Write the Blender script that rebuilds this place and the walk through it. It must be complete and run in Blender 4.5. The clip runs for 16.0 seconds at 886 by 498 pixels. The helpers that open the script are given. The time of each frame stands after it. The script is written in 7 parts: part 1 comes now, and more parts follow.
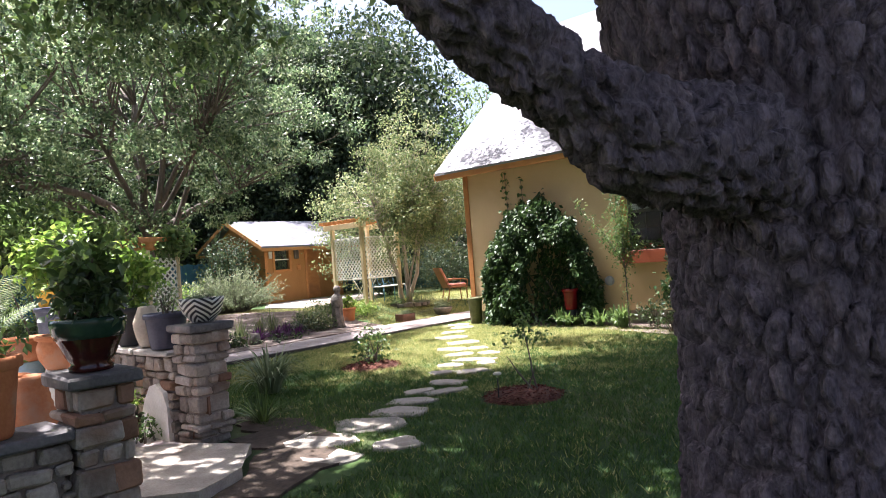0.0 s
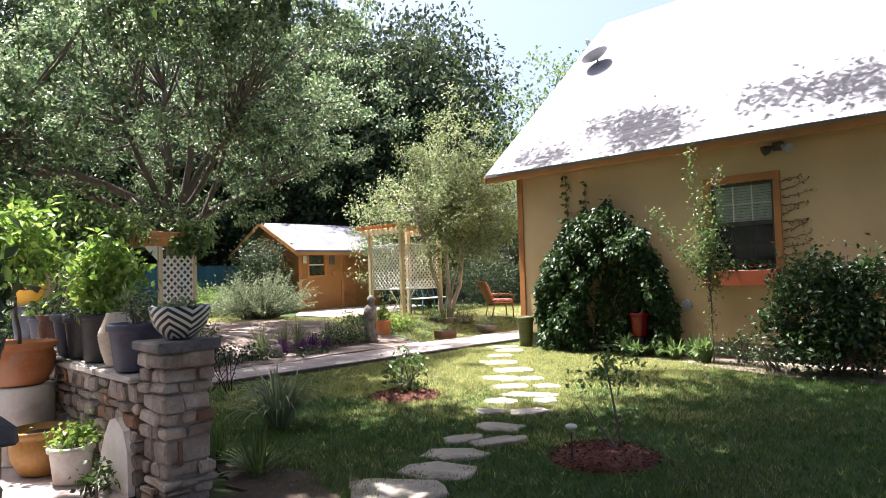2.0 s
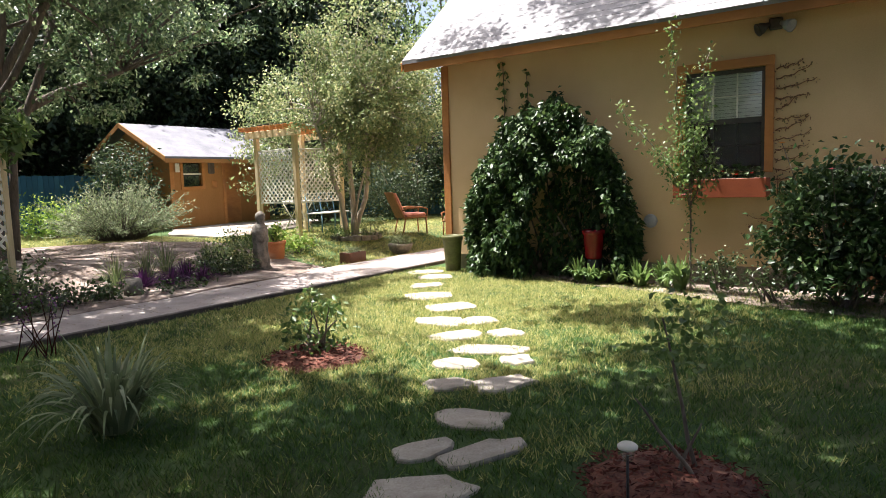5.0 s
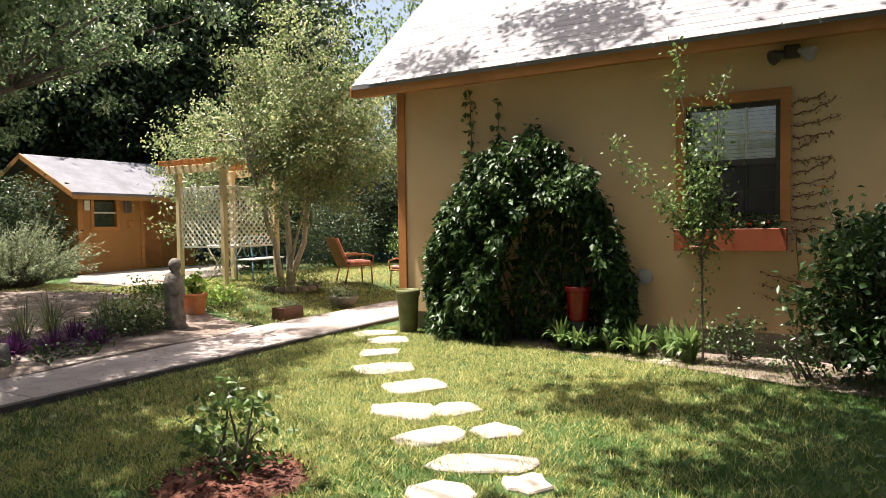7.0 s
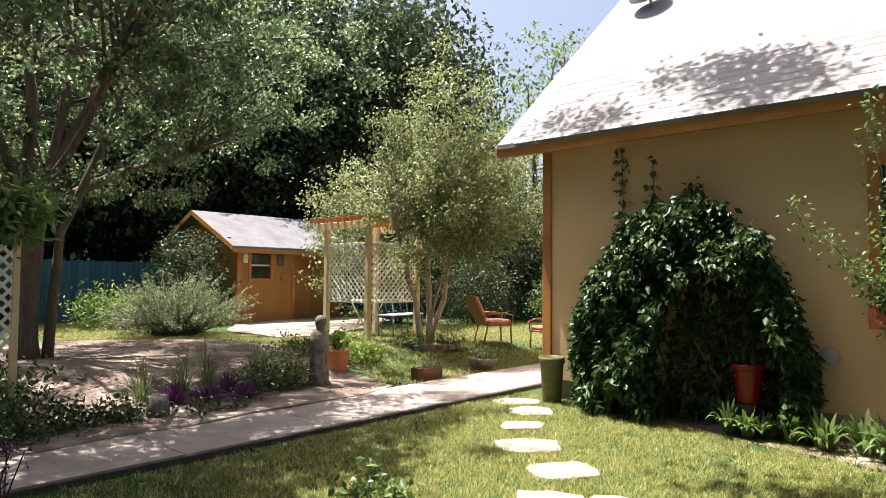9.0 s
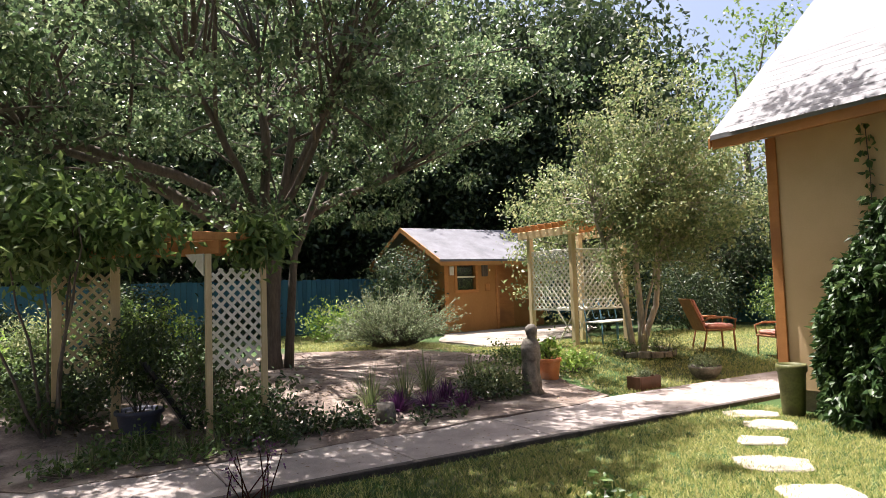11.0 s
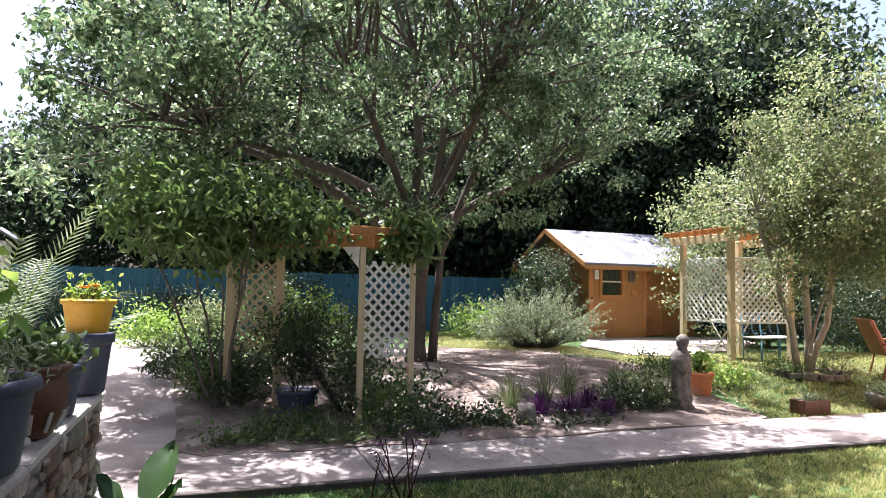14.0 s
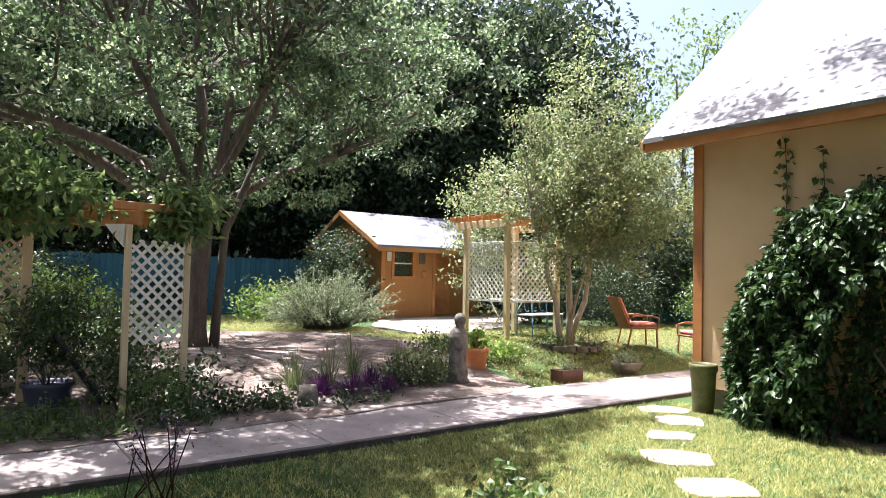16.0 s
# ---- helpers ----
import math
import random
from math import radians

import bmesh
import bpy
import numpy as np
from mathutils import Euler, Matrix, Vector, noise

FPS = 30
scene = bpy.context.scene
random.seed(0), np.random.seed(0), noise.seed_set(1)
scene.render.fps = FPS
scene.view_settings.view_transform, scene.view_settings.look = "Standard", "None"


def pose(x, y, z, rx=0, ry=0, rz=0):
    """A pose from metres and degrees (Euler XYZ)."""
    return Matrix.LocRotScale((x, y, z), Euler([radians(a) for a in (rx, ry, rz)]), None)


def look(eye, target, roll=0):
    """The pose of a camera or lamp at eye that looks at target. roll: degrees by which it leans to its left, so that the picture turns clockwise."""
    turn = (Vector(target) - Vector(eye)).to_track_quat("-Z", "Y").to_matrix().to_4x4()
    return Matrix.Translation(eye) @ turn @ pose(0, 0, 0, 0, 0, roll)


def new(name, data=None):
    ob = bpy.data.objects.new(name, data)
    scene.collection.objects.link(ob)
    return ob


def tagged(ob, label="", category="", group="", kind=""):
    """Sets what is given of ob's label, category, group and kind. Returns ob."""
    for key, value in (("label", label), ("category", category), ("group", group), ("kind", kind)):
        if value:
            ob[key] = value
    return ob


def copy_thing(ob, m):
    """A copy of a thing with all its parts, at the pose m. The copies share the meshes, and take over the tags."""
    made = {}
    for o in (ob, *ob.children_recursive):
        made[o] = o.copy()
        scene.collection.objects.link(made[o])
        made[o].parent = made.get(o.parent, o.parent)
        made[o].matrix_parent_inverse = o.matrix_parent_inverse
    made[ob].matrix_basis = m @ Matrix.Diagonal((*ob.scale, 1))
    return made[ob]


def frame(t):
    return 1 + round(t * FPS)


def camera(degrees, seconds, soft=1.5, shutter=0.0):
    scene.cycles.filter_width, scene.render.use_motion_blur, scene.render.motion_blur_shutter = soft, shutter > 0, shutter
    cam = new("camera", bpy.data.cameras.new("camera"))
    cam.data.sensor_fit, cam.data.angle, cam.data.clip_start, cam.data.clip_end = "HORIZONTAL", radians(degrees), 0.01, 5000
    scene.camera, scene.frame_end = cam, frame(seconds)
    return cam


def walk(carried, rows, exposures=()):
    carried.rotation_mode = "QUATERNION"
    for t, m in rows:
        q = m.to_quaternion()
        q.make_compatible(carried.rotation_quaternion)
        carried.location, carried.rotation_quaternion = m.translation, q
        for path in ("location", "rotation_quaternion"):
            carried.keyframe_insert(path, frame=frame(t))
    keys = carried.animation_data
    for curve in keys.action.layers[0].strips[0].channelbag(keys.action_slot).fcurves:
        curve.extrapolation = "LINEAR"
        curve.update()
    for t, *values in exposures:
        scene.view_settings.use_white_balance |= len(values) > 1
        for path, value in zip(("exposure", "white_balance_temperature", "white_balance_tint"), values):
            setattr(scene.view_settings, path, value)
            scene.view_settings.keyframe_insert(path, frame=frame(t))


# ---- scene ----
cam = camera(67.6, 16.0, 0.7)
PATH = [
    (0, (0.171, -0.065, 1.378), (-1.151, 1.435, 1.408), -4.3),
    (0.5, (-0.093, 0.222, 1.357), (-1.472, 1.669, 1.429), -2.5),
    (1, (-0.338, 0.451, 1.355), (-1.753, 1.863, 1.324), -1.7),
    (1.5, (-0.651, 0.668, 1.377), (-1.963, 2.177, 1.376), -2.5),
    (2, (-0.964, 0.979, 1.356), (-2.372, 2.397, 1.431), -1.7),
    (2.5, (-1.293, 1.217, 1.373), (-2.82, 2.508, 1.355), -1.2),
    (3, (-1.575, 1.393, 1.37), (-3.013, 2.779, 1.278), -3.9),
    (3.5, (-1.85, 1.671, 1.342), (-3.335, 3.008, 1.253), -1.6),
    (4, (-2.118, 1.893, 1.341), (-3.534, 3.302, 1.24), -1.0),
    (4.5, (-2.446, 2.111, 1.333), (-3.68, 3.671, 1.123), -1.9),
    (4.7, (-2.564, 2.225, 1.353), (-3.76, 3.814, 1.14), -1.9),
    (6.8, (-3.698, 3.363, 1.359), (-4.734, 5.07, 1.246), -1.1),
    (7, (-3.797, 3.487, 1.36), (-4.8, 5.216, 1.287), -0.8),
    (7.5, (-4.014, 3.615, 1.41), (-4.907, 5.405, 1.441), -1.2),
    (8, (-4.073, 3.678, 1.46), (-5.127, 5.376, 1.55), -0.2),
    (8.2, (-4.041, 3.669, 1.468), (-5.165, 5.32, 1.563), 0.3),
    (10.3, (-4.136, 3.682, 1.483), (-5.709, 4.912, 1.589), -1.6),
    (10.5, (-4.156, 3.658, 1.472), (-5.767, 4.837, 1.586), -1.7),
    (11, (-4.186, 3.637, 1.476), (-5.893, 4.673, 1.596), -1.9),
    (11.5, (-4.205, 3.61, 1.478), (-5.986, 4.51, 1.621), -2.0),
    (12, (-4.207, 3.601, 1.475), (-6.046, 4.373, 1.616), -0.4),
    (12.5, (-4.22, 3.58, 1.486), (-6.103, 4.242, 1.619), 0.5),
    (13, (-4.206, 3.579, 1.481), (-6.124, 4.13, 1.611), 1.1),
    (13.5, (-4.194, 3.584, 1.476), (-6.103, 4.164, 1.602), 1.2),
    (14, (-4.209, 3.584, 1.472), (-6.097, 4.234, 1.595), 1.2),
    (14.5, (-4.199, 3.605, 1.482), (-6.045, 4.363, 1.603), 0.9),
    (15, (-4.196, 3.622, 1.493), (-5.979, 4.519, 1.61), 0.7),
    (15.5, (-4.169, 3.662, 1.484), (-5.862, 4.722, 1.584), 1.0),
    (16, (-4.118, 3.736, 1.473), (-5.731, 4.916, 1.553), 1.2),
]
walk(cam, [(t, look(eye, target, roll)) for t, eye, target, roll in PATH],
     [(0, 2.12, 6000, 19), (2.5, 1.96, 6100, 16), (4.5, 1.85, 6200, 14), (7, 1.62, 6700, 13), (10.5, 1.52, 6500, 14), (12, 1.58, 6150, 18), (13, 1.82, 5850, 19), (15, 1.98, 5900, 19), (16, 2.02, 5950, 18)])

# ---- light ----
SUN = Vector((-0.31, -0.075, 0.94)).normalized()
world = bpy.data.worlds.new("sky")
scene.world = world
world.use_nodes = True
wn, wl = world.node_tree.nodes, world.node_tree.links
sky = wn.new("ShaderNodeTexSky")
sky.sky_type = 'NISHITA'
sky.sun_disc = False
sky.sun_elevation = math.asin(SUN.z)
sky.sun_rotation = math.atan2(SUN.x, SUN.y)
sky.air_density, sky.dust_density, sky.ozone_density = 1.0, 6.0, 1.0
wn["Background"].inputs[1].default_value = 0.085
wl.new(sky.outputs[0], wn["Background"].inputs[0])
lamp = bpy.data.lights.new("sun", 'SUN')
lamp.energy, lamp.angle, lamp.color = 5.0, radians(0.55), (1.0, 0.955, 0.88)
sun_ob = new("sun", lamp)
sun_ob.matrix_world = look((0, 0, 40), tuple(Vector((0, 0, 40)) - SUN))


# ---- small builders ----
def nodes_of(name):
    m = bpy.data.materials.new(name)
    m.use_nodes = True
    return m, m.node_tree.nodes, m.node_tree.links


def ramp(n, stops):
    r = n.new("ShaderNodeValToRGB")
    e = r.color_ramp.elements
    while len(e) < len(stops):
        e.new(0.5)
    for el, (p, c) in zip(e, stops):
        el.position, el.color = p, (*c, 1)
    return r


def surface(name, a, b, scale=6.0, rough=0.8, bump=0.15, fine=40.0, metal=0.0, piece=0.0, spec=0.4, stretch=(1, 1, 1), stain=None, stain_scale=1.3, bump_dist=0.01):
    """A mottled surface: colours a to b in broad patches, a finer grain, a stain, relief, and a shift from piece to piece."""
    m, n, l = nodes_of(name)
    p = n["Principled BSDF"]
    tc = n.new("ShaderNodeTexCoord")
    mp = n.new("ShaderNodeMapping")
    mp.inputs["Scale"].default_value = stretch
    l.new(tc.outputs["Object"], mp.inputs["Vector"])
    t1 = n.new("ShaderNodeTexNoise")
    t1.inputs["Scale"].default_value, t1.inputs["Detail"].default_value, t1.inputs["Roughness"].default_value = scale, 6, 0.65
    t2 = n.new("ShaderNodeTexNoise")
    t2.inputs["Scale"].default_value, t2.inputs["Detail"].default_value = fine, 4
    for t in (t1, t2):
        l.new(mp.outputs[0], t.inputs["Vector"])
    mixf = n.new("ShaderNodeMath")
    mixf.operation = 'MULTIPLY_ADD'
    mixf.inputs[1].default_value = 0.35
    l.new(t2.outputs[0], mixf.inputs[0])
    sc = n.new("ShaderNodeMath")
    sc.operation = 'MULTIPLY'
    sc.inputs[1].default_value = 0.7
    l.new(t1.outputs[0], sc.inputs[0])
    l.new(sc.outputs[0], mixf.inputs[2])
    r = ramp(n, [(0.36, a), (0.66, b)])
    l.new(mixf.outputs[0], r.inputs[0])
    col = r.outputs[0]
    if stain:
        t3 = n.new("ShaderNodeTexNoise")
        t3.inputs["Scale"].default_value, t3.inputs["Detail"].default_value = stain_scale, 8
        l.new(tc.outputs["Object"], t3.inputs["Vector"])
        sr = ramp(n, [(0.52, (0, 0, 0)), (0.68, (1, 1, 1))])
        l.new(t3.outputs[0], sr.inputs[0])
        mx = n.new("ShaderNodeMix")
        mx.data_type = 'RGBA'
        l.new(sr.outputs[0], mx.inputs[0])
        l.new(col, mx.inputs[6])
        mx.inputs[7].default_value = (*stain, 1)
        col = mx.outputs[2]
    if piece:
        oi = n.new("ShaderNodeObjectInfo")
        ge = n.new("ShaderNodeNewGeometry")
        ad = n.new("ShaderNodeMath")
        ad.operation = 'ADD'
        l.new(oi.outputs["Random"], ad.inputs[0])
        l.new(ge.outputs["Random Per Island"], ad.inputs[1])
        fr = n.new("ShaderNodeMath")
        fr.operation = 'FRACT'
        l.new(ad.outputs[0], fr.inputs[0])
        mr = n.new("ShaderNodeMapRange")
        mr.inputs[3].default_value, mr.inputs[4].default_value = 1 - piece, 1 + piece
        l.new(fr.outputs[0], mr.inputs[0])
        hs = n.new("ShaderNodeHueSaturation")
        l.new(mr.outputs[0], hs.inputs["Value"])
        l.new(col, hs.inputs["Color"])
        col = hs.outputs[0]
    l.new(col, p.inputs["Base Color"])
    p.inputs["Roughness"].default_value, p.inputs["Metallic"].default_value = rough, metal
    p.inputs["Specular IOR Level"].default_value = spec
    if bump:
        bp = n.new("ShaderNodeBump")
        bp.inputs["Strength"].default_value, bp.inputs["Distance"].default_value = bump, bump_dist
        l.new(mixf.outputs[0], bp.inputs["Height"])
        l.new(bp.outputs[0], p.inputs["Normal"])
    return m


def leafy(name, a, b, c, through_part=0.4, rough=0.43, spec=0.5):
    """Leaf: colour from leaf to leaf between a, b and c, some light passing through."""
    m, n, l = nodes_of(name)
    p = n["Principled BSDF"]
    ge = n.new("ShaderNodeNewGeometry")
    r = ramp(n, [(0.0, a), (0.55, b), (1.0, c)])
    l.new(ge.outputs["Random Per Island"], r.inputs[0])
    l.new(r.outputs[0], p.inputs["Base Color"])
    p.inputs["Roughness"].default_value = rough
    p.inputs["Specular IOR Level"].default_value = spec
    tr = n.new("ShaderNodeBsdfTranslucent")
    hs = n.new("ShaderNodeHueSaturation")
    hs.inputs["Value"].default_value = 1.6
    hs.inputs["Hue"].default_value = 0.485
    l.new(r.outputs[0], hs.inputs["Color"])
    l.new(hs.outputs[0], tr.inputs["Color"])
    mx = n.new("ShaderNodeMixShader")
    mx.inputs[0].default_value = through_part
    l.new(p.outputs[0], mx.inputs[1])
    l.new(tr.outputs[0], mx.inputs[2])
    l.new(mx.outputs[0], n["Material Output"].inputs["Surface"])
    return m


def link_mesh(name, me, material, parent=None, label=""):
    ob = new(name, me)
    if material:
        me.materials.append(material)
    if parent:
        ob.parent = parent
    if label:
        ob["label"] = label
    return ob


def part(name, bm, material, parent=None, label="", smooth=False):
    me = bpy.data.meshes.new(name)
    bmesh.ops.recalc_face_normals(bm, faces=bm.faces[:])
    bm.to_mesh(me)
    bm.free()
    if smooth:
        me.shade_smooth()
    return link_mesh(name, me, material, parent, label)


def raw(name, verts, faces, material, parent=None, label="", smooth=False):
    me = bpy.data.meshes.new(name)
    if isinstance(faces, np.ndarray):
        v, f = np.asarray(verts, dtype=np.float32), faces.astype(np.int32)
        me.vertices.add(len(v))
        me.vertices.foreach_set("co", v.ravel())
        me.loops.add(f.size)
        me.loops.foreach_set("vertex_index", f.ravel())
        me.polygons.add(len(f))
        me.polygons.foreach_set("loop_start", np.arange(0, f.size, f.shape[1], dtype=np.int32))
        me.update(calc_edges=True)
    else:
        me.from_pydata(list(verts), [], list(faces))
    if smooth:
        me.shade_smooth()
    return link_mesh(name, me, material, parent, label)


def thing(name, label, category, at=(0, 0, 0), turn=0.0, group="", kind=""):
    e = new(name)
    e.empty_display_size = 0.1
    e.location, e.rotation_euler = at, (0, 0, radians(turn))
    return tagged(e, label, category, group, kind)


def boxm(bm, x0, y0, z0, x1, y1, z1, bevel=0.0, m=None):
    vs = bmesh.ops.create_cube(bm, size=1)["verts"]
    for v in vs:
        v.co = Vector(((x0 + x1) / 2 + v.co.x * (x1 - x0), (y0 + y1) / 2 + v.co.y * (y1 - y0), (z0 + z1) / 2 + v.co.z * (z1 - z0)))
    if bevel:
        es = list({e for v in vs for e in v.link_edges})
        got = bmesh.ops.bevel(bm, geom=es, offset=bevel, segments=1, affect='EDGES', clamp_overlap=True)
        vs = list({v for f in got["faces"] for v in f.verts} | {v for v in vs if v.is_valid})
    if m is not None:
        bmesh.ops.transform(bm, matrix=m, verts=vs)
    return bm


def box(x0, y0, z0, x1, y1, z1, bevel=0.0, m=None):
    return boxm(bmesh.new(), x0, y0, z0, x1, y1, z1, bevel, m)


def lathe(profile, seg=28, wobble=0.0, seed=0):
    """A turned body from (radius, height) pairs."""
    bm = bmesh.new()
    rng = random.Random(seed)
    rings = []
    for r, z in profile:
        ring = []
        for i in range(seg):
            a = 2 * math.pi * i / seg
            k = r * (1 + wobble * (rng.random() - 0.5))
            ring.append(bm.verts.new((k * math.cos(a), k * math.sin(a), z)))
        rings.append(ring)
    for a, b in zip(rings, rings[1:]):
        for i in range(seg):
            bm.faces.new((a[i], a[(i + 1) % seg], b[(i + 1) % seg], b[i]))
    if profile[0][0] > 1e-4:
        bm.faces.new(rings[0][::-1])
    if profile[-1][0] > 1e-4:
        bm.faces.new(rings[-1])
    return bm


def tubes(paths, seg=6):
    """Tapered tubes: each path is a list of (point, radius). Returns vertices and faces."""
    V, F = [], []
    for path in paths:
        pts = [Vector(p) for p, r in path]
        base = len(V)
        for i, (p, r) in enumerate(path):
            d = (pts[min(i + 1, len(pts) - 1)] - pts[max(i - 1, 0)]).normalized()
            u = d.orthogonal().normalized() if i == 0 else (u - d * u.dot(d)).normalized()
            w = d.cross(u)
            for k in range(seg):
                a = 2 * math.pi * k / seg
                q = pts[i] + (u * math.cos(a) + w * math.sin(a)) * r
                V.append((q.x, q.y, q.z))
        for i in range(len(path) - 1):
            for k in range(seg):
                F.append((base + i * seg + k, base + i * seg + (k + 1) % seg, base + (i + 1) * seg + (k + 1) % seg, base + (i + 1) * seg + k))
        F.append(tuple(base + k for k in range(seg))[::-1])
        F.append(tuple(base + (len(path) - 1) * seg + k for k in range(seg)))
    return V, F


def tube_part(name, paths, material, parent=None, label="", seg=6):
    V, F = tubes(paths, seg)
    return raw(name, V, F, material, parent, label, smooth=True)


def bend(a, b, r0, r1, sag=0.1, n=6, rng=random):
    """A wandering tapered path from a to b."""
    a, b = Vector(a), Vector(b)
    span = (b - a).length
    out = []
    off = Vector((0, 0, 0))
    for i in range(n + 1):
        t = i / n
        if 0 < i < n:
            off = off * 0.6 + Vector((rng.uniform(-1, 1), rng.uniform(-1, 1), rng.uniform(-0.4, 0.4))) * span * sag * 0.35
        else:
            off = Vector((0, 0, 0))
        p = a.lerp(b, t) + off
        p.z += sag * span * 0.6 * math.sin(math.pi * t)
        out.append((tuple(p), r0 + (r1 - r0) * t))
    return out


def leaf_mesh(points, length, width, seed, droop=0.25, outward=None, curl=0.18):
    """One folded two-triangle leaf at each point. Returns vertices and faces."""
    g = np.random.default_rng(seed)
    n = len(points)
    d = g.normal(size=(n, 3))
    d[:, 2] -= droop * 2
    if outward is not None:
        d += outward * 0.9
    d /= np.linalg.norm(d, axis=1)[:, None]
    up = g.normal(size=(n, 3)) * 0.85 + np.array((0, 0, 1.0))
    s = np.cross(d, up)
    s /= np.linalg.norm(s, axis=1)[:, None] + 1e-9
    nn = np.cross(s, d)
    L = (length * g.uniform(0.65, 1.25, n))[:, None]
    W = (width * g.uniform(0.7, 1.2, n))[:, None]
    mid = points + d * L * 0.45
    V = np.stack([points, mid + s * W * 0.5 + nn * W * curl, points + d * L - nn * L * 0.08, mid - s * W * 0.5 + nn * W * curl], axis=1).reshape(-1, 3)
    k = np.arange(n)[:, None] * 4
    F = np.concatenate([k + np.array([0, 1, 2]), k + np.array([0, 2, 3])])
    return V, F


def leaves(name, points, length, width, seed, material, parent, label="", droop=0.25, outward=None):
    V, F = leaf_mesh(np.asarray(points), length, width, seed, droop, outward)
    return raw(name, V, F, material, parent, label)


def clusters(centre, radii, count, per, spread, seed, shell=0.55, flat=0.75, lumps=0.25):
    """Points in tufts inside a lumpy ellipsoid, thicker towards its skin. Returns tuft centres and leaf points."""
    g = np.random.default_rng(seed)
    d = g.normal(size=(count, 3))
    d /= np.linalg.norm(d, axis=1)[:, None]
    ph = g.uniform(0, 6.28, 6)
    lump = 1 + lumps * (np.sin(3 * d[:, 0] + ph[0]) * np.sin(4 * d[:, 1] + ph[1]) + 0.6 * np.sin(7 * d[:, 2] + ph[2] + 5 * d[:, 0]))
    r = shell + (1 - shell) * g.uniform(0, 1, count) ** 0.7
    c = np.array(centre) + d * (r * lump)[:, None] * np.array(radii)
    size = g.uniform(0.6, 1.4, count)
    pts = np.repeat(c, per, axis=0) + g.normal(size=(count * per, 3)) * np.array((spread, spread, spread * flat)) * np.repeat(size, per)[:, None]
    return c, pts


def blend(a, b, x):
    t = min(1.0, max(0.0, (x - a) / (b - a)))
    return t * t * (3 - 2 * t)


def gz(x, y=0.0):
    """Height of the ground: level by the house, a shade higher west of the walk."""
    return 0.28 * blend(-10.7, -13.6, x)


def turf_z(x, y):
    """Height of the ground sheet with its slight unevenness."""
    return gz(x) + 0.02 * noise.noise((x * 0.7, y * 0.7, 0)) * (1 if abs(x) < 40 else 0) - 0.012


# ---- materials ----
M_lawn = surface("lawn_soil", (0.015, 0.042, 0.008), (0.045, 0.085, 0.016), 1.2, 0.95, 0.5, 60, stain=(0.09, 0.09, 0.033), stain_scale=0.5, bump_dist=0.03)
# green kept dark and straw pale: blade colour adds to sun-and-shade contrast
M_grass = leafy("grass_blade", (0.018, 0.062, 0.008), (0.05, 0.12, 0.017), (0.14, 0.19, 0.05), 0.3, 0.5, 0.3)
M_sunlit_straw = leafy("sunlit_dry_grass_blade", (0.16, 0.215, 0.058), (0.345, 0.35, 0.12), (0.55, 0.49, 0.215), 0.35, 0.55, 0.3)
M_concrete = surface("concrete", (0.24, 0.20, 0.185), (0.40, 0.345, 0.32), 2.5, 0.9, 0.25, 90, stain=(0.17, 0.14, 0.125), stain_scale=1.1)
M_edge = surface("dark_edging", (0.05, 0.04, 0.035), (0.11, 0.09, 0.08), 5, 0.9, 0.3)
M_gravel = surface("pale_gravel", (0.18, 0.15, 0.125), (0.38, 0.34, 0.29), 6, 0.95, 0.5, 120, stain=(0.13, 0.10, 0.08), stain_scale=1.6)
M_litter = surface("leaf_litter", (0.07, 0.05, 0.042), (0.26, 0.20, 0.165), 5, 0.95, 0.6, 55, stain=(0.42, 0.35, 0.30), stain_scale=2.0, bump_dist=0.03)
M_mulch = surface("red_mulch", (0.05, 0.02, 0.015), (0.20, 0.08, 0.05), 14, 0.95, 0.7, 60, bump_dist=0.03)
M_flag = surface("limestone_slab", (0.27, 0.235, 0.19), (0.48, 0.43, 0.36), 3.5, 0.9, 0.4, 70, piece=0.14, stain=(0.2, 0.175, 0.14), stain_scale=2.6)
M_stone = surface("rubble_limestone", (0.20, 0.162, 0.135), (0.44, 0.375, 0.315), 5, 0.9, 0.6, 45, piece=0.32, stain=(0.22, 0.14, 0.095), stain_scale=2.6, bump_dist=0.02)
M_rust = surface("rust_sandstone", (0.17, 0.09, 0.055), (0.29, 0.16, 0.10), 6, 0.9, 0.6, 45, piece=0.25, bump_dist=0.02)
M_mortar = surface("mortar", (0.18, 0.145, 0.12), (0.31, 0.26, 0.22), 8, 0.95, 0.5, 60)
M_cap = surface("slate_cap", (0.075, 0.07, 0.07), (0.17, 0.155, 0.15), 5, 0.8, 0.4, 50, piece=0.1, stain=(0.24, 0.21, 0.19), stain_scale=3)
M_ledge = surface("limestone_cap", (0.40, 0.36, 0.31), (0.58, 0.53, 0.47), 4, 0.88, 0.4, 60, piece=0.1, stain=(0.3, 0.25, 0.2))
M_plaster = surface("pale_plaster", (0.62, 0.58, 0.52), (0.78, 0.74, 0.68), 5, 0.9, 0.3, 40)
M_wall = surface("tan_stucco", (0.57, 0.40, 0.22), (0.66, 0.475, 0.27), 0.9, 0.85, 0.25, 70, stain=(0.54, 0.375, 0.20), stain_scale=0.8)
M_trim = surface("orange_brown_trim", (0.40, 0.16, 0.045), (0.52, 0.23, 0.07), 3, 0.6, 0.12, 60, stretch=(1, 1, 3), stain=(0.33, 0.14, 0.05))
M_red = surface("brick_red_paint", (0.21, 0.045, 0.016), (0.29, 0.068, 0.024), 3, 0.55, 0.1, 50)
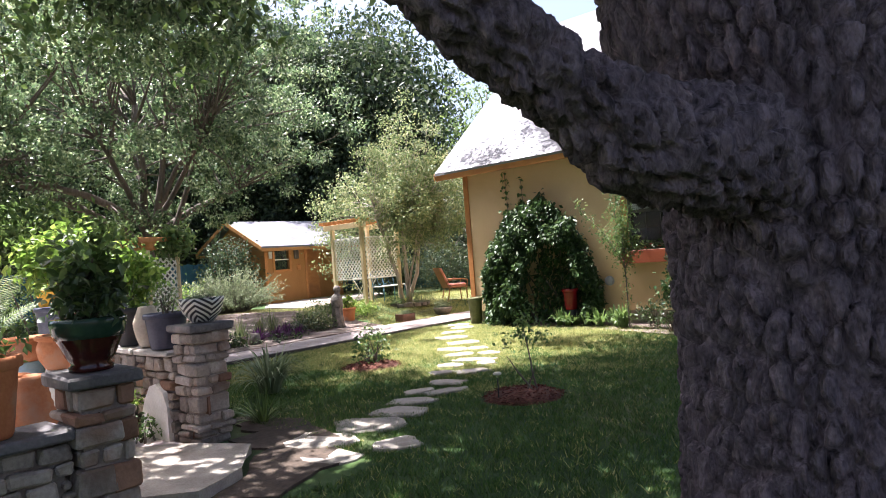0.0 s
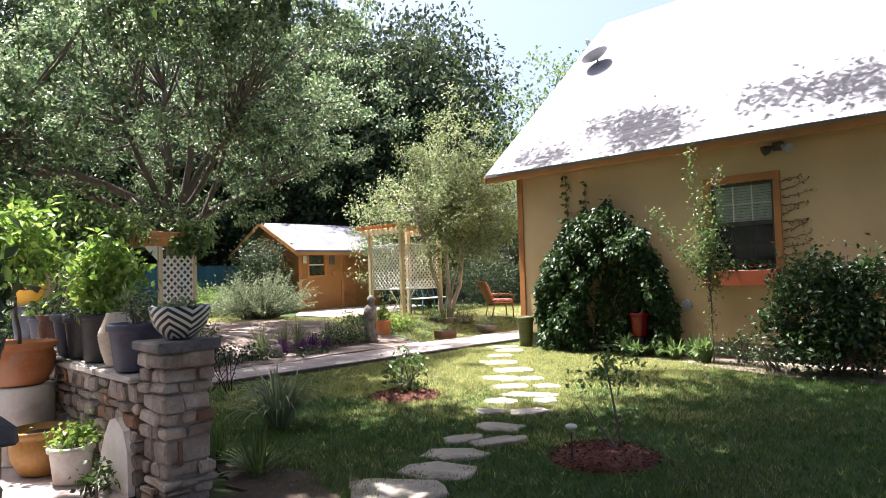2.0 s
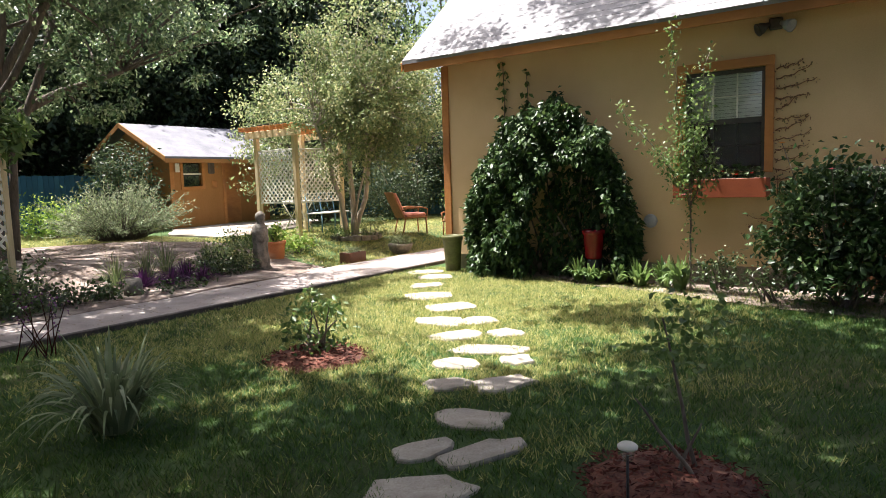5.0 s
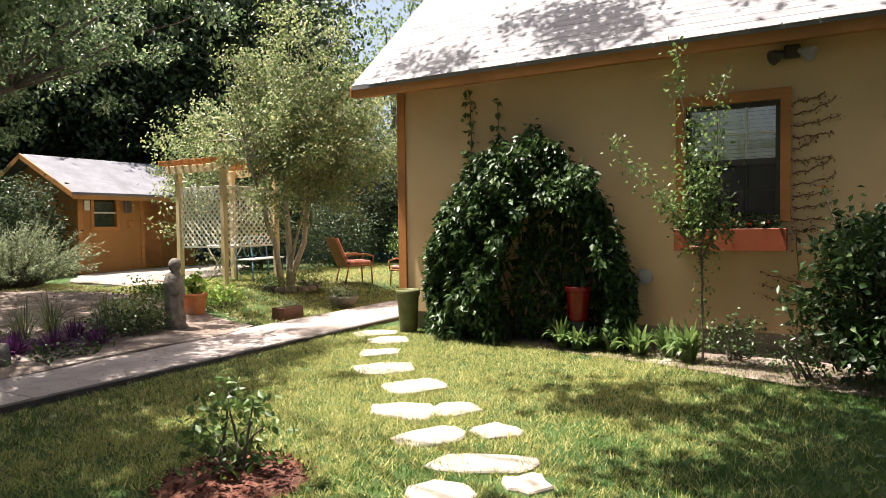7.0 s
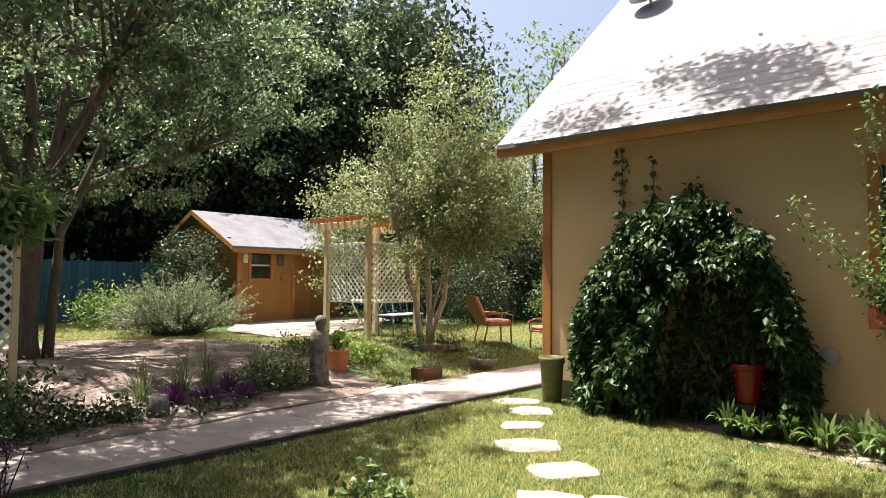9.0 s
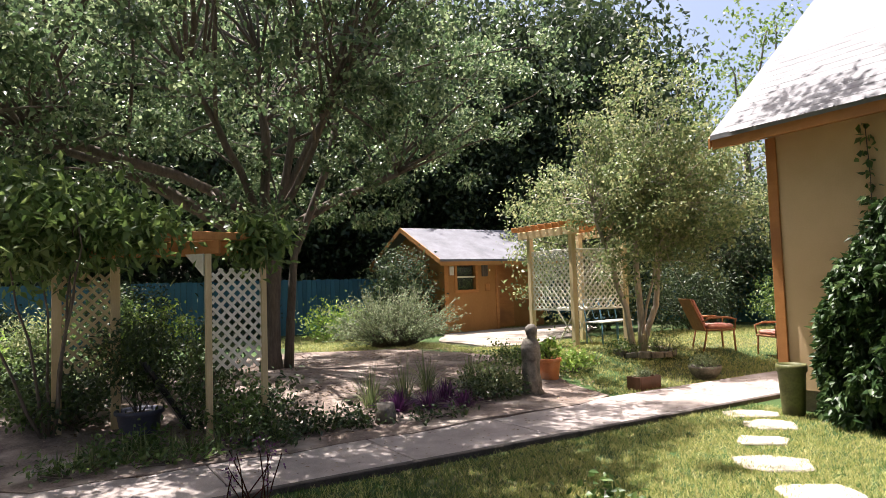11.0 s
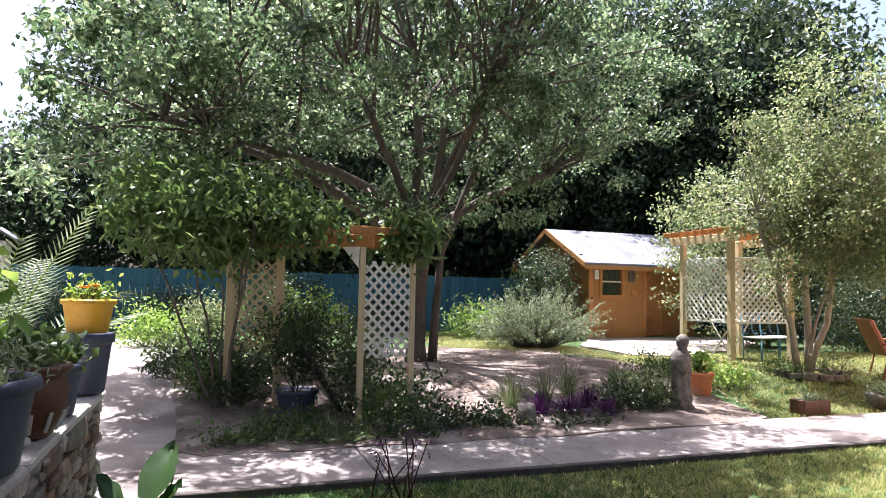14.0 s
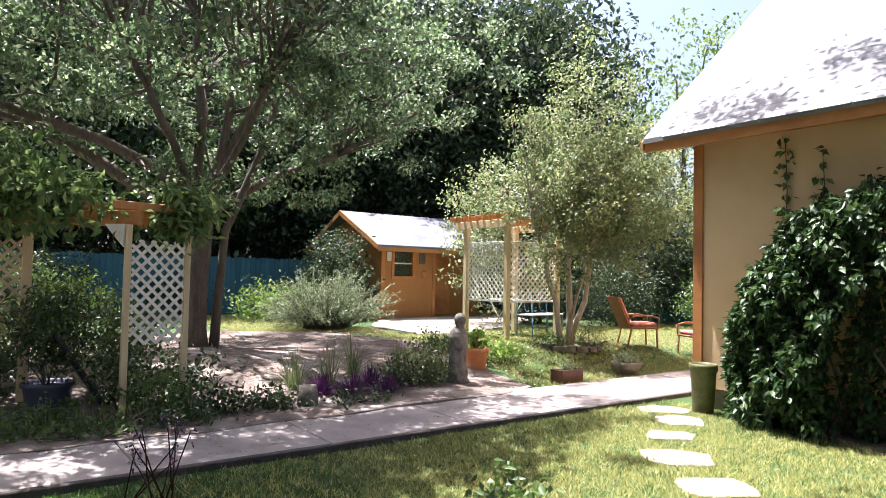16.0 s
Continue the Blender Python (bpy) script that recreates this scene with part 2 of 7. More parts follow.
M_shingle = surface("grey_shingle", (0.19, 0.187, 0.195), (0.29, 0.285, 0.295), 2, 0.95, 0.4, 90, piece=0.2)
M_unlit = surface("unlit_interior_dark", (0.02, 0.02, 0.02), (0.05, 0.05, 0.05), 3, 0.9, 0.0)
M_sash = surface("dark_sash", (0.035, 0.03, 0.028), (0.07, 0.06, 0.055), 5, 0.5, 0.1)
M_shed = surface("ochre_shed_paint", (0.33, 0.15, 0.042), (0.42, 0.20, 0.062), 1.5, 0.7, 0.15, 40, stretch=(1, 1, 0.3))
M_tin = surface("grey_roll_roof", (0.10, 0.10, 0.115), (0.19, 0.19, 0.215), 2, 0.7, 0.2, 50)
M_fence = surface("teal_fence_paint", (0.03, 0.10, 0.13), (0.05, 0.155, 0.195), 1.5, 0.75, 0.2, 40, stretch=(2, 2, 0.3), piece=0.15, stain=(0.08, 0.18, 0.21))
M_pine = surface("pale_pine_post", (0.52, 0.40, 0.22), (0.68, 0.55, 0.34), 4, 0.7, 0.2, 60, stretch=(3, 3, 0.4))
M_slat = surface("white_lattice_paint", (0.66, 0.62, 0.53), (0.80, 0.77, 0.69), 5, 0.7, 0.15, 50)
M_cedar = surface("orange_cedar", (0.42, 0.17, 0.05), (0.58, 0.27, 0.10), 4, 0.7, 0.2, 60, stretch=(1, 3, 3))
M_terra = surface("terracotta", (0.44, 0.15, 0.055), (0.58, 0.235, 0.10), 5, 0.8, 0.2, 50, stain=(0.48, 0.28, 0.18), stain_scale=4)
M_plum = surface("blue_plastic_pot", (0.05, 0.054, 0.085), (0.085, 0.09, 0.13), 4, 0.5, 0.08, 40)
M_black = surface("black_plastic_pot", (0.018, 0.018, 0.02), (0.04, 0.04, 0.042), 4, 0.45, 0.08, 40)
M_soil = surface("potting_soil", (0.035, 0.025, 0.018), (0.09, 0.065, 0.045), 14, 0.95, 0.7, 60)
M_bark = surface("live_oak_bark", (0.024, 0.018, 0.022), (0.24, 0.185, 0.20), 16, 0.9, 1.0, 70, stretch=(1.3, 1.3, 0.6), bump_dist=0.04, spec=0.3)
M_twig = surface("grey_brown_bark", (0.07, 0.055, 0.045), (0.16, 0.13, 0.105), 8, 0.9, 0.6, 40, stretch=(2, 2, 0.4), bump_dist=0.02)
M_crape = surface("smooth_pale_bark", (0.20, 0.165, 0.135), (0.40, 0.35, 0.30), 5, 0.7, 0.3, 30, stretch=(2, 2, 0.4))
M_petal_pink = surface("pink_petal", (0.75, 0.25, 0.30), (0.85, 0.45, 0.48), 20, 0.6, 0.0)
M_petal_red = surface("red_petal", (0.55, 0.03, 0.02), (0.7, 0.07, 0.05), 20, 0.6, 0.0)
M_petal_orange = surface("orange_petal", (0.85, 0.26, 0.02), (0.95, 0.40, 0.04), 20, 0.6, 0.0)
M_yellow = surface("yellow_glaze", (0.70, 0.36, 0.025), (0.80, 0.45, 0.05), 3, 0.4, 0.05)
M_green_pot = surface("green_drab_metal", (0.07, 0.075, 0.02), (0.14, 0.14, 0.045), 5, 0.6, 0.15, stain=(0.05, 0.04, 0.02), stain_scale=5)
M_red_glaze = surface("red_glaze", (0.17, 0.005, 0.01), (0.24, 0.01, 0.015), 4, 0.25, 0.03)
M_green_glaze = surface("green_glaze", (0.012, 0.035, 0.022), (0.03, 0.06, 0.04), 4, 0.15, 0.03)
M_oxblood = surface("oxblood_glaze", (0.028, 0.006, 0.006), (0.06, 0.012, 0.01), 4, 0.15, 0.03)
M_brown_glaze = surface("brown_glaze", (0.075, 0.028, 0.017), (0.14, 0.055, 0.033), 6, 0.4, 0.1)
M_sky_paint = surface("pale_blue_paint", (0.30, 0.47, 0.55), (0.42, 0.58, 0.65), 3, 0.6, 0.1)
M_white_paint = surface("chalky_white_paint", (0.58, 0.55, 0.50), (0.74, 0.71, 0.66), 4, 0.8, 0.2, stain=(0.45, 0.36, 0.28), stain_scale=3)
M_statue = surface("grey_cast_stone", (0.10, 0.085, 0.072), (0.25, 0.22, 0.185), 9, 0.9, 0.6, 50, stain=(0.06, 0.052, 0.04), stain_scale=7)
M_wicker = surface("brown_wicker", (0.20, 0.085, 0.035), (0.33, 0.15, 0.065), 20, 0.7, 0.4, 90)
M_cushion = surface("faded_red_cushion", (0.45, 0.16, 0.13), (0.62, 0.30, 0.24), 8, 0.9, 0.2, 90)
M_blue_metal = surface("blue_painted_iron", (0.07, 0.17, 0.24), (0.12, 0.25, 0.33), 6, 0.5, 0.1)
M_bench_seat = surface("pale_bench_board", (0.42, 0.42, 0.38), (0.56, 0.56, 0.52), 6, 0.7, 0.2)
M_iron = surface("black_iron", (0.012, 0.012, 0.013), (0.03, 0.03, 0.03), 10, 0.5, 0.1)
M_dish = surface("grey_dish", (0.28, 0.28, 0.30), (0.38, 0.38, 0.40), 5, 0.5, 0.05)
M_purple = leafy("purple_leaf", (0.05, 0.014, 0.05), (0.10, 0.025, 0.10), (0.19, 0.06, 0.17), 0.25)
M_leaf_lime = leafy("lime_leaf", (0.10, 0.19, 0.03), (0.17, 0.29, 0.05), (0.30, 0.40, 0.09), 0.4)
M_dry = leafy("fallen_leaf", (0.09, 0.055, 0.035), (0.20, 0.14, 0.09), (0.36, 0.29, 0.21), 0.05, 0.8, 0.15)
M_chip = leafy("mulch_chip", (0.045, 0.014, 0.012), (0.11, 0.035, 0.026), (0.21, 0.08, 0.055), 0.02, 0.9, 0.1)
M_leaf_elm = leafy("elm_leaf", (0.03, 0.062, 0.027), (0.10, 0.16, 0.07), (0.25, 0.30, 0.165), 0.47, 0.33, 0.7)
M_leaf_oak = leafy("oak_leaf", (0.022, 0.045, 0.014), (0.045, 0.08, 0.022), (0.09, 0.13, 0.035), 0.12)
M_leaf_far = leafy("far_leaf", (0.016, 0.03, 0.014), (0.036, 0.06, 0.025), (0.09, 0.12, 0.055), 0.25, 0.5, 0.35)
M_leaf_light = leafy("light_leaf", (0.06, 0.11, 0.03), (0.10, 0.17, 0.045), (0.18, 0.24, 0.08), 0.4)
M_leaf_crape = leafy("olive_leaf", (0.075, 0.12, 0.045), (0.145, 0.19, 0.075), (0.29, 0.30, 0.15), 0.45)
M_leaf_vine = leafy("vine_leaf", (0.014, 0.036, 0.009), (0.03, 0.068, 0.017), (0.08, 0.13, 0.04), 0.2, 0.45, 0.4)
M_leaf_sage = leafy("grey_green_leaf", (0.11, 0.15, 0.075), (0.19, 0.24, 0.125), (0.33, 0.37, 0.22), 0.25, 0.65)
M_leaf_shrub = leafy("shrub_leaf", (0.04, 0.08, 0.02), (0.08, 0.14, 0.035), (0.15, 0.22, 0.06), 0.3)


# ---- ground ----
def ground_sheet():
    xs = np.unique(np.concatenate([np.array((-600, -200, -90, -60, -45, -35)), np.arange(-30, 8, 0.6), np.array((8, 12, 20, 40, 90, 200, 600))]))
    ys = np.unique(np.concatenate([np.array((-600, -200, -90, -40, -20)), np.arange(-12, 26, 0.6), np.array((26, 30, 40, 60, 100, 200, 600))]))
    V = [(x, y, turf_z(x, y)) for y in ys for x in xs]
    k = len(xs)
    F = [(j * k + i, j * k + i + 1, (j + 1) * k + i + 1, (j + 1) * k + i) for j in range(len(ys) - 1) for i in range(k - 1)]
    ob = raw("ground", V, F, M_lawn, smooth=True)
    tagged(ob, "level garden ground with thin green turf", "ground", kind="structure")


ground_sheet()


def sheet(name, outline, top, thick, material, label, category, seed=1, rough=0.0, step=0.5, follow=True):
    """A flat slab or bed with an outline, its top following the ground."""
    bm = bmesh.new()
    pts = []
    n = len(outline)
    rng = random.Random(seed)
    for i in range(n):
        a, b = Vector((*outline[i], 0)), Vector((*outline[(i + 1) % n], 0))
        m = max(1, int((b - a).length / step))
        for k in range(m):
            p = a.lerp(b, k / m)
            pts.append((p.x + rng.uniform(-rough, rough), p.y + rng.uniform(-rough, rough)))
    f = bm.faces.new([bm.verts.new((x, y, 0)) for x, y in pts])
    bmesh.ops.triangulate(bm, faces=[f], ngon_method='EAR_CLIP')
    xs, ys = [p[0] for p in pts], [p[1] for p in pts]
    for lo, hi, nrm in ((min(xs), max(xs), (1, 0, 0)), (min(ys), max(ys), (0, 1, 0))):
        if nrm[0] == 0 and not follow:
            continue
        k = lo + 0.6
        while k < hi:
            bmesh.ops.bisect_plane(bm, geom=bm.verts[:] + bm.edges[:] + bm.faces[:], plane_co=(k * nrm[0], k * nrm[1], 0), plane_no=nrm)
            k += 0.6
    for v in bm.verts:
        v.co.z = (turf_z(v.co.x, v.co.y) + 0.012 if follow else 0) + top
    rim = [e for e in bm.edges if e.is_boundary]
    got = bmesh.ops.extrude_edge_only(bm, edges=rim)
    for v in got["geom"]:
        if isinstance(v, bmesh.types.BMVert):
            v.co.z -= thick
    ob = part(name, bm, material)
    return tagged(ob, label, category, kind="structure")


def walk_slabs():
    """The concrete walk, poured in bays along the lawn."""
    e = thing("pavement", "worn pinkish-grey concrete garden walk beside the lawn", "path", kind="structure")
    y = 3.35
    while y < 17.5:
        y2 = min(y + 1.5, 17.5)
        bm = box(-10.42, y + 0.006, -0.10, -9.2, y2 - 0.006, 0.035, 0.008)
        part("slab", bm, M_concrete, e)
        y = y2
    part("edging", box(-9.196, 3.3, -0.1, -9.13, 17.5, 0.045, 0.008), M_edge, e, "dark timber edging")


walk_slabs()
sheet("pavement_terrace", [(-9.12, 3.34), (-10.42, 3.34), (-11.6, 3.25), (-13.5, 3.1), (-17.5, 3.0), (-19.5, 2.4), (-19.5, 1.2), (-13, 0.9), (-9.4, 0.6), (-9.4, 2.64), (-9.14, 2.66)], 0.03, 0.12, M_concrete, "sun-dappled concrete terrace beside the planting bed", "path", 3, 0.03)
sheet("pavement_gravel", [(-15.2, 11.2), (-17.2, 11.3), (-18.9, 12.6), (-19.3, 13.0), (-19.3, 17.2), (-17.5, 16.6), (-16.0, 14.6), (-14.9, 12.0)], 0.02, 0.08, M_gravel, "pale gravel path leading to the shed", "path", 5, 0.08)
sheet("planting_bed", [(-10.16, 3.6), (-10.44, 3.36), (-11.6, 3.27), (-13.4, 3.12), (-15.2, 4.2), (-16.3, 5.4), (-16.8, 7.4), (-16.0, 9.4), (-14.4, 10.1), (-12.4, 10.2), (-10.44, 9.9), (-10.2, 9.2)], 0.045, 0.15, M_litter, "leaf-littered planting bed under the shade tree", "planting bed", 7, 0.06, 0.4)


# ---- house ----
WY, CX = 10.9, -8.74      # front wall plane, its west corner
HX1, HD = 6.5, 8.6        # east end, depth
EAVE_Y, EAVE_Z, SLOPE = 10.55, 3.19, 0.88
VERGE = 0.5               # roof edge beyond the west wall
WIN = (-5.10, -4.20, 1.36, 2.56)


def house():
    h = thing("house", "single-storey tan house with orange trim and grey shingle roof", "house")
    # front wall with the window opening cut through it
    bm = bmesh.new()
    x0, x1, z0, z1 = WIN
    for a in ((CX, WY, 0.22, x0, WY + 0.2, 3.4), (x1, WY, 0.22, HX1, WY + 0.2, 3.4), (x0, WY, 0.22, x1, WY + 0.2, z0), (x0, WY, z1, x1, WY + 0.2, 3.4)):
        boxm(bm, *a)
    part("wall_front", bm, M_wall, h)
    bm = bmesh.new()
    boxm(bm, CX - 0.02, WY + 0.06, -0.1, HX1, WY + 0.22, 0.22)
    part("foundation", bm, M_mortar, h, "grey concrete footing")
    for nm, xa, xb in (("wall_west", CX, CX + 0.18), ("wall_east", HX1 - 0.18, HX1)):
        bm = bmesh.new()
        ys = [(WY + 0.2, 3.4), (WY + HD / 2, 3.3 + SLOPE * HD / 2), (WY + HD, 3.4)]
        vs = []
        for x in (xa, xb):
            vs.append([bm.verts.new((x, WY + 0.2, 0)), *[bm.verts.new((x, y, z)) for y, z in ys], bm.verts.new((x, WY + HD, 0))])
        bm.faces.new(vs[0])
        bm.faces.new(vs[1][::-1])
        for i in range(5):
            j = (i + 1) % 5
            bm.faces.new((vs[0][i], vs[1][i], vs[1][j], vs[0][j]))
        part(nm, bm, M_wall, h)
    part("wall_back", box(CX, WY + HD - 0.18, 0, HX1, WY + HD, 3.15), M_wall, h)
    part("corner_board", box(CX - 0.03, WY - 0.03, 0.12, CX + 0.095, WY - 0.002, 3.1, 0.006), M_trim, h, "orange-brown corner board")
    part("soffit", box(CX - VERGE + 0.01, EAVE_Y + 0.032, 3.11, HX1 + 0.3, WY - 0.003, 3.14), M_trim, h)
    part("fascia", box(CX - VERGE, EAVE_Y, 3.045, HX1 + 0.35, EAVE_Y + 0.03, 3.2, 0.004), M_trim, h, "orange-brown fascia board")
    # roof slabs, with the rake boards
    ridge_y = WY + HD / 2
    ridge_z = EAVE_Z + SLOPE * (ridge_y - EAVE_Y)
    for s, nm in ((-1, "roof_front"), (1, "roof_back")):
        bm = bmesh.new()
        ey = EAVE_Y - 0.03 if s < 0 else 2 * ridge_y - EAVE_Y + 0.03
        sec = [(ey, EAVE_Z + 0.02), (ridge_y, ridge_z + 0.05), (ridge_y, ridge_z - 0.06), (ey, EAVE_Z - 0.04)]
        va = [bm.verts.new((CX - VERGE, y, z)) for y, z in sec]
        vb = [bm.verts.new((HX1 + 0.4, y, z)) for y, z in sec]
        bm.faces.new(va)
        bm.faces.new(vb[::-1])
        for k in range(4):
            bm.faces.new((va[k], vb[k], vb[(k + 1) % 4], va[(k + 1) % 4]))
        part(nm, bm, M_shingle, h)
        bm = bmesh.new()
        sec = [(ey, EAVE_Z - 0.012), (ridge_y, ridge_z + 0.02), (ridge_y, ridge_z - 0.14), (ey, EAVE_Z - 0.14)]
        va = [bm.verts.new((CX - VERGE - 0.03, y, z)) for y, z in sec]
        vb = [bm.verts.new((CX - VERGE - 0.005, y, z)) for y, z in sec]
        bm.faces.new(va)
        bm.faces.new(vb[::-1])
        for k in range(4):
            bm.faces.new((va[k], vb[k], vb[(k + 1) % 4], va[(k + 1) % 4]))
        part("rake_board", bm, M_trim, h)
    return h


HOUSE = house()


def glass_material():
    """Clear pane: see-through, with a mirror gloss that grows towards grazing."""
    m, n, l = nodes_of("window_glass")
    fr, tr, gl, mx = (n.new("ShaderNode" + k) for k in ("LayerWeight", "BsdfTransparent", "BsdfGlossy", "MixShader"))
    fr.inputs["Blend"].default_value = 0.12
    lv = n.new("ShaderNodeMapRange")
    lv.inputs[3].default_value, lv.inputs[4].default_value = 0.09, 0.95
    l.new(fr.outputs["Facing"], lv.inputs[0])
    tr.inputs["Color"].default_value = (0.9, 0.93, 0.93, 1)
    gl.inputs["Roughness"].default_value = 0.03
    l.new(lv.outputs[0], mx.inputs[0])
    l.new(tr.outputs[0], mx.inputs[1])
    l.new(gl.outputs[0], mx.inputs[2])
    l.new(mx.outputs[0], n["Material Output"].inputs["Surface"])
    return m


M_glass = glass_material()


def screen_material():
    m, n, l = nodes_of("insect_screen")
    p, tr, mx = n["Principled BSDF"], n.new("ShaderNodeBsdfTransparent"), n.new("ShaderNodeMixShader")
    p.inputs["Base Color"].default_value, p.inputs["Roughness"].default_value = (0.06, 0.055, 0.055, 1), 0.7
    mx.inputs[0].default_value = 0.6
    l.new(tr.outputs[0], mx.inputs[1])
    l.new(p.outputs[0], mx.inputs[2])
    l.new(mx.outputs[0], n["Material Output"].inputs["Surface"])
    return m


M_screen = screen_material()


def house_window():
    x0, x1, z0, z1 = WIN
    w = thing("window_1", "double-hung window in orange casing, white blind half drawn", "window", kind="structure")
    c = 0.095
    for nm, a in (("casing", (x0 - c, WY - 0.035, z0 - 0.02, x0, WY + 0.02, z1)), ("casing", (x1, WY - 0.035, z0 - 0.02, x1 + c, WY + 0.02, z1)), ("casing_head", (x0 - c, WY - 0.037, z1, x1 + c, WY + 0.02, z1 + 0.11))):
        part(nm, box(*a, 0.005), M_trim, w)
    bm = bmesh.new()
    t, zm = 0.045, (z0 + z1) / 2
    for a in ((x0, z0, x0 + t, z1), (x1 - t, z0, x1, z1), (x0 + t, z0, x1 - t, z0 + t), (x0 + t, z1 - t, x1 - t, z1), (x0 + t, zm - 0.03, x1 - t, zm + 0.03)):
        boxm(bm, a[0], WY + 0.03, a[1], a[2], WY + 0.08, a[3])
    part("window_frame", bm, M_sash, w, "dark bronze sash")
    xs = [x0 + t + (x1 - x0 - 2 * t) * k / 3 for k in range(4)]
    zs = [z0 + t, (z0 + t + zm - 0.03) / 2, zm - 0.03, zm + 0.03, (zm + 0.03 + z1 - t) / 2, z1 - t]
    for k in (1, 2):
        part("muntin", box(xs[k] - 0.007, WY + 0.034, zm + 0.03, xs[k] + 0.007, WY + 0.05, z1 - t), M_slat, w)
        part("muntin", box(xs[k] - 0.006, WY + 0.044, z0 + t, xs[k] + 0.006, WY + 0.056, zm - 0.03), M_sash, w)
    part("muntin", box(x0 + t, WY + 0.035, zs[4] - 0.007, x1 - t, WY + 0.049, zs[4] + 0.007), M_slat, w)
    part("muntin", box(x0 + t, WY + 0.045, zs[1] - 0.006, x1 - t, WY + 0.055, zs[1] + 0.006), M_sash, w)
    for a, b in ((0, 2), (3, 5)):
        g = part("pane", box(x0 + t, WY + 0.058, zs[a], x1 - t, WY + 0.064, zs[b]), M_glass, w)
        g.visible_shadow = False
    k = 0
    z = z1 - 0.06
    while z > zm + 0.02:
        part("blind_slat", box(x0 + 0.05, WY + 0.088, z - 0.02, x1 - 0.05, WY + 0.092, z + 0.018), M_plaster, w)
        z -= 0.042
    part("insect_screen", box(x0 + t, WY + 0.05, zs[0], x1 - t, WY + 0.052, zs[2]), M_screen, w, "dark insect screen")
    # near-black sheet: the unlit room's darkness is put into its colour
    part("room_recess", box(x0 - 0.3, WY + 0.5, z0 - 0.3, x1 + 0.3, WY + 0.52, z1 + 0.3), M_unlit, w, "dark sheet standing in for the unlit room behind the glass")
    return w


house_window()


# ---- lap-jointed roof shingles ----
def shingles():
    ridge_y = WY + HD / 2
    run = ridge_y - EAVE_Y
    slope_len = run * math.sqrt(1 + SLOPE * SLOPE)
    dy, dz = 1 / math.sqrt(1 + SLOPE * SLOPE), SLOPE / math.sqrt(1 + SLOPE * SLOPE)
    ex, tab = 0.15, 0.30
    rng = random.Random(4)
    me = bpy.data.meshes.new("shingle")
    w, ln, th = tab - 0.012, ex + 0.03, 0.012
    # a tab: butt edge thick, tucked edge thin; its length runs up the slope
    V = [(0, 0, 0.0), (w, 0, 0.0), (w, ln * dy, ln * dz), (0, ln * dy, ln * dz)]
    up = (0, -dz, dy)
    Vt = [(x + up[0] * t, y + up[1] * t, z + up[2] * t) for (x, y, z), t in zip(V, (th, th, 0.003, 0.003))]
    F = [(4, 5, 6, 7), (0, 1, 5, 4), (0, 4, 7, 3), (1, 2, 6, 5)]
    me.from_pydata(V + Vt, [], F)
    me.materials.append(M_shingle)
    allv, allf = [], []
    singles = 0
    rows = int(slope_len / ex)
    for r in range(rows):
        y = EAVE_Y - 0.045 + r * ex * dy
        z = EAVE_Z + 0.02 + (y - EAVE_Y) * SLOPE + 0.012
        x = CX - VERGE - 0.01 - (r % 2) * tab / 2 - rng.random() * 0.05
        while x < HX1 + 0.3:
            dx = rng.uniform(-0.004, 0.004)
            jl = rng.uniform(0, 0.006)
            if x < -1.2 and r < 12 and singles < 300 and x > CX - VERGE - 0.01:
                ob = new("shingle", me)
                ob.parent = HOUSE
                ob.location = (x + dx, y - jl * dy, z - jl * dz + rng.uniform(0, 0.003))
                singles += 1
            else:
                if x > CX - VERGE - 0.02:
                    b = len(allv)
                    allv += [(vx + x + dx, vy + y - jl * dy, vz + z - jl * dz) for vx, vy, vz in V + Vt]
                    allf += [tuple(b + i for i in f) for f in F]
            x += tab
    tagged(raw("shingle_field", allv, allf, M_shingle, HOUSE), kind="stuff")


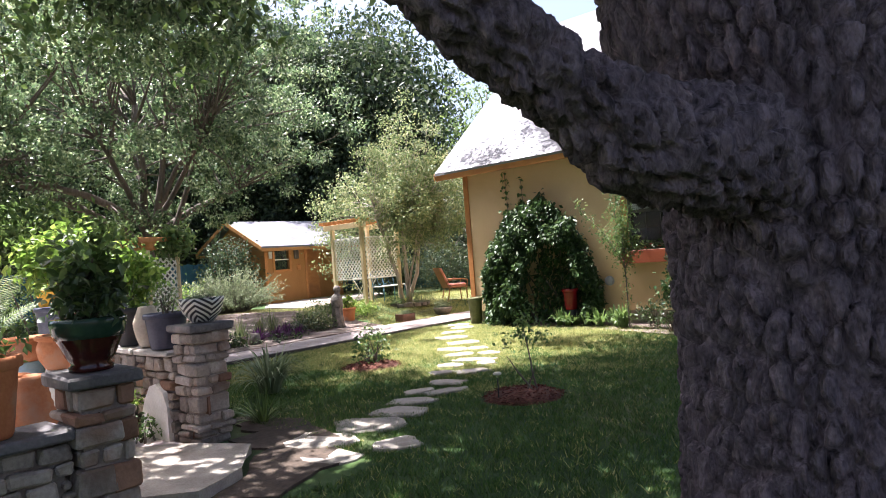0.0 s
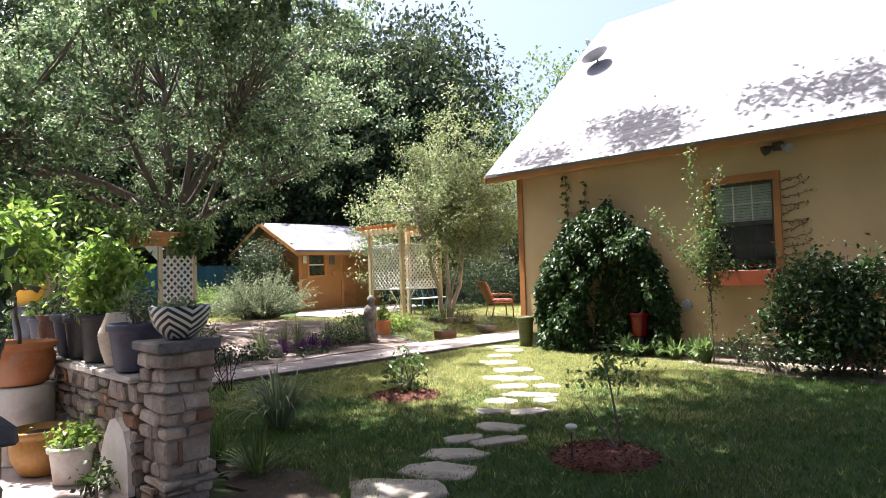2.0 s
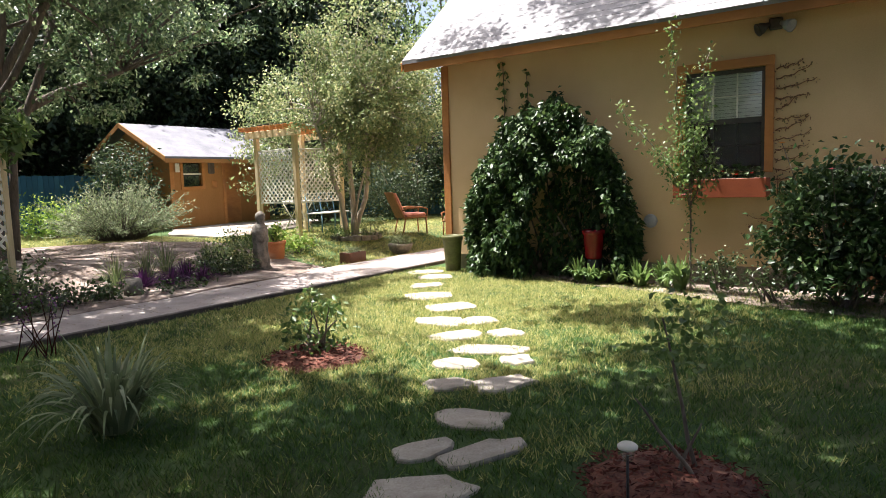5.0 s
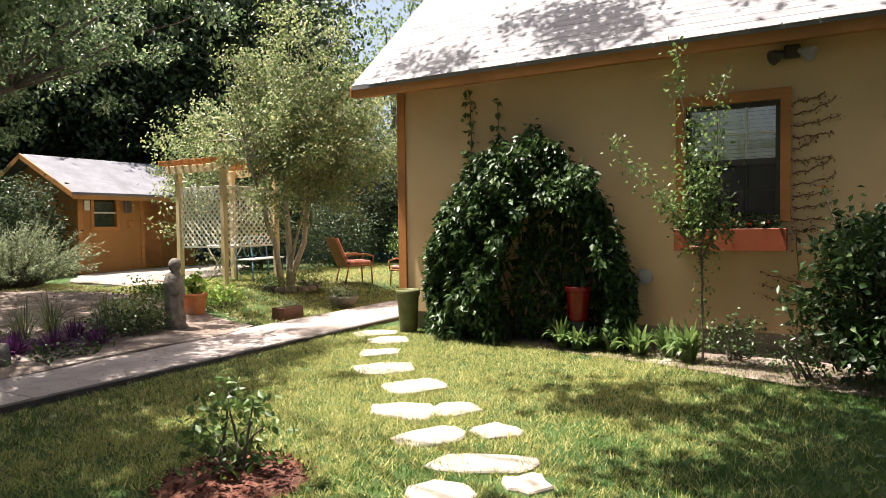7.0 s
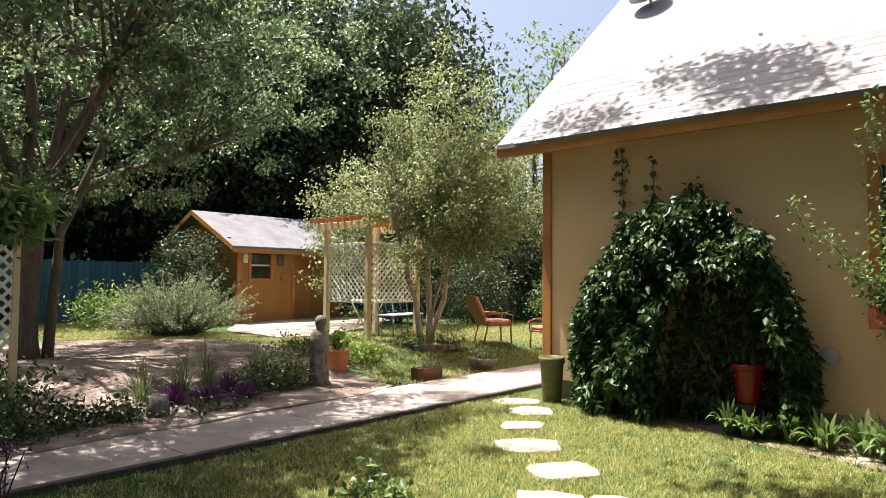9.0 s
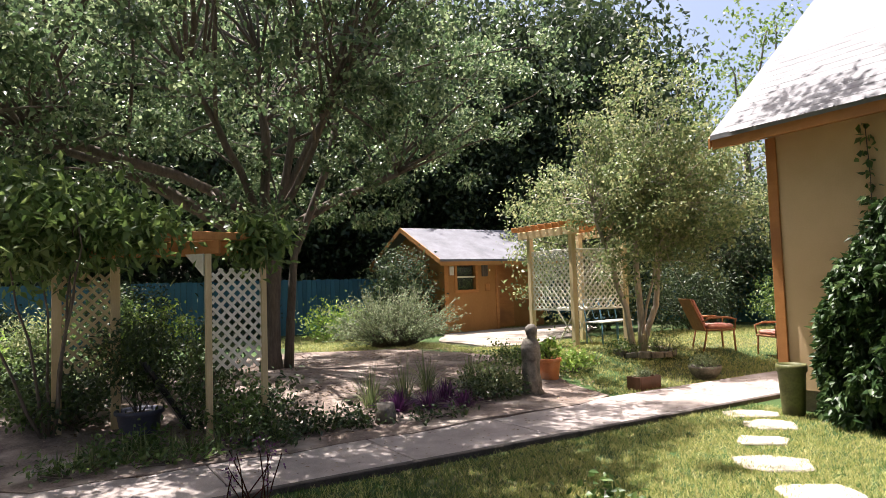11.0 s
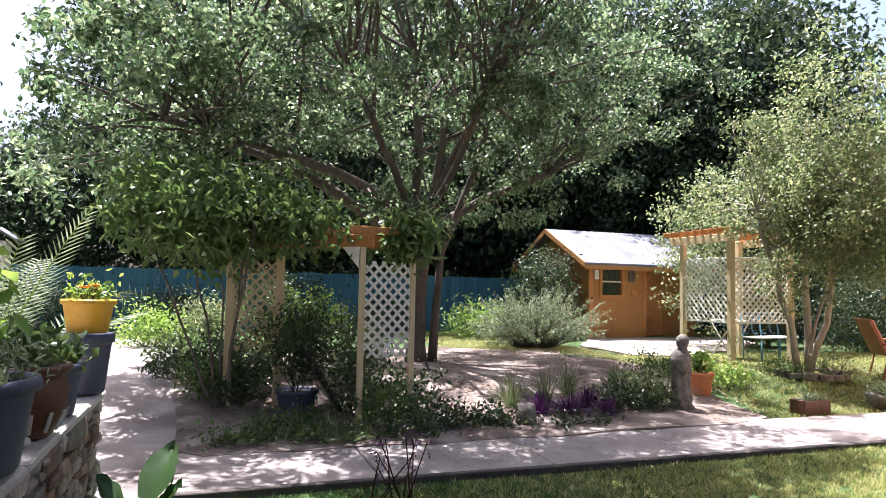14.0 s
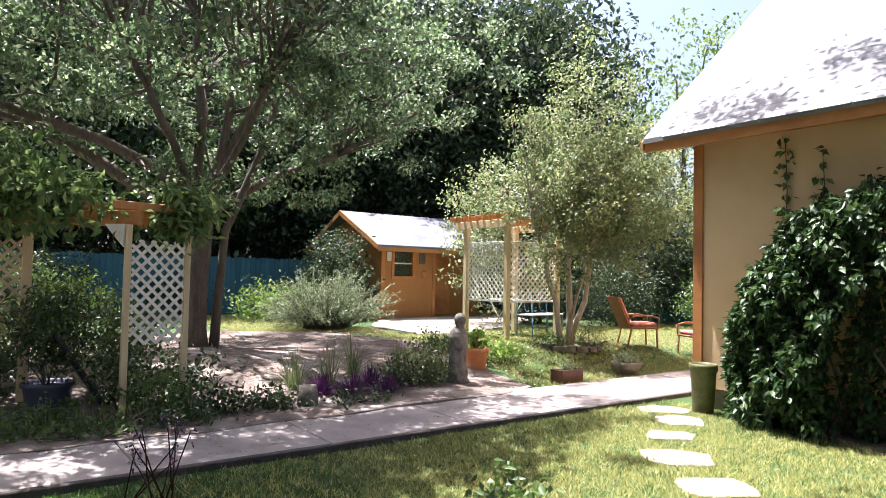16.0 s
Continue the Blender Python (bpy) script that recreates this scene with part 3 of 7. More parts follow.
# ---- shed ----
def shed():
    gx = gz(-19)
    s = thing("shed", "small ochre garden shed with a grey gable roof", "shed", (-19.4, 12.9, gx))
    L, D, H = 3.9, 3.6, 2.05
    wx, wz = 0.55, 1.5
    bm = bmesh.new()
    for a in ((-0.1, 0, 0, 0, 0.38, H), (-0.1, 0.98, 0, 0, 1.75, H), (-0.1, 0.38, 0, 0, 0.98, 1.15), (-0.1, 0.38, 1.85, 0, 0.98, H)):
        boxm(bm, *a)
    part("wall_front", bm, M_shed, s)
    bm = bmesh.new()
    prof = [(-0.1, 0), (-0.1, H), (-D / 2, H + 0.85), (-D, H), (-D, 0)]
    va = [bm.verts.new((x, 0.0, z)) for x, z in prof]
    vb = [bm.verts.new((x, 0.1, z)) for x, z in prof]
    bm.faces.new(va)
    bm.faces.new(vb[::-1])
    for k in range(5):
        bm.faces.new((va[k], vb[k], vb[(k + 1) % 5], va[(k + 1) % 5]))
    part("wall_gable", bm, M_shed, s)
    part("wall_back", box(-D, 0.1, 0, -D + 0.1, L, H), M_shed, s)
    part("wall_end", box(-D, L - 0.1, 0, -0.7, L, H), M_shed, s)
    part("wall_recess", box(-0.75, 1.75, 0, -0.65, L, H), M_shed, s)
    part("wall_return", box(-0.65, 1.68, 0, -0.1, 1.75, H), M_shed, s)
    part("door", box(-0.65, 1.95, 0.03, -0.61, 2.75, 1.9, 0.01), M_trim, s, "orange-brown plank door")
    for a in ((0.0, -0.03, 0.0, 0.025, 0.09, H), (0.0, 1.66, 0.0, 0.025, 1.76, H)):
        part("corner_board", box(*a, 0.004), M_trim, s)
    for a in ((0.0, 0.30, 1.07, 0.03, 0.38, 1.93), (0.0, 0.98, 1.07, 0.03, 1.06, 1.93), (0.0, 0.38, 1.85, 0.03, 0.98, 1.93), (0.0, 0.38, 1.07, 0.03, 0.98, 1.15)):
        part("window_casing", box(*a, 0.004), M_trim, s)
    part("window_sash", box(-0.05, 0.38, 1.48, -0.02, 0.98, 1.52), M_slat, s)
    part("window_pane", box(-0.07, 0.38, 1.15, -0.06, 0.98, 1.85), M_glass, s)
    # dark sheet painted as the shade inside the shed
    part("window_recess", box(-0.4, 0.2, 0.95, -0.38, 1.16, 2.0), M_unlit, s, "dark sheet standing in for the unlit shed interior")
    for sgn, nm in ((1, "roof_front"), (-1, "roof_back")):
        bm = bmesh.new()
        ex = 0.38 if sgn > 0 else -D - 0.38
        top = H + 0.95
        ez = H + 0.95 - 0.85 * (D / 2 + 0.38) / (D / 2)
        sec = [(-D / 2, top), (ex, ez), (ex, ez - 0.06), (-D / 2, top - 0.06)]
        va = [bm.verts.new((x, -0.35, z)) for x, z in sec]
        vb = [bm.verts.new((x, L + 0.3, z)) for x, z in sec]
        bm.faces.new(va)
        bm.faces.new(vb[::-1])
        for k in range(4):
            bm.faces.new((va[k], vb[k], vb[(k + 1) % 4], va[(k + 1) % 4]))
        part(nm, bm, M_tin, s)
        bm = bmesh.new()
        sec = [(-D / 2, top + 0.005), (ex, ez + 0.005), (ex, ez - 0.13), (-D / 2, top - 0.13)]
        va = [bm.verts.new((x, -0.38, z)) for x, z in sec]
        vb = [bm.verts.new((x, -0.353, z)) for x, z in sec]
        bm.faces.new(va)
        bm.faces.new(vb[::-1])
        for k in range(4):
            bm.faces.new((va[k], vb[k], vb[(k + 1) % 4], va[(k + 1) % 4]))
        part("barge_board", bm, M_shed, s)
        xe = ex - 0.025 if sgn > 0 else ex
        part("fascia", box(xe, -0.35, ez - 0.17, xe + 0.025, L + 0.3, ez - 0.061), M_shed, s)
    # wall ornaments beside the window
    part("wall_plaque", box(0.026, 0.13, 1.55, 0.05, 0.27, 1.80, 0.03), M_slat, s, "pale sun-face plaque")
    part("wall_plaque", box(0.002, 1.18, 1.5, 0.05, 1.40, 1.85, 0.05), M_twig, s, "dark round plaque")
    part("wall_plaque", box(0.002, 1.28, 1.1, 0.04, 1.45, 1.3, 0.05), M_trim, s, "rust-coloured lizard-shaped plaque")
    return s


shed()


# ---- fences ----
def fence(name, a, b, height, label):
    e = thing(name, label, "fence", group="garden boundary")
    A, B = Vector((*a, 0)), Vector((*b, 0))
    d = (B - A).normalized()
    n = int((B - A).length / 0.148)
    rng = random.Random(n)
    me = bpy.data.meshes.new("board")
    bm = box(0, -0.009, 0, 0.142, 0.009, height, 0.003)
    bm.to_mesh(me)
    bm.free()
    me.materials.append(M_fence)
    ang = math.atan2(d.y, d.x)
    for i in range(n):
        p = A + d * (i * 0.148)
        ob = new("board", me)
        ob.parent = e
        ob.location = (p.x, p.y, gz(p.x) - 0.03 + rng.uniform(-0.02, 0.02))
        ob.rotation_euler = (0, 0, ang + rng.uniform(-0.02, 0.02))
    for zz in (0.35, 1.45):
        q0, q1 = A + d.cross(Vector((0, 0, 1))) * -0.04, B + d.cross(Vector((0, 0, 1))) * -0.04
        tube_part("rail", [[((q0.x, q0.y, gz(q0.x) + zz), 0.04), ((q1.x, q1.y, gz(q1.x) + zz), 0.04)]], M_fence, e, seg=4)
    return e


fence("board_fence", (-23.2, -9), (-23.2, 19.5), 1.62, "weathered teal board fence in the shade of trees")
fence("board_fence", (-23.2, 19.6), (2, 22.4), 1.62, "weathered teal board fence behind the lawn")


# ---- lattice structures ----
def lattice(parent, corner, along, width, z0, z1, pitch=0.128, wd=0.028, th=0.007, mat=None):
    """Crossed diagonal slats filling a panel, clipped to its frame."""
    c, u = Vector(corner), Vector(along).normalized()
    nrm = u.cross(Vector((0, 0, 1)))
    for s, off in ((1, 0.0), (-1, th + 0.001)):
        k = -(z1 - z0)
        while k < width:
            # the line x = k + h (s>0) or mirrored
            ha, hb = max(0.0, -k), min(z1 - z0, width - k)
            if hb - ha > 0.04:
                pts = []
                for hh in (ha, hb):
                    x = k + hh
                    pts.append(Vector((x if s > 0 else width - x, hh)))
                d = (pts[1] - pts[0]).normalized()
                pn = Vector((-d.y, d.x)) * wd / 2
                bm = bmesh.new()
                quad = [pts[0] - pn, pts[1] - pn, pts[1] + pn, pts[0] + pn]
                lo = [bm.verts.new(c + u * q.x + Vector((0, 0, z0 + q.y)) + nrm * off) for q in quad]
                hi = [bm.verts.new(c + u * q.x + Vector((0, 0, z0 + q.y)) + nrm * (off + th)) for q in quad]
                bm.faces.new(lo)
                bm.faces.new(hi[::-1])
                for i in range(4):
                    bm.faces.new((lo[i], hi[i], hi[(i + 1) % 4], lo[(i + 1) % 4]))
                part("slat", bm, mat or M_slat, parent)
            k += pitch


def pergola():
    g = gz(-14)
    e = thing("pergola", "small pine pergola with white lattice sides and orange rafters", "pergola", (-13.6, 12.2, g))
    W, D, H = 1.25, 1.35, 2.28
    for x, y in ((0, 0), (-W, 0), (0, D), (-W, D)):
        part("post", box(x - 0.05, y - 0.05, 0, x + 0.05, y + 0.05, H, 0.006), M_pine, e)
    for y in (0, D):
        part("beam", box(-W - 0.28, y - 0.09 if y == 0 else y + 0.052, H - 0.13, 0.28, y - 0.052 if y == 0 else y + 0.09, H + 0.02, 0.005), M_pine, e)
    n = 9
    for i in range(n):
        x = -W - 0.2 + (W + 0.4) * i / (n - 1)
        part("rafter", box(x - 0.02, -0.3, H + 0.022, x + 0.02, D + 0.3, H + 0.11, 0.005), M_cedar, e)
    lattice(e, (-W + 0.05, 0.0, 0), (1, 0, 0), W - 0.1, 0.74, 1.84)
    lattice(e, (0.0, 0.05, 0), (0, 1, 0), D - 0.1, 0.74, 1.84)
    for a in ((-W + 0.05, -0.012, 0.70, -0.05, 0.022, 0.738), (-W + 0.05, -0.012, 1.842, -0.05, 0.022, 1.88)):
        part("rail", box(*a, 0.003), M_slat, e)
    for a in ((-0.022, 0.05, 0.70, 0.012, D - 0.05, 0.738), (-0.022, 0.05, 1.842, 0.012, D - 0.05, 1.88)):
        part("rail", box(*a, 0.003), M_slat, e)
    return e


pergola()


def arbor():
    """The arch over the bed's entry: two lattice sides with a roof of rafters."""
    e = thing("arbor", "weathered wooden garden arbor with white lattice sides overgrown by vine", "arbor", (-11.0, 5.04, 0.0), 0)
    H = 1.9
    for x, y in ((0, 0), (-0.12, 0.58)):
        part("post", box(x - 0.03, y - 0.03, 0, x + 0.03, y + 0.03, H, 0.005), M_pine, e)
    for x, y in ((-0.9, -0.75), (-0.95, -1.28)):
        part("post", box(x - 0.045, y - 0.045, 0, x + 0.045, y + 0.045, H, 0.005), M_pine, e)
    lattice(e, (-0.006, 0.035, 0), (-0.12, 0.58, 0), 0.53, 0.75, 1.75, 0.115, 0.03)
    lattice(e, (-0.95, -1.24, 0), (0.05, 0.53, 0), 0.45, 0.75, 1.75, 0.115, 0.03, mat=M_pine)
    for y0, y1, x0, x1 in ((0.12, -0.85, 0.0, -0.9), (0.68, -1.35, -0.15, -1.0)):
        d = Vector((x1 - x0, y1 - y0, 0))
        a = math.atan2(d.y, d.x)
        m = Matrix.Translation((x0, y0, H)) @ Matrix.Rotation(a, 4, 'Z')
        part("beam", box(0, -0.02, 0, d.length, 0.02, 0.14, 0.006, m), M_cedar, e)
    for k in range(4):
        x, y = -0.02 - 0.28 * k, 0.05 - 0.26 * k
        m = Matrix.Translation((x, y, H + 0.142)) @ Matrix.Rotation(math.atan2(0.6, -0.12), 4, 'Z')
        part("rafter", box(-0.2, -0.018, 0, 0.75, 0.018, 0.08, 0.005, m), M_cedar, e)
    # white knee brace under the front corner
    bm = bmesh.new()
    tri = [(0.0, -0.03, H - 0.22), (0.0, -0.03, H), (-0.16, -0.17, H)]
    va = [bm.verts.new(v) for v in tri]
    vb = [bm.verts.new((x + 0.025, y - 0.02, z)) for x, y, z in tri]
    bm.faces.new(va)
    bm.faces.new(vb[::-1])
    for k in range(3):
        bm.faces.new((va[k], vb[k], vb[(k + 1) % 3], va[(k + 1) % 3]))
    part("brace", bm, M_slat, e, "white triangular brace")
    return e


arbor()


# ---- rubble walls ----
def rough_block(bm, x0, y0, z0, x1, y1, z1, rng, j=0.012):
    vs = bmesh.ops.create_cube(bm, size=1)["verts"]
    for v in vs:
        v.co = Vector(((x0 + x1) / 2 + v.co.x * (x1 - x0) + rng.uniform(-j, j), (y0 + y1) / 2 + v.co.y * (y1 - y0) + rng.uniform(-j, j), (z0 + z1) / 2 + v.co.z * (z1 - z0) + rng.uniform(-j, j)))
    es = list({e for v in vs for e in v.link_edges})
    bmesh.ops.bevel(bm, geom=es, offset=0.012, segments=1, affect='EDGES', clamp_overlap=True)


def stone_pillar(name, x0, y0, x1, y1, h, seed, label):
    e = thing(name, label, "stone pillar", group="patio wall pillars")
    rng = random.Random(seed)
    part("core", box(x0 + 0.03, y0 + 0.03, -0.05, x1 - 0.03, y1 - 0.03, h - 0.02), M_mortar, e)
    z = 0.0
    flip = 0
    while z < h - 0.03:
        hh = min(rng.choice((0.06, 0.085, 0.11, 0.135)) * rng.uniform(0.9, 1.1), h - z)
        if h - z - hh < 0.05:
            hh = h - z
        g = 0.010
        xm = rng.uniform(0.22, 0.78) * (x1 - x0) + x0
        ym = rng.uniform(0.22, 0.78) * (y1 - y0) + y0
        d = 0.11
        cuts = [(x0, y0, xm - g, y0 + d), (xm, y0, x1 - (d + g if flip else 0), y0 + d), (x1 - d, y0 + (0 if flip else d + g), x1, ym - g), (x1 - d, ym, x1, y1 - (0 if flip else 0)), (x0, y1 - d, x1 - d - g, y1), (x0, y0 + d + g, x0 + d, y1 - d - g)]
        for a in cuts:
            bm = bmesh.new()
            o = rng.uniform(-0.012, 0.02)
            rough_block(bm, a[0] - o, a[1] - o, z + 0.006, a[2] + o, a[3] + o, z + hh - 0.006, rng, 0.012)
            part("stone", bm, M_rust if rng.random() < 0.12 else M_stone, e)
        flip = 1 - flip
        z += hh
    bm = bmesh.new()
    rough_block(bm, x0 - 0.045, y0 - 0.045, h + 0.002, x1 + 0.045, y1 + 0.045, h + 0.07, rng, 0.008)
    part("cap", bm, M_cap, e, "dark slate cap")
    return e


def rubble_wall(name, x0, y0, x1, y1, h, seed, label, cap, along='x', thick=0.30):
    """A low wall of irregular stones on both faces with a flat ledge."""
    e = thing(name, label, "stone wall")
    rng = random.Random(seed)
    part("core", box(x0 + 0.04, y0 + 0.04, -0.05, x1 - 0.04, y1 - 0.04, h - 0.02), M_mortar, e)
    for side in (0, 1):
        z = 0.0
        while z < h - 0.04:
            hh = rng.uniform(0.065, 0.125)
            if h - z - hh < 0.07:
                hh = h - z
            lo, hi = (x0, x1) if along == 'x' else (y0, y1)
            p = lo
            while p < hi - 0.02:
                w = rng.uniform(0.075, 0.21)
                if hi - p - w < 0.07:
                    w = hi - p
                d = rng.uniform(-0.012, 0.02)
                subs = [(z, z + hh)]
                if hh > 0.105 and rng.random() < 0.4:
                    m = z + hh * rng.uniform(0.4, 0.6)
                    subs = [(z, m), (m, z + hh)]
                for za, zb in subs:
                    bm = bmesh.new()
                    if along == 'x':
                        a = (p + 0.008, y0 - d, za + 0.008, p + w - 0.008, y0 + 0.09, zb - 0.008) if side == 0 else (p + 0.008, y1 - 0.09, za + 0.008, p + w - 0.008, y1 + d, zb - 0.008)
                    else:
                        a = (x0 - d, p + 0.008, za + 0.008, x0 + 0.09, p + w - 0.008, zb - 0.008) if side == 0 else (x1 - 0.09, p + 0.008, za + 0.008, x1 + d, p + w - 0.008, zb - 0.008)
                    rough_block(bm, *a, rng, 0.014)
                    part("stone", bm, M_rust if rng.random() < 0.12 else M_stone, e)
                p += w
            z += hh
    lo, hi = (x0, x1) if along == 'x' else (y0, y1)
    p = lo
    while p < hi - 0.02:
        w = rng.uniform(0.45, 0.8)
        if hi - p - w < 0.3:
            w = hi - p
        bm = bmesh.new()
        if along == 'x':
            rough_block(bm, p + 0.004, y0 - 0.03, h + 0.002, p + w - 0.004, y1 + 0.015, h + 0.05, rng, 0.008)
        else:
            rough_block(bm, x0 - 0.04, p + 0.004, h + 0.002, x1 + 0.04, p + w - 0.004, h + 0.055, rng, 0.008)
        part("ledge_stone", bm, cap, e)
        p += w
    return e


stone_pillar("stone_pillar", -5.27, 2.60, -4.95, 2.91, 0.93, 2, "square rubble-stone pillar with slate cap at the patio entrance")
stone_pillar("stone_pillar", -3.84, 1.2, -3.50, 1.49, 0.85, 5, "square rubble-stone pillar with slate cap bearing a glazed pot")
rubble_wall("garden_wall", -9.12, 2.56, -5.29, 2.92, 0.72, 8, "low rubble-stone patio wall with pale ledge", M_ledge)
rubble_wall("garden_wall", -3.84, -2.4, -3.54, 1.19, 0.60, 9, "low rubble-stone patio wall with slate ledge", M_cap, 'y')
sheet("floor_patio", [(-3.87, 1.52), (-4.3, 1.9), (-4.9, 2.57), (-5.3, 2.55), (-9.35, 2.55), (-9.35, 0.6), (-9.6, 0.6), (-9.6, -6), (-3.87, -6)], 0.02, 0.1, M_concrete, "sun-dappled concrete patio floor", "patio", 2, 0.0, 0.5, False)


# plain walls added unseen behind the walk, closing the garden against low skylight
for nm, a, m in (("wall_south", (-9.6, -7.2, -0.1, 9.2, -7.0, 2.6), M_wall), ("wall_east", (9.0, -7.0, -0.1, 9.2, 10.9, 2.4), M_twig)):
    tagged(part(nm, box(*a), m), "plain unseen wall added behind the walk to cut skylight", "wall", kind="structure")


# ---- trees ----
def tube_stuff(name, paths, material, parent, seg=5):
    return tagged(tube_part(name, paths, material, parent, seg=seg), kind="stuff")


def limb_paths(root, forks, tufts, seed, r0, share=0.5, r_tip=0.012):
    """Branches from fork points to the tufts nearest them."""
    rng = random.Random(seed)
    paths = []
    for t in tufts:
        if rng.random() > share:
            continue
        f = min(forks, key=lambda q: (Vector(q) - Vector(t)).length + rng.uniform(0, 2.4))
        paths.append(bend(f, t, r0, r_tip, 0.08, 5, rng))
    return paths


def shade_tree():
    """The broad tree in the middle bed: several stems from one short trunk."""
    bx, by = -14.5, 6.7
    e = thing("tree", "broad many-stemmed shade tree with small glossy leaves", "tree", (bx, by, gz(bx)))
    rng = random.Random(12)
    base = [((0, 0, -0.05), 0.2), ((0.0, 0.0, 0.3), 0.15), ((0.02, 0.0, 1.0), 0.14), ((0.0, 0.05, 1.9), 0.15), ((0, 0.05, 2.3), 0.13)]
    second = [((0.1, 0.24, -0.05), 0.08), ((0.12, 0.28, 0.8), 0.065), ((0.1, 0.36, 1.8), 0.06), ((0.2, 0.9, 3.2), 0.06), ((0.3, 1.2, 4.6), 0.04)]
    paths = [base, second]
    forks = []
    for k, (dx, dy, dz, r) in enumerate(((0.1, -0.15, 5.0, 0.10), (0.5, 0.35, 4.8, 0.09), (0.3, -2.8, 3.2, 0.13), (0.6, -1.3, 4.4, 0.08), (0.2, 2.2, 3.2, 0.09), (-1.5, 0.4, 4.6, 0.08), (1.7, 0.6, 4.2, 0.07), (0.9, 1.2, 5.0, 0.08), (1.2, -3.8, 3.3, 0.10))):
        p = bend((0, 0.05, 1.7 + 0.08 * k), (dx, dy, dz), r, r * 0.55, 0.06, 7, rng)
        paths.append(p)
        forks += [q for q, _ in p[2:]]
    c, pts = clusters((0.4, -0.1, 5.3), (3.9, 4.6, 3.2), 500, 120, 0.135, 21, 0.45, 0.7, 0.3)
    c2, p2 = clusters((1.4, -3.8, 3.3), (2.1, 1.5, 1.4), 95, 120, 0.14, 22, 0.4, 0.7)
    c3, p3 = clusters((-1.0, 3.2, 5.0), (2.0, 1.9, 1.7), 60, 120, 0.14, 23, 0.4, 0.7)
    c4, p4 = clusters((3.3, -0.5, 5.7), (1.3, 2.8, 0.9), 90, 120, 0.14, 24, 0.3, 0.7)
    c, pts = np.concatenate([c, c2, c3, c4]), np.concatenate([pts, p2, p3, p4])
    lim = 2.05 + 0.35 * np.sin(pts[:, 1] * 1.7) + 0.25 * np.sin(pts[:, 0] * 2.3 + 1)
    pts = pts[pts[:, 2] > lim]
    paths += limb_paths(None, forks, [t for t in c.tolist() if t[2] > 2.2], 3, 0.03, 0.3, 0.005)
    tube_part("trunk", paths[:2], M_twig, e, seg=12)
    tube_stuff("branchwork", paths[2:], M_twig, e, seg=6)
    leaves("crown", pts, 0.092, 0.058, 31, M_leaf_elm, e)
    return e


shade_tree()


def crape_myrtle():
    bx, by = -12.6, 12.75
    e = thing("tree", "slender crape myrtle with pale peeling stems and olive leaves", "tree", (bx, by, gz(bx)))
    rng = random.Random(5)
    paths, forks = [], []
    for x, y, tx, ty, tz, r in ((0, -0.09, -0.2, -0.75, 2.7, 0.06), (0.05, 0.05, 0.1, -0.05, 3.3, 0.068), (0.0, 0.1, 0.15, 1.05, 2.8, 0.062), (0.06, 0.0, 0.5, 0.35, 3.0, 0.03)):
        p = bend((x, y, -0.03), (tx, ty, tz), r, r * 0.45, 0.05, 7, rng)
        paths.append(p)
        forks += [q for q, _ in p[4:]]
    c, pts = clusters((0.35, 0.25, 3.0), (1.6, 1.85, 1.75), 600, 56, 0.12, 41, 0.2, 0.8, 0.38)
    pts = pts[pts[:, 2] > 1.2 + 0.3 * np.sin(pts[:, 1] * 3)]
    paths += limb_paths(None, forks, c.tolist(), 6, 0.012, 0.35, 0.003)
    tube_part("trunk", paths[:4], M_crape, e, seg=8)
    tube_stuff("branchwork", paths[4:], M_crape, e, seg=5)
    leaves("crown", pts, 0.075, 0.045, 42, M_leaf_crape, e)
    return e


crape_myrtle()


def big_tree(seed, mat, at, height, spread, count=620, per=62, leaf=0.24, label="tall dark tree beyond the garden fence", trunk=0.3, turn=0):
    e = thing("tree", label, "tree", at, turn, group="trees beyond the fence")
    rng = random.Random(seed)
    h0 = height * 0.28
    paths = [[((0, 0, -0.1), trunk * 1.3), ((0.05, 0, h0 * 0.5), trunk), ((0.1, 0.1, h0), trunk * 0.85), ((0.1, 0.0, height * 0.62), trunk * 0.4)]]
    forks = [(0.1, 0.1, h0), (0.1, 0.0, height * 0.45), (0.1, 0, height * 0.6)]
    c, pts = clusters((0, 0, height * 0.55), (spread, spread, height * 0.47), count, per, leaf * 2.1, seed, 0.5, 0.7, 0.2)
    paths += limb_paths(None, forks, c.tolist(), seed + 1, trunk * 0.3, 0.12, 0.02)
    tube_part("trunk", paths[:1], M_twig, e, seg=10)
    tube_stuff("branchwork", paths[1:], M_twig, e, seg=5)
    leaves("crown", pts, leaf, leaf * 0.55, seed + 2, mat, e)
    return e


FAR = big_tree(61, M_leaf_far, (-27.5, 17.5, gz(-27)), 13.0, 5.2)
FAR_B = big_tree(71, M_leaf_far, (-26.5, 8.5, gz(-27)), 10.0, 4.6, label="spreading dark tree beyond the garden fence")
for k, (x, y, sc, t) in enumerate(((-26.8, -1.5, 0.55, 70), (-30, 4.0, 1.15, 200), (-27.5, 13.2, 0.95, 330), (-25.5, 19.5, 0.95, 30), (-25.9, 23.6, 1.3, 80), (-12.5, 26, 0.42, 180), (-27.5, 4.2, 0.8, 45), (-26.5, -8, 0.42, 140), (-22, -13, 0.8, 20), (-33, 12, 1.2, 250), (-14, -15, 1.05, 310), (-29, 24, 0.9, 100))):
    src = FAR if k % 2 else FAR_B
    ob = copy_thing(src, pose(x, y, gz(x), 0, 0, t))
    ob.scale = (sc, sc, sc)
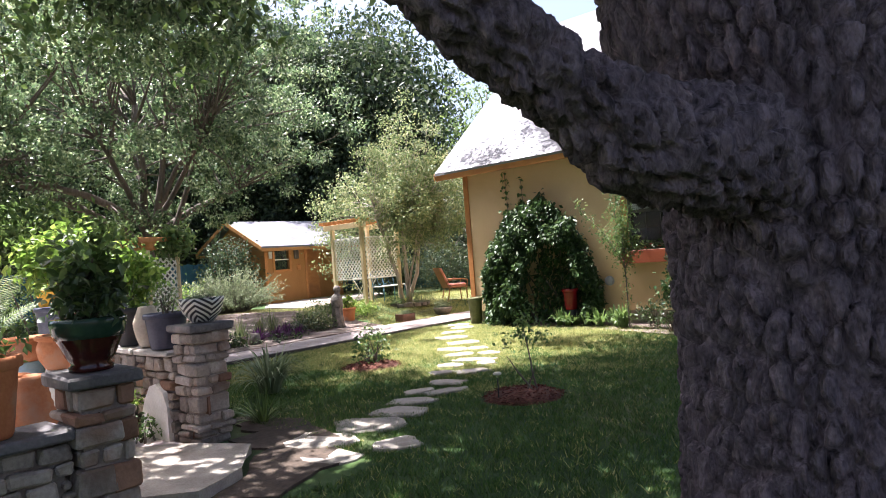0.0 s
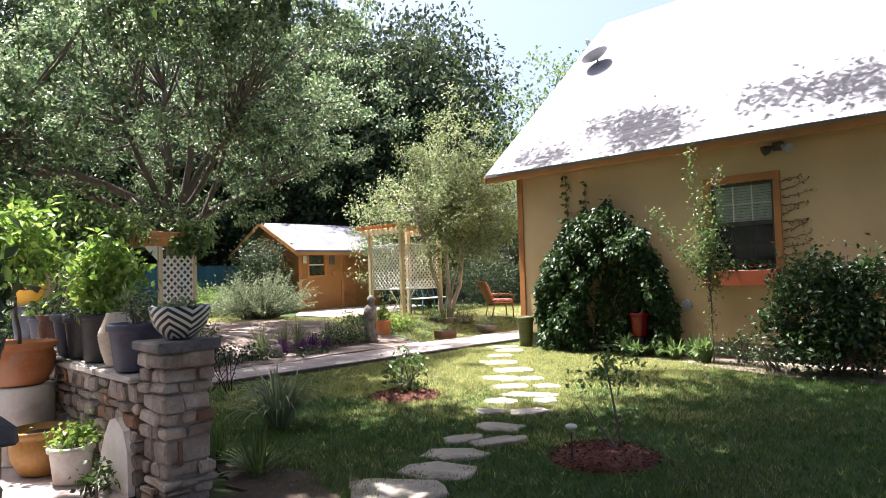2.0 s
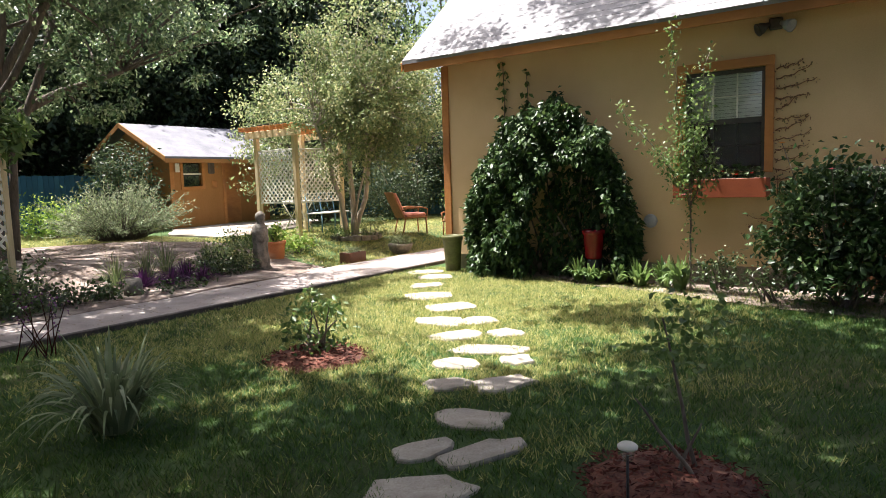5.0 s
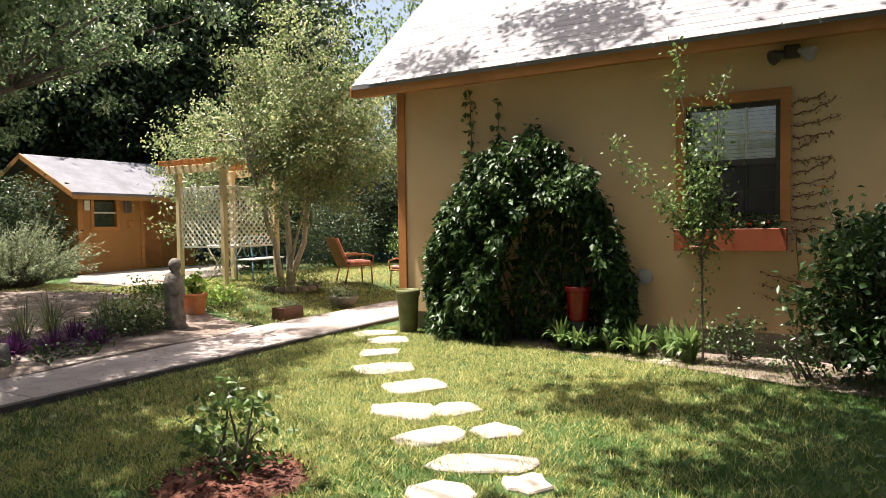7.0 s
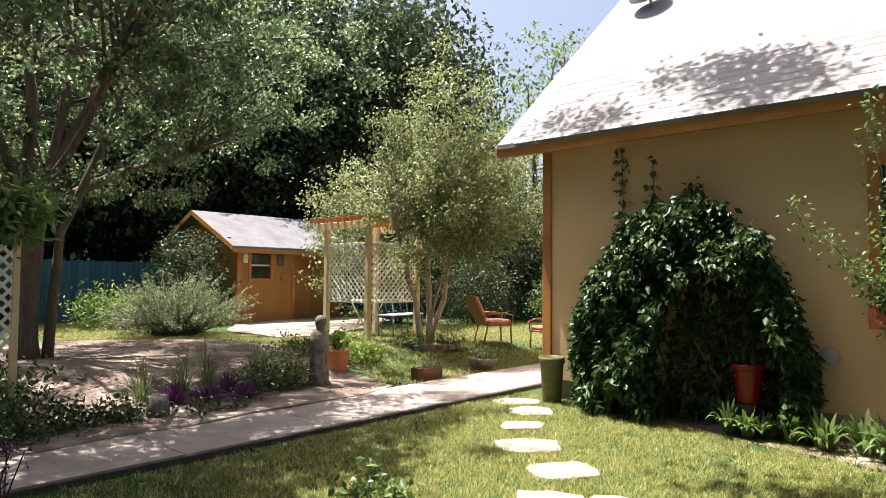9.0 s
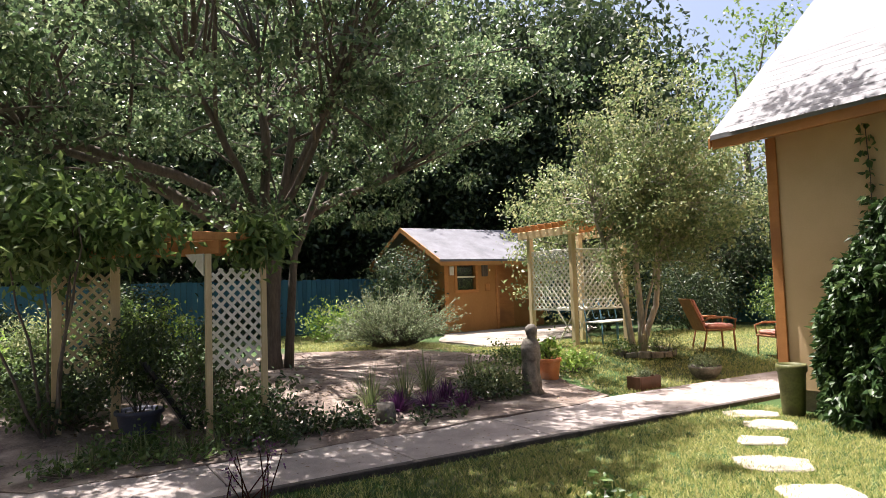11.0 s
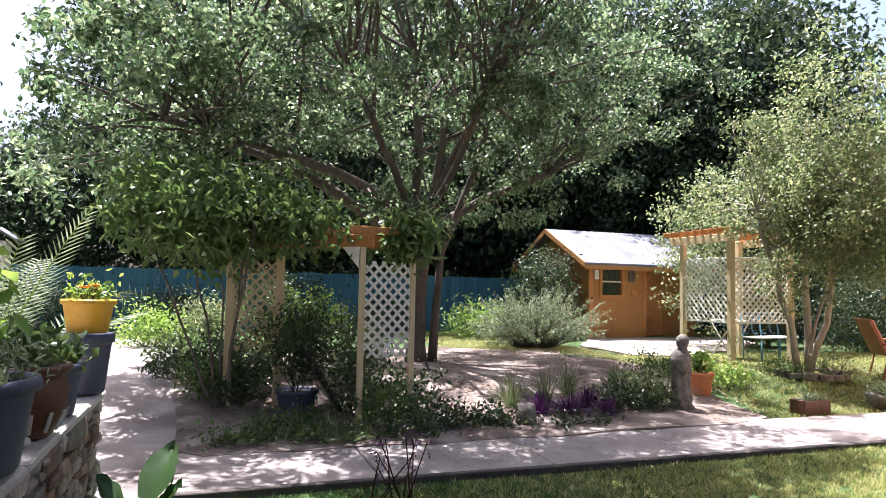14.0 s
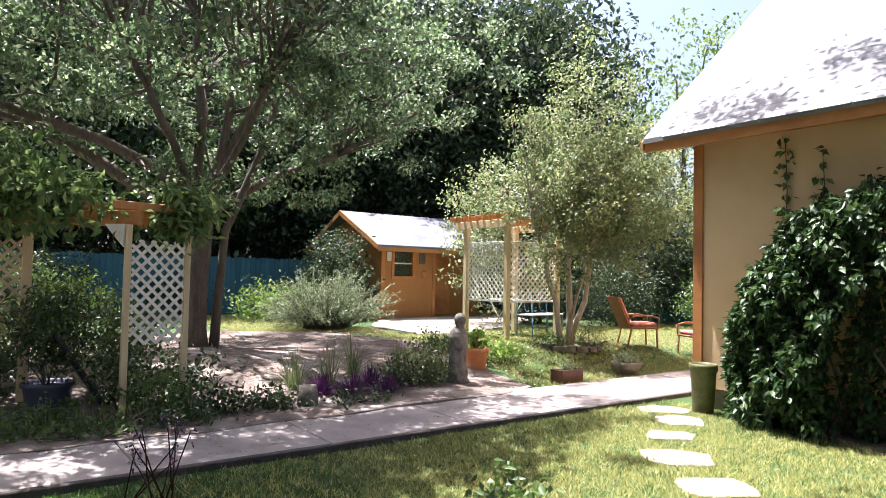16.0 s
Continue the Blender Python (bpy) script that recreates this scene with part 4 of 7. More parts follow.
big_tree(81, M_leaf_light, (-18.2, 24.5, gz(-18)), 10.6, 2.3, 120, 45, 0.18, "light green tree rising behind the house roof", 0.2)
big_tree(91, M_leaf_far, (-19.5, 19.6, gz(-20)), 5.2, 2.6, 330, 60, 0.13, "bushy tree beside the shed", 0.12)
big_tree(95, M_leaf_far, (-15.5, 21.5, gz(-16)), 4.0, 2.3, 300, 60, 0.13, "leafy shrubby tree in front of the fence", 0.1)

big_tree(99, M_leaf_far, (-15.7, 19.0, gz(-15.7)), 3.4, 1.4, 150, 55, 0.11, "dense dark shrubby tree before the back fence", 0.08)
big_tree(97, M_leaf_crape, (-16.4, 14.9, gz(-16)), 4.4, 1.7, 190, 45, 0.1, "light green bushy tree behind the pergola", 0.08)


def old_oak():
    """The great trunk that the walk begins beside, its low limb and the boughs overhead."""
    cx, cy = -0.27, 2.25
    e = thing("tree", "old oak with a massive deeply furrowed trunk and low limb", "tree", (cx, cy, 0))
    rng = random.Random(9)
    trunk = [((0.05, 0.02, -0.1), 0.62), ((0.03, 0.0, 0.12), 0.545), ((0.0, 0, 0.5), 0.49), ((0.0, 0, 1.0), 0.475), ((0.0, 0.0, 1.4), 0.48), ((0.0, 0.0, 1.7), 0.455), ((-0.2, -0.02, 2.1), 0.45), ((-0.26, 0.0, 2.6), 0.42), ((0.1, 0.2, 3.6), 0.34), ((0.3, 0.5, 5.0), 0.25)]
    limb = [((-0.02, -0.1, 1.46), 0.2), ((-0.12, -0.5, 1.6), 0.17), ((-0.222, -0.83, 1.622), 0.145), ((-0.304, -1.042, 1.742), 0.1), ((-0.357, -1.213, 1.84), 0.09), ((-0.42, -1.345, 1.955), 0.088), ((-0.59, -1.625, 2.25), 0.1), ((-1.0, -2.1, 2.95), 0.14), ((-2.0, -2.6, 4.0), 0.12), ((-3.2, -2.4, 5.0), 0.08)]

    def barked(path, seg, step, amp, seed_at):
        pts = []
        for (a, ra), (b, rb) in zip(path, path[1:]):
            a, b = Vector(a), Vector(b)
            m = max(2, int((b - a).length / step))
            for k in range(m):
                t = k / m
                pts.append((tuple(a.lerp(b, t)), ra + (rb - ra) * (t * t * (3 - 2 * t))))
        pts.append(path[-1])
        V, F = tubes([pts], seg)
        out = []
        for i, v in enumerate(V):
            v = Vector(v)
            d = (v - Vector(pts[i // seg][0])).normalized()
            w = noise.noise((v.x * 4, v.y * 4, v.z * 3)) * 0.5
            q = (v.x * 20 + w + seed_at, v.y * 20 + w, v.z * 9.5)
            dist = noise.voronoi(q)[0]
            plate = min(1.0, max(0.0, (dist[1] - dist[0] - 0.04) * 5.0)) + 0.35 * noise.noise((v.x * 9, v.y * 9, v.z * 5))
            lump = noise.noise((v.x * 2.2, v.y * 2.2 + seed_at, v.z * 1.6))
            out.append(tuple(v + d * (amp * (plate - 0.7) + 0.018 * lump + 0.012 * noise.noise((v.x * 38, v.y * 38, v.z * 26)))))
        return out, F
    V, F = barked(trunk, 320, 0.013, 0.036, 0)
    raw("trunk", V, F, M_bark, e, smooth=True)
    V, F = barked(limb, 130, 0.016, 0.026, 3)
    raw("low_limb", V, F, M_bark, e, smooth=True)
    forks, paths = [], []
    for tx, ty, tz in ((-3.5, 2.6, 6.2), (2.8, 2.5, 6.5), (3.0, -2.2, 6.6), (-0.5, 4.5, 6.4), (-2.0, -3.8, 6.0), (0.3, 0.5, 7.5), (-3.2, 5.0, 5.8)):
        p = bend((0.3, 0.4, 4.0), (tx, ty, tz), 0.15, 0.06, 0.08, 7, rng)
        paths.append(p)
        forks += [q for q, _ in p[2:]]
    forks += [q for q, _ in limb[5:]]
    # unseen crown tufts, flat and wide, placed so their shade falls on these zones
    g = np.random.default_rng(101)
    tufts = []
    shade_zones = ((-1.5, 3.9, 3.8, 4.4, 12.5), (-5.6, 3.9, 2.4, 1.75, 12.5), (3.4, 3.0, 3.6, 5.0, 10.0), (2.2, -3.2, 5.5, 2.6, 9.0), (-7.9, 5.0, 1.4, 1.2, 8.5), (-8.45, 6.7, 0.75, 1.0, 8.0), (-7.5, 5.85, 1.0, 0.4, 8.0), (-1.0, 7.9, 3.3, 1.3, 11.0), (-4.5, 8.7, 1.2, 0.55, 7.0), (-2.6, 7.4, 1.5, 1.0, 7.0), (-2.9, 9.7, 1.2, 0.4, 6.0), (-5.55, 11.3, 1.4, 0.36, 7.0), (-6.7, 11.08, 0.7, 0.2, 8.0), (-2.6, 11.25, 0.7, 0.36, 7.0), (-0.9, 11.25, 1.3, 0.45, 8.0), (-6.4, 0.6, 3.2, 2.2, 1.7), (-4.5, -3.5, 5.5, 2.8, 1.6), (2.5, 9.6, 2.4, 0.9, 4.0))
    for zx, zy, ra, rb, dens in shade_zones:
        for _ in range(int(dens * ra * rb * 3.14)):
            a, r = g.uniform(0, 6.283), math.sqrt(g.uniform(0, 1)) * (1 + 0.12 * math.sin(3 * zx + 5 * g.uniform(0, 1)))
            z = g.uniform(5.9, 7.3) + (1.7 if zy > 9.5 else 0.0)
            x, y = zx + ra * r * math.cos(a) + SUN.x / SUN.z * z, zy + rb * r * math.sin(a) + SUN.y / SUN.z * z
            gx, gy = zx + ra * r * math.cos(a), zy + rb * r * math.sin(a)
            # openings that let sun through to chosen spots on the lawn and patio
            if (gx + 3.95) ** 2 + (gy - 3.15) ** 2 > 0.4 and (gx + 4.6) ** 2 + (gy - 2.1) ** 2 > 0.2 and (gx + 5.95) ** 2 + (gy - 2.7) ** 2 > 0.55 and (gx + 6.4) ** 2 + (gy - 2.45) ** 2 > 0.2 and (gx + 3.2) ** 2 + (gy - 1.45) ** 2 > 0.1:
                tufts.append((x - cx, y - cy, z))
    c = np.array(tufts)
    outer = c[:, 1] + cy > 9.2
    inner = c[~outer]
    pts = np.repeat(inner, 46, axis=0) + g.normal(size=(len(inner) * 46, 3)) * np.array((0.24, 0.24, 0.15))
    paths += limb_paths(None, forks, c.tolist(), 8, 0.03, 0.16, 0.006)
    tube_stuff("branchwork", paths, M_bark, e, seg=6)
    leaves("crown", pts, 0.22, 0.125, 105, M_leaf_oak, e)
    # finer unseen tufts added to cast shade on the roof and nearby
    far = np.repeat(c[outer], 110, axis=0) + g.normal(size=(int(outer.sum()) * 110, 3)) * np.array((0.2, 0.2, 0.12))
    leaves("outer_crown", far, 0.13, 0.07, 107, M_leaf_oak, e)
    spray = np.array([(-4.2 - cx + 0.8 * g.normal(), 1.3 - cy + 0.6 * g.normal(), 3.05 + 0.1 * g.normal()) for _ in range(40)])
    leaves("hanging_spray", np.repeat(spray, 26, axis=0) + g.normal(size=(1040, 3)) * np.array((0.16, 0.16, 0.07)), 0.085, 0.04, 106, M_leaf_shrub, e)
    return e


old_oak()


# ---- vine on the house ----
def vine_mound():
    e = thing("vine", "dense dark green vine mounded against the house wall", "climbing plant", (-6.86, WY - 0.03, 0.0))
    g = np.random.default_rng(7)
    n = 22000
    x = g.uniform(-1.28, 1.26, n)
    top = 2.34 * np.clip(1 - (np.abs(x) / 1.31) ** 2.0, 0, 1) ** 0.52 * (1 + 0.03 * np.sin(x * 9) + 0.035 * np.sin(x * 17))
    z = g.uniform(0, 1, n) ** 0.85 * top + 0.05 * g.normal(size=n)
    depth = 0.6 * np.sqrt(np.clip(1 - (np.abs(x) / 1.34) ** 2.2, 0, 1)) * np.sqrt(np.clip(1 - (z / 2.5) ** 2.2, 0, 1)) + 0.1
    y = -depth * g.uniform(0.45, 1.0, n) * (1 + 0.3 * np.sin(x * 9 + 2 * z) * np.sin(z * 8 + x * 3) + 0.16 * np.sin(x * 23) * np.sin(z * 19))
    # a shaded hollow under the overhang, with a few hanging strands
    hollow = ((x - 0.42) / 0.62) ** 2 + ((z - 0.5) / 1.05) ** 2 < 1
    y = np.where(hollow, y * 0.25, y)
    keep = (z > 0) & (~hollow | (g.uniform(0, 1, n) < 0.3) | (np.sin(x * 21) > 0.93))
    x, y, z = x[keep], y[keep], z[keep]
    n = len(x)
    pts = np.stack([x, y, z + 0.03], axis=1)
    out = np.stack([x * 0.4, -np.ones(n), np.zeros(n)], axis=1)
    leaves("foliage", pts, 0.105, 0.054, 8, M_leaf_vine, e, droop=0.6, outward=out)
    rng = random.Random(2)
    stems = [bend((rng.uniform(-0.7, 0.7), -0.1, 0.0), (rng.uniform(-1.0, 1.0), -0.12, rng.uniform(1.2, 2.1)), 0.02, 0.006, 0.05, 6, rng) for _ in range(14)]
    tube_stuff("stemwork", stems, M_twig, e, seg=5)
    # two runners that climb the bare boards above
    for sx, z0, z1, k in ((-0.80, 1.9, 3.02, 10), (-0.42, 2.1, 2.85, 6)):
        tube_part("runner", [[((sx, -0.01, z0), 0.006), ((sx + 0.02, -0.012, (z0 + z1) / 2), 0.005), ((sx, -0.01, z1), 0.004)]], M_twig, e, seg=5)
        tz = np.linspace(z0, z1, k)
        p = np.repeat(np.stack([np.full(k, sx), np.full(k, -0.02), tz], axis=1), 7, axis=0) + g.normal(size=(k * 7, 3)) * np.array((0.035, 0.008, 0.012))
        leaves("runner_leaves", p, 0.09, 0.055, 9, M_leaf_shrub, e, droop=0.7)
    return e


vine_mound()


def shrub(at, radii, count, per, leaf, width, mat, seed, label, name="shrub", spread=0.09, stems=10, droop=0.1, group="", z0=0.05):
    e = thing(name, label, "shrub", at, group=group)
    rng = random.Random(seed)
    c, pts = clusters((0, 0, radii[2]), radii, count, per, spread, seed, 0.45, 0.9, 0.18)
    pts = pts[pts[:, 2] > z0]
    tips = [t for t in c.tolist()]
    tube_stuff("stemwork", [bend((rng.uniform(-0.08, 0.08), rng.uniform(-0.08, 0.08), -0.02), rng.choice(tips), 0.012, 0.004, 0.06, 5, rng) for _ in range(stems)], M_twig, e, seg=5)
    leaves("foliage", pts, leaf, width, seed + 1, mat, e, droop=droop)
    return e


def spiky(at, r, h, n, mat, seed, label, name="shrub", wid=0.012, flat=0.05):
    """Arching narrow sprays from one base."""
    e = thing(name, label, "shrub", at)
    g = np.random.default_rng(seed)
    V, F = [], []
    for i in range(n):
        a, lean = g.uniform(0, 6.283), g.uniform(flat, 1.0)
        L = h * g.uniform(0.7, 1.15)
        d = np.array((math.cos(a), math.sin(a)))
        b0 = np.array((d[0], d[1])) * g.uniform(0, r * 0.25)
        side = np.array((-d[1], d[0])) * wid * g.uniform(0.6, 1.2)
        k = len(V)
        m = 7 if flat > 0.2 else 4
        for j in range(m):
            t = j / (m - 1)
            rad = r * lean * (t if flat > 0.2 else t ** 1.3)
            z = L * (1.75 * t - 1.5 * lean * t * t) if flat > 0.2 else L * (t * (1.25 - 0.45 * lean) - 0.55 * lean * t * t)
            w = (1 - t) ** 0.6 if j < m - 1 else 0.03
            V += [(b0[0] + d[0] * rad + side[0] * w, b0[1] + d[1] * rad + side[1] * w, z), (b0[0] + d[0] * rad - side[0] * w, b0[1] + d[1] * rad - side[1] * w, z + 0.004)]
            if j:
                F.append((k + 2 * j - 2, k + 2 * j, k + 2 * j + 1, k + 2 * j - 1))
    raw("foliage", V, F, mat, e)
    return e


shrub((-3.28, 9.85, 0), (0.72, 0.5, 0.74), 150, 45, 0.085, 0.05, M_leaf_vine, 201, "large rose bush with dark glossy leaves beside the house wall", "rose_bush", 0.10, 16)


def stepping_stones():
    spots = ((-4.15, 3.72, 0.34, 0.26, 30), (-4.26, 4.21, 0.27, 0.18, 30), (-4.47, 4.57, 0.24, 0.15, 40), (-4.72, 4.94, 0.17, 0.10, 65), (-4.46, 5.06, 0.25, 0.10, 72), (-4.76, 5.43, 0.22, 0.14, 24), (-5.24, 5.89, 0.15, 0.13, 44),
             (-4.93, 6.10, 0.22, 0.14, 65), (-5.48, 6.32, 0.19, 0.13, 20), (-5.14, 6.64, 0.12, 0.12, 42), (-5.46, 6.81, 0.33, 0.14, 25), (-5.98, 7.07, 0.25, 0.17, 52), (-5.68, 7.39, 0.15, 0.15, 54), (-6.50, 7.50, 0.27, 0.20, 10), (-6.18, 7.74, 0.19, 0.16, 49),
             (-6.82, 8.19, 0.29, 0.22, 45), (-7.43, 8.65, 0.30, 0.24, 38), (-7.92, 9.24, 0.23, 0.19, 36), (-8.30, 9.90, 0.24, 0.22, 36), (-8.75, 10.3, 0.27, 0.2, 50), (-4.15, 3.2, 0.30, 0.22, 25), (-3.75, 2.95, 0.26, 0.18, 15), (-3.55, 3.45, 0.20, 0.15, 60))
    for i, (x, y, a, b, t) in enumerate(spots):
        rng = random.Random(50 + i)
        bm = bmesh.new()
        n = 11
        ring = []
        for k in range(n):
            ang = 2 * math.pi * k / n
            r = 1 + rng.uniform(-0.2, 0.16)
            cx, cy = math.copysign(abs(math.cos(ang)) ** 0.7, math.cos(ang)), math.copysign(abs(math.sin(ang)) ** 0.7, math.sin(ang))
            ring.append((a * r * cx, b * r * cy))
        top = [bm.verts.new((px * 0.95, py * 0.95, 0.014 + rng.uniform(-0.004, 0.003))) for px, py in ring]
        mid = [bm.verts.new((px, py, 0.004)) for px, py in ring]
        low = [bm.verts.new((px, py, -0.05)) for px, py in ring]
        bm.faces.new(top)
        for k in range(n):
            j = (k + 1) % n
            bm.faces.new((top[k], mid[k], mid[j], top[j]))
            bm.faces.new((mid[k], low[k], low[j], mid[j]))
        ob = part("stepping_stone", bm, M_flag)
        ob.location, ob.rotation_euler = (x, y, turf_z(x, y) + 0.008), (0, 0, radians(t))
        tagged(ob, "flat irregular limestone stepping stone set in the lawn", "stepping stone", "stepping stones across the lawn")


stepping_stones()


# ---- turf, litter and chips ----
def blades(name, points, h, w, seed, mat, parent=None, label="", per=4, spread=0.02):
    """Tufts of single-triangle blades."""
    g = np.random.default_rng(seed)
    p = np.repeat(points, per, axis=0) + np.concatenate([g.normal(size=(len(points) * per, 2)) * spread, np.zeros((len(points) * per, 1))], axis=1)
    n = len(p)
    a = g.uniform(0, 6.283, n)
    side = np.stack([np.cos(a), np.sin(a), np.zeros(n)], axis=1) * (w * g.uniform(0.6, 1.2, n))[:, None]
    tip = g.normal(size=(n, 3)) * np.array((0.6, 0.6, 0)) * h
    tip[:, 2] = h * g.uniform(0.5, 1.2, n)
    V = np.stack([p - side, p + side, p + tip], axis=1).reshape(-1, 3)
    return raw(name, V, np.arange(n * 3).reshape(-1, 3), mat, parent, label)


def turf():
    g = np.random.default_rng(77)
    n = 125000
    x, y = g.uniform(-9.1, 3.5, n), g.uniform(1.2, 10.85, n)
    keep = ((y < 10.52) | (x < -8.05)) & ~((x < -3.3) & (y < 3.05)) & ~((x < -4.4) & (y < 3.25))
    near = np.exp(-(((x + 4.2) / 6) ** 2 + ((y - 4.5) / 6) ** 2))
    keep &= g.uniform(0, 1, n) < 0.45 + 0.55 * near
    for ob in bpy.data.objects:
        if ob.name.startswith("stepping_stone"):
            keep &= np.hypot(x - ob.location.x, y - ob.location.y) > 0.16
    for cx, cy, r in ((-6.55, 5.95, 0.36), (-3.6, 5.2, 0.42), (-0.3, 2.3, 0.55)):
        keep &= np.hypot(x - cx, y - cy) > r
    x, y = x[keep], y[keep]
    z = np.array([turf_z(a, b) - 0.003 for a, b in zip(x, y)])
    # patches of straw in the lawn's open middle, their paleness partly painted sunlight
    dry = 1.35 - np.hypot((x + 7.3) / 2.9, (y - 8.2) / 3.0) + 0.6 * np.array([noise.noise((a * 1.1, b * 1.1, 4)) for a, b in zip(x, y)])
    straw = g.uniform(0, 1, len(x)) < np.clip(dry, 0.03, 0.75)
    ob = blades("turf", np.stack([x[straw], y[straw], z[straw]], axis=1), 0.042, 0.005, 76, M_sunlit_straw, per=8, spread=0.035)
    tagged(ob, "dry straw-coloured lawn grass in open patches, sunlight partly in its colour", "grass", kind="stuff")
    x, y, z = x[~straw], y[~straw], z[~straw]
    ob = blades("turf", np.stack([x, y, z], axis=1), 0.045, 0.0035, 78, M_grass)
    tagged(ob, "short green lawn grass dappled with shade", "grass", kind="stuff")
    n = 36000
    x, y = g.uniform(-22, -10.5, n), g.uniform(8.2, 19, n)
    keep = (y > 10.25 + 0.15 * np.sin(x * 2)) | (x < -16.3)
    keep &= ~((x < -15.3) & (y > 11.0) & (x > -19.6))
    x, y = x[keep], y[keep]
    z = np.array([gz(a) - 0.012 for a in x])
    ob = blades("turf", np.stack([x, y, z], axis=1), 0.05, 0.006, 79, M_sunlit_straw, spread=0.05)
    tagged(ob, "sunlit lawn grass beyond the walk", "grass", kind="stuff")


turf()


def scatter_leaves():
    g = np.random.default_rng(5)
    n = 9000
    x, y = g.uniform(-16.3, -10.5, n), g.uniform(3.6, 10.5, n)
    keep = (((x + 13.3) / 3.1) ** 4 + ((y - 7.1) / 3.5) ** 4) < 1
    x, y = x[keep], y[keep]
    z = np.array([gz(a) + 0.04 for a in x]) + g.uniform(0, 0.012, len(x))
    V, F = leaf_mesh(np.stack([x, y, z], axis=1), 0.06, 0.035, 6, 0.0)
    V[:, 2] = (V[:, 2] - np.repeat(z, 4)) * 0.2 + np.repeat(z, 4)
    tagged(raw("leaf_litter", V, F, M_dry), "dry brown fallen leaves strewn over the bed", "fallen leaves", kind="stuff")
    n = 700
    x, y = g.uniform(-10.4, -9.25, n), g.uniform(3.4, 16, n)
    z = np.full(n, 0.04)
    V, F = leaf_mesh(np.stack([x, y, z], axis=1), 0.04, 0.022, 7, 0.0)
    V[:, 2] = (V[:, 2] - 0.04) * 0.15 + 0.042
    tagged(raw("leaf_litter", V, F, M_dry), "small dry leaves scattered on the walk", "fallen leaves", kind="stuff")


scatter_leaves()


def mulch_ring(at, r, seed, label):
    e = thing("mulch_ring", label, "mulch", at, group="mulch rings in the lawn")
    rng = random.Random(seed)
    bm = bmesh.new()
    rings = []
    for k, (f, z) in enumerate(((1.0, -0.02), (0.9, 0.02), (0.6, 0.05), (0.25, 0.06))):
        rings.append([bm.verts.new((r * f * (1 + rng.uniform(-0.1, 0.1)) * math.cos(a), r * f * (1 + rng.uniform(-0.1, 0.1)) * math.sin(a), z)) for a in [2 * math.pi * i / 22 for i in range(22)]])
    for a, b in zip(rings, rings[1:]):
        for i in range(22):
            bm.faces.new((a[i], a[(i + 1) % 22], b[(i + 1) % 22], b[i]))
    bm.faces.new(rings[-1])
    part("mound", bm, M_mulch, e, smooth=True)
    g = np.random.default_rng(seed)
    n = 900
    rr, aa = r * 1.08 * np.sqrt(g.uniform(0, 1, n)), g.uniform(0, 6.283, n)
    p = np.stack([rr * np.cos(aa), rr * np.sin(aa), 0.065 * (1 - (rr / r / 1.1) ** 2) + 0.005], axis=1)
    V, F = leaf_mesh(p, 0.05, 0.018, seed, 0.0)
    V[:, 2] = np.repeat(p[:, 2], 4) + (V[:, 2] - np.repeat(p[:, 2], 4)) * 0.5
    tagged(raw("bark_chip", V, F, M_chip, e), kind="stuff")
    return e


mulch_ring((-6.55, 5.95, 0), 0.40, 11, "ring of reddish bark mulch round a small rose")
mulch_ring((-3.58, 5.2, 0), 0.37, 12, "ring of dark red bark mulch round a sapling")
shrub((-6.55, 5.98, 0.03), (0.30, 0.30, 0.25), 50, 8, 0.06, 0.035, M_leaf_shrub, 211, "small sparse rose bush in a mulch ring", "rose_bush", 0.05, 14)
shrub((-3.50, 5.28, 0.03), (0.30, 0.28, 0.44), 60, 8, 0.05, 0.03, M_leaf_light, 213, "thin young sapling in a mulch ring", "sapling", 0.05, 3, z0=0.42)
spiky((-6.42, 4.25, 0), 0.45, 0.5, 170, M_leaf_sage, 302, "strap-leaved clump of grey-green lily turf in the lawn", "lily_clump", 0.016, 0.45)
spiky((-5.2, 3.35, 0), 0.38, 0.3, 60, M_leaf_shrub, 303, "grassy clump at the foot of the stone pillar", "grass_clump", 0.012)
spiky((-5.7, 3.3, 0), 0.3, 0.28, 50, M_leaf_shrub, 304, "grassy clump at the foot of the stone wall", "grass_clump", 0.012)


def rosemary():
    e = thing("rosemary_bush", "billowing grey-green rosemary bush on the lawn edge", "shrub", (-17.0, 10.1, gz(-17)))
    g = np.random.default_rng(3)
    rng = random.Random(3)
    P, O, stems = [], [], []
    for i in range(330):
        a, lean = g.uniform(0, 6.283), g.uniform(0.0, 1.0) ** 0.7
        d = np.array((math.cos(a) * lean * 1.0, math.sin(a) * lean * 1.25, 1.0 - 0.75 * lean))
        d /= np.linalg.norm(d)
        L = g.uniform(0.8, 1.6) * (0.85 + 0.15 * lean)
        base = np.array((math.cos(a), math.sin(a) * 1.2, 0)) * g.uniform(0, 0.35)
        tip = base + d * L
        tip[2] += 0.12 * g.uniform(-1, 1)
        stems.append([(tuple(base), 0.008), (tuple((base + tip) / 2 + np.array((0, 0, 0.06))), 0.005), (tuple(tip), 0.002)])
        for t in np.linspace(0.35, 1.0, 34):
            p = base * (1 - t) + tip * t + np.array((0, 0, 0.24 * t * (1 - t)))
            P.append(p + g.normal(size=3) * 0.012)
            O.append(d * 1.3)
    P = np.array(P)
    P[:, 2] = np.maximum(P[:, 2], 0.02)
    tube_stuff("stemwork", stems, M_twig, e, seg=4)
    leaves("foliage", P, 0.085, 0.024, 4, M_leaf_sage, e, droop=0.0, outward=np.array(O))


rosemary()


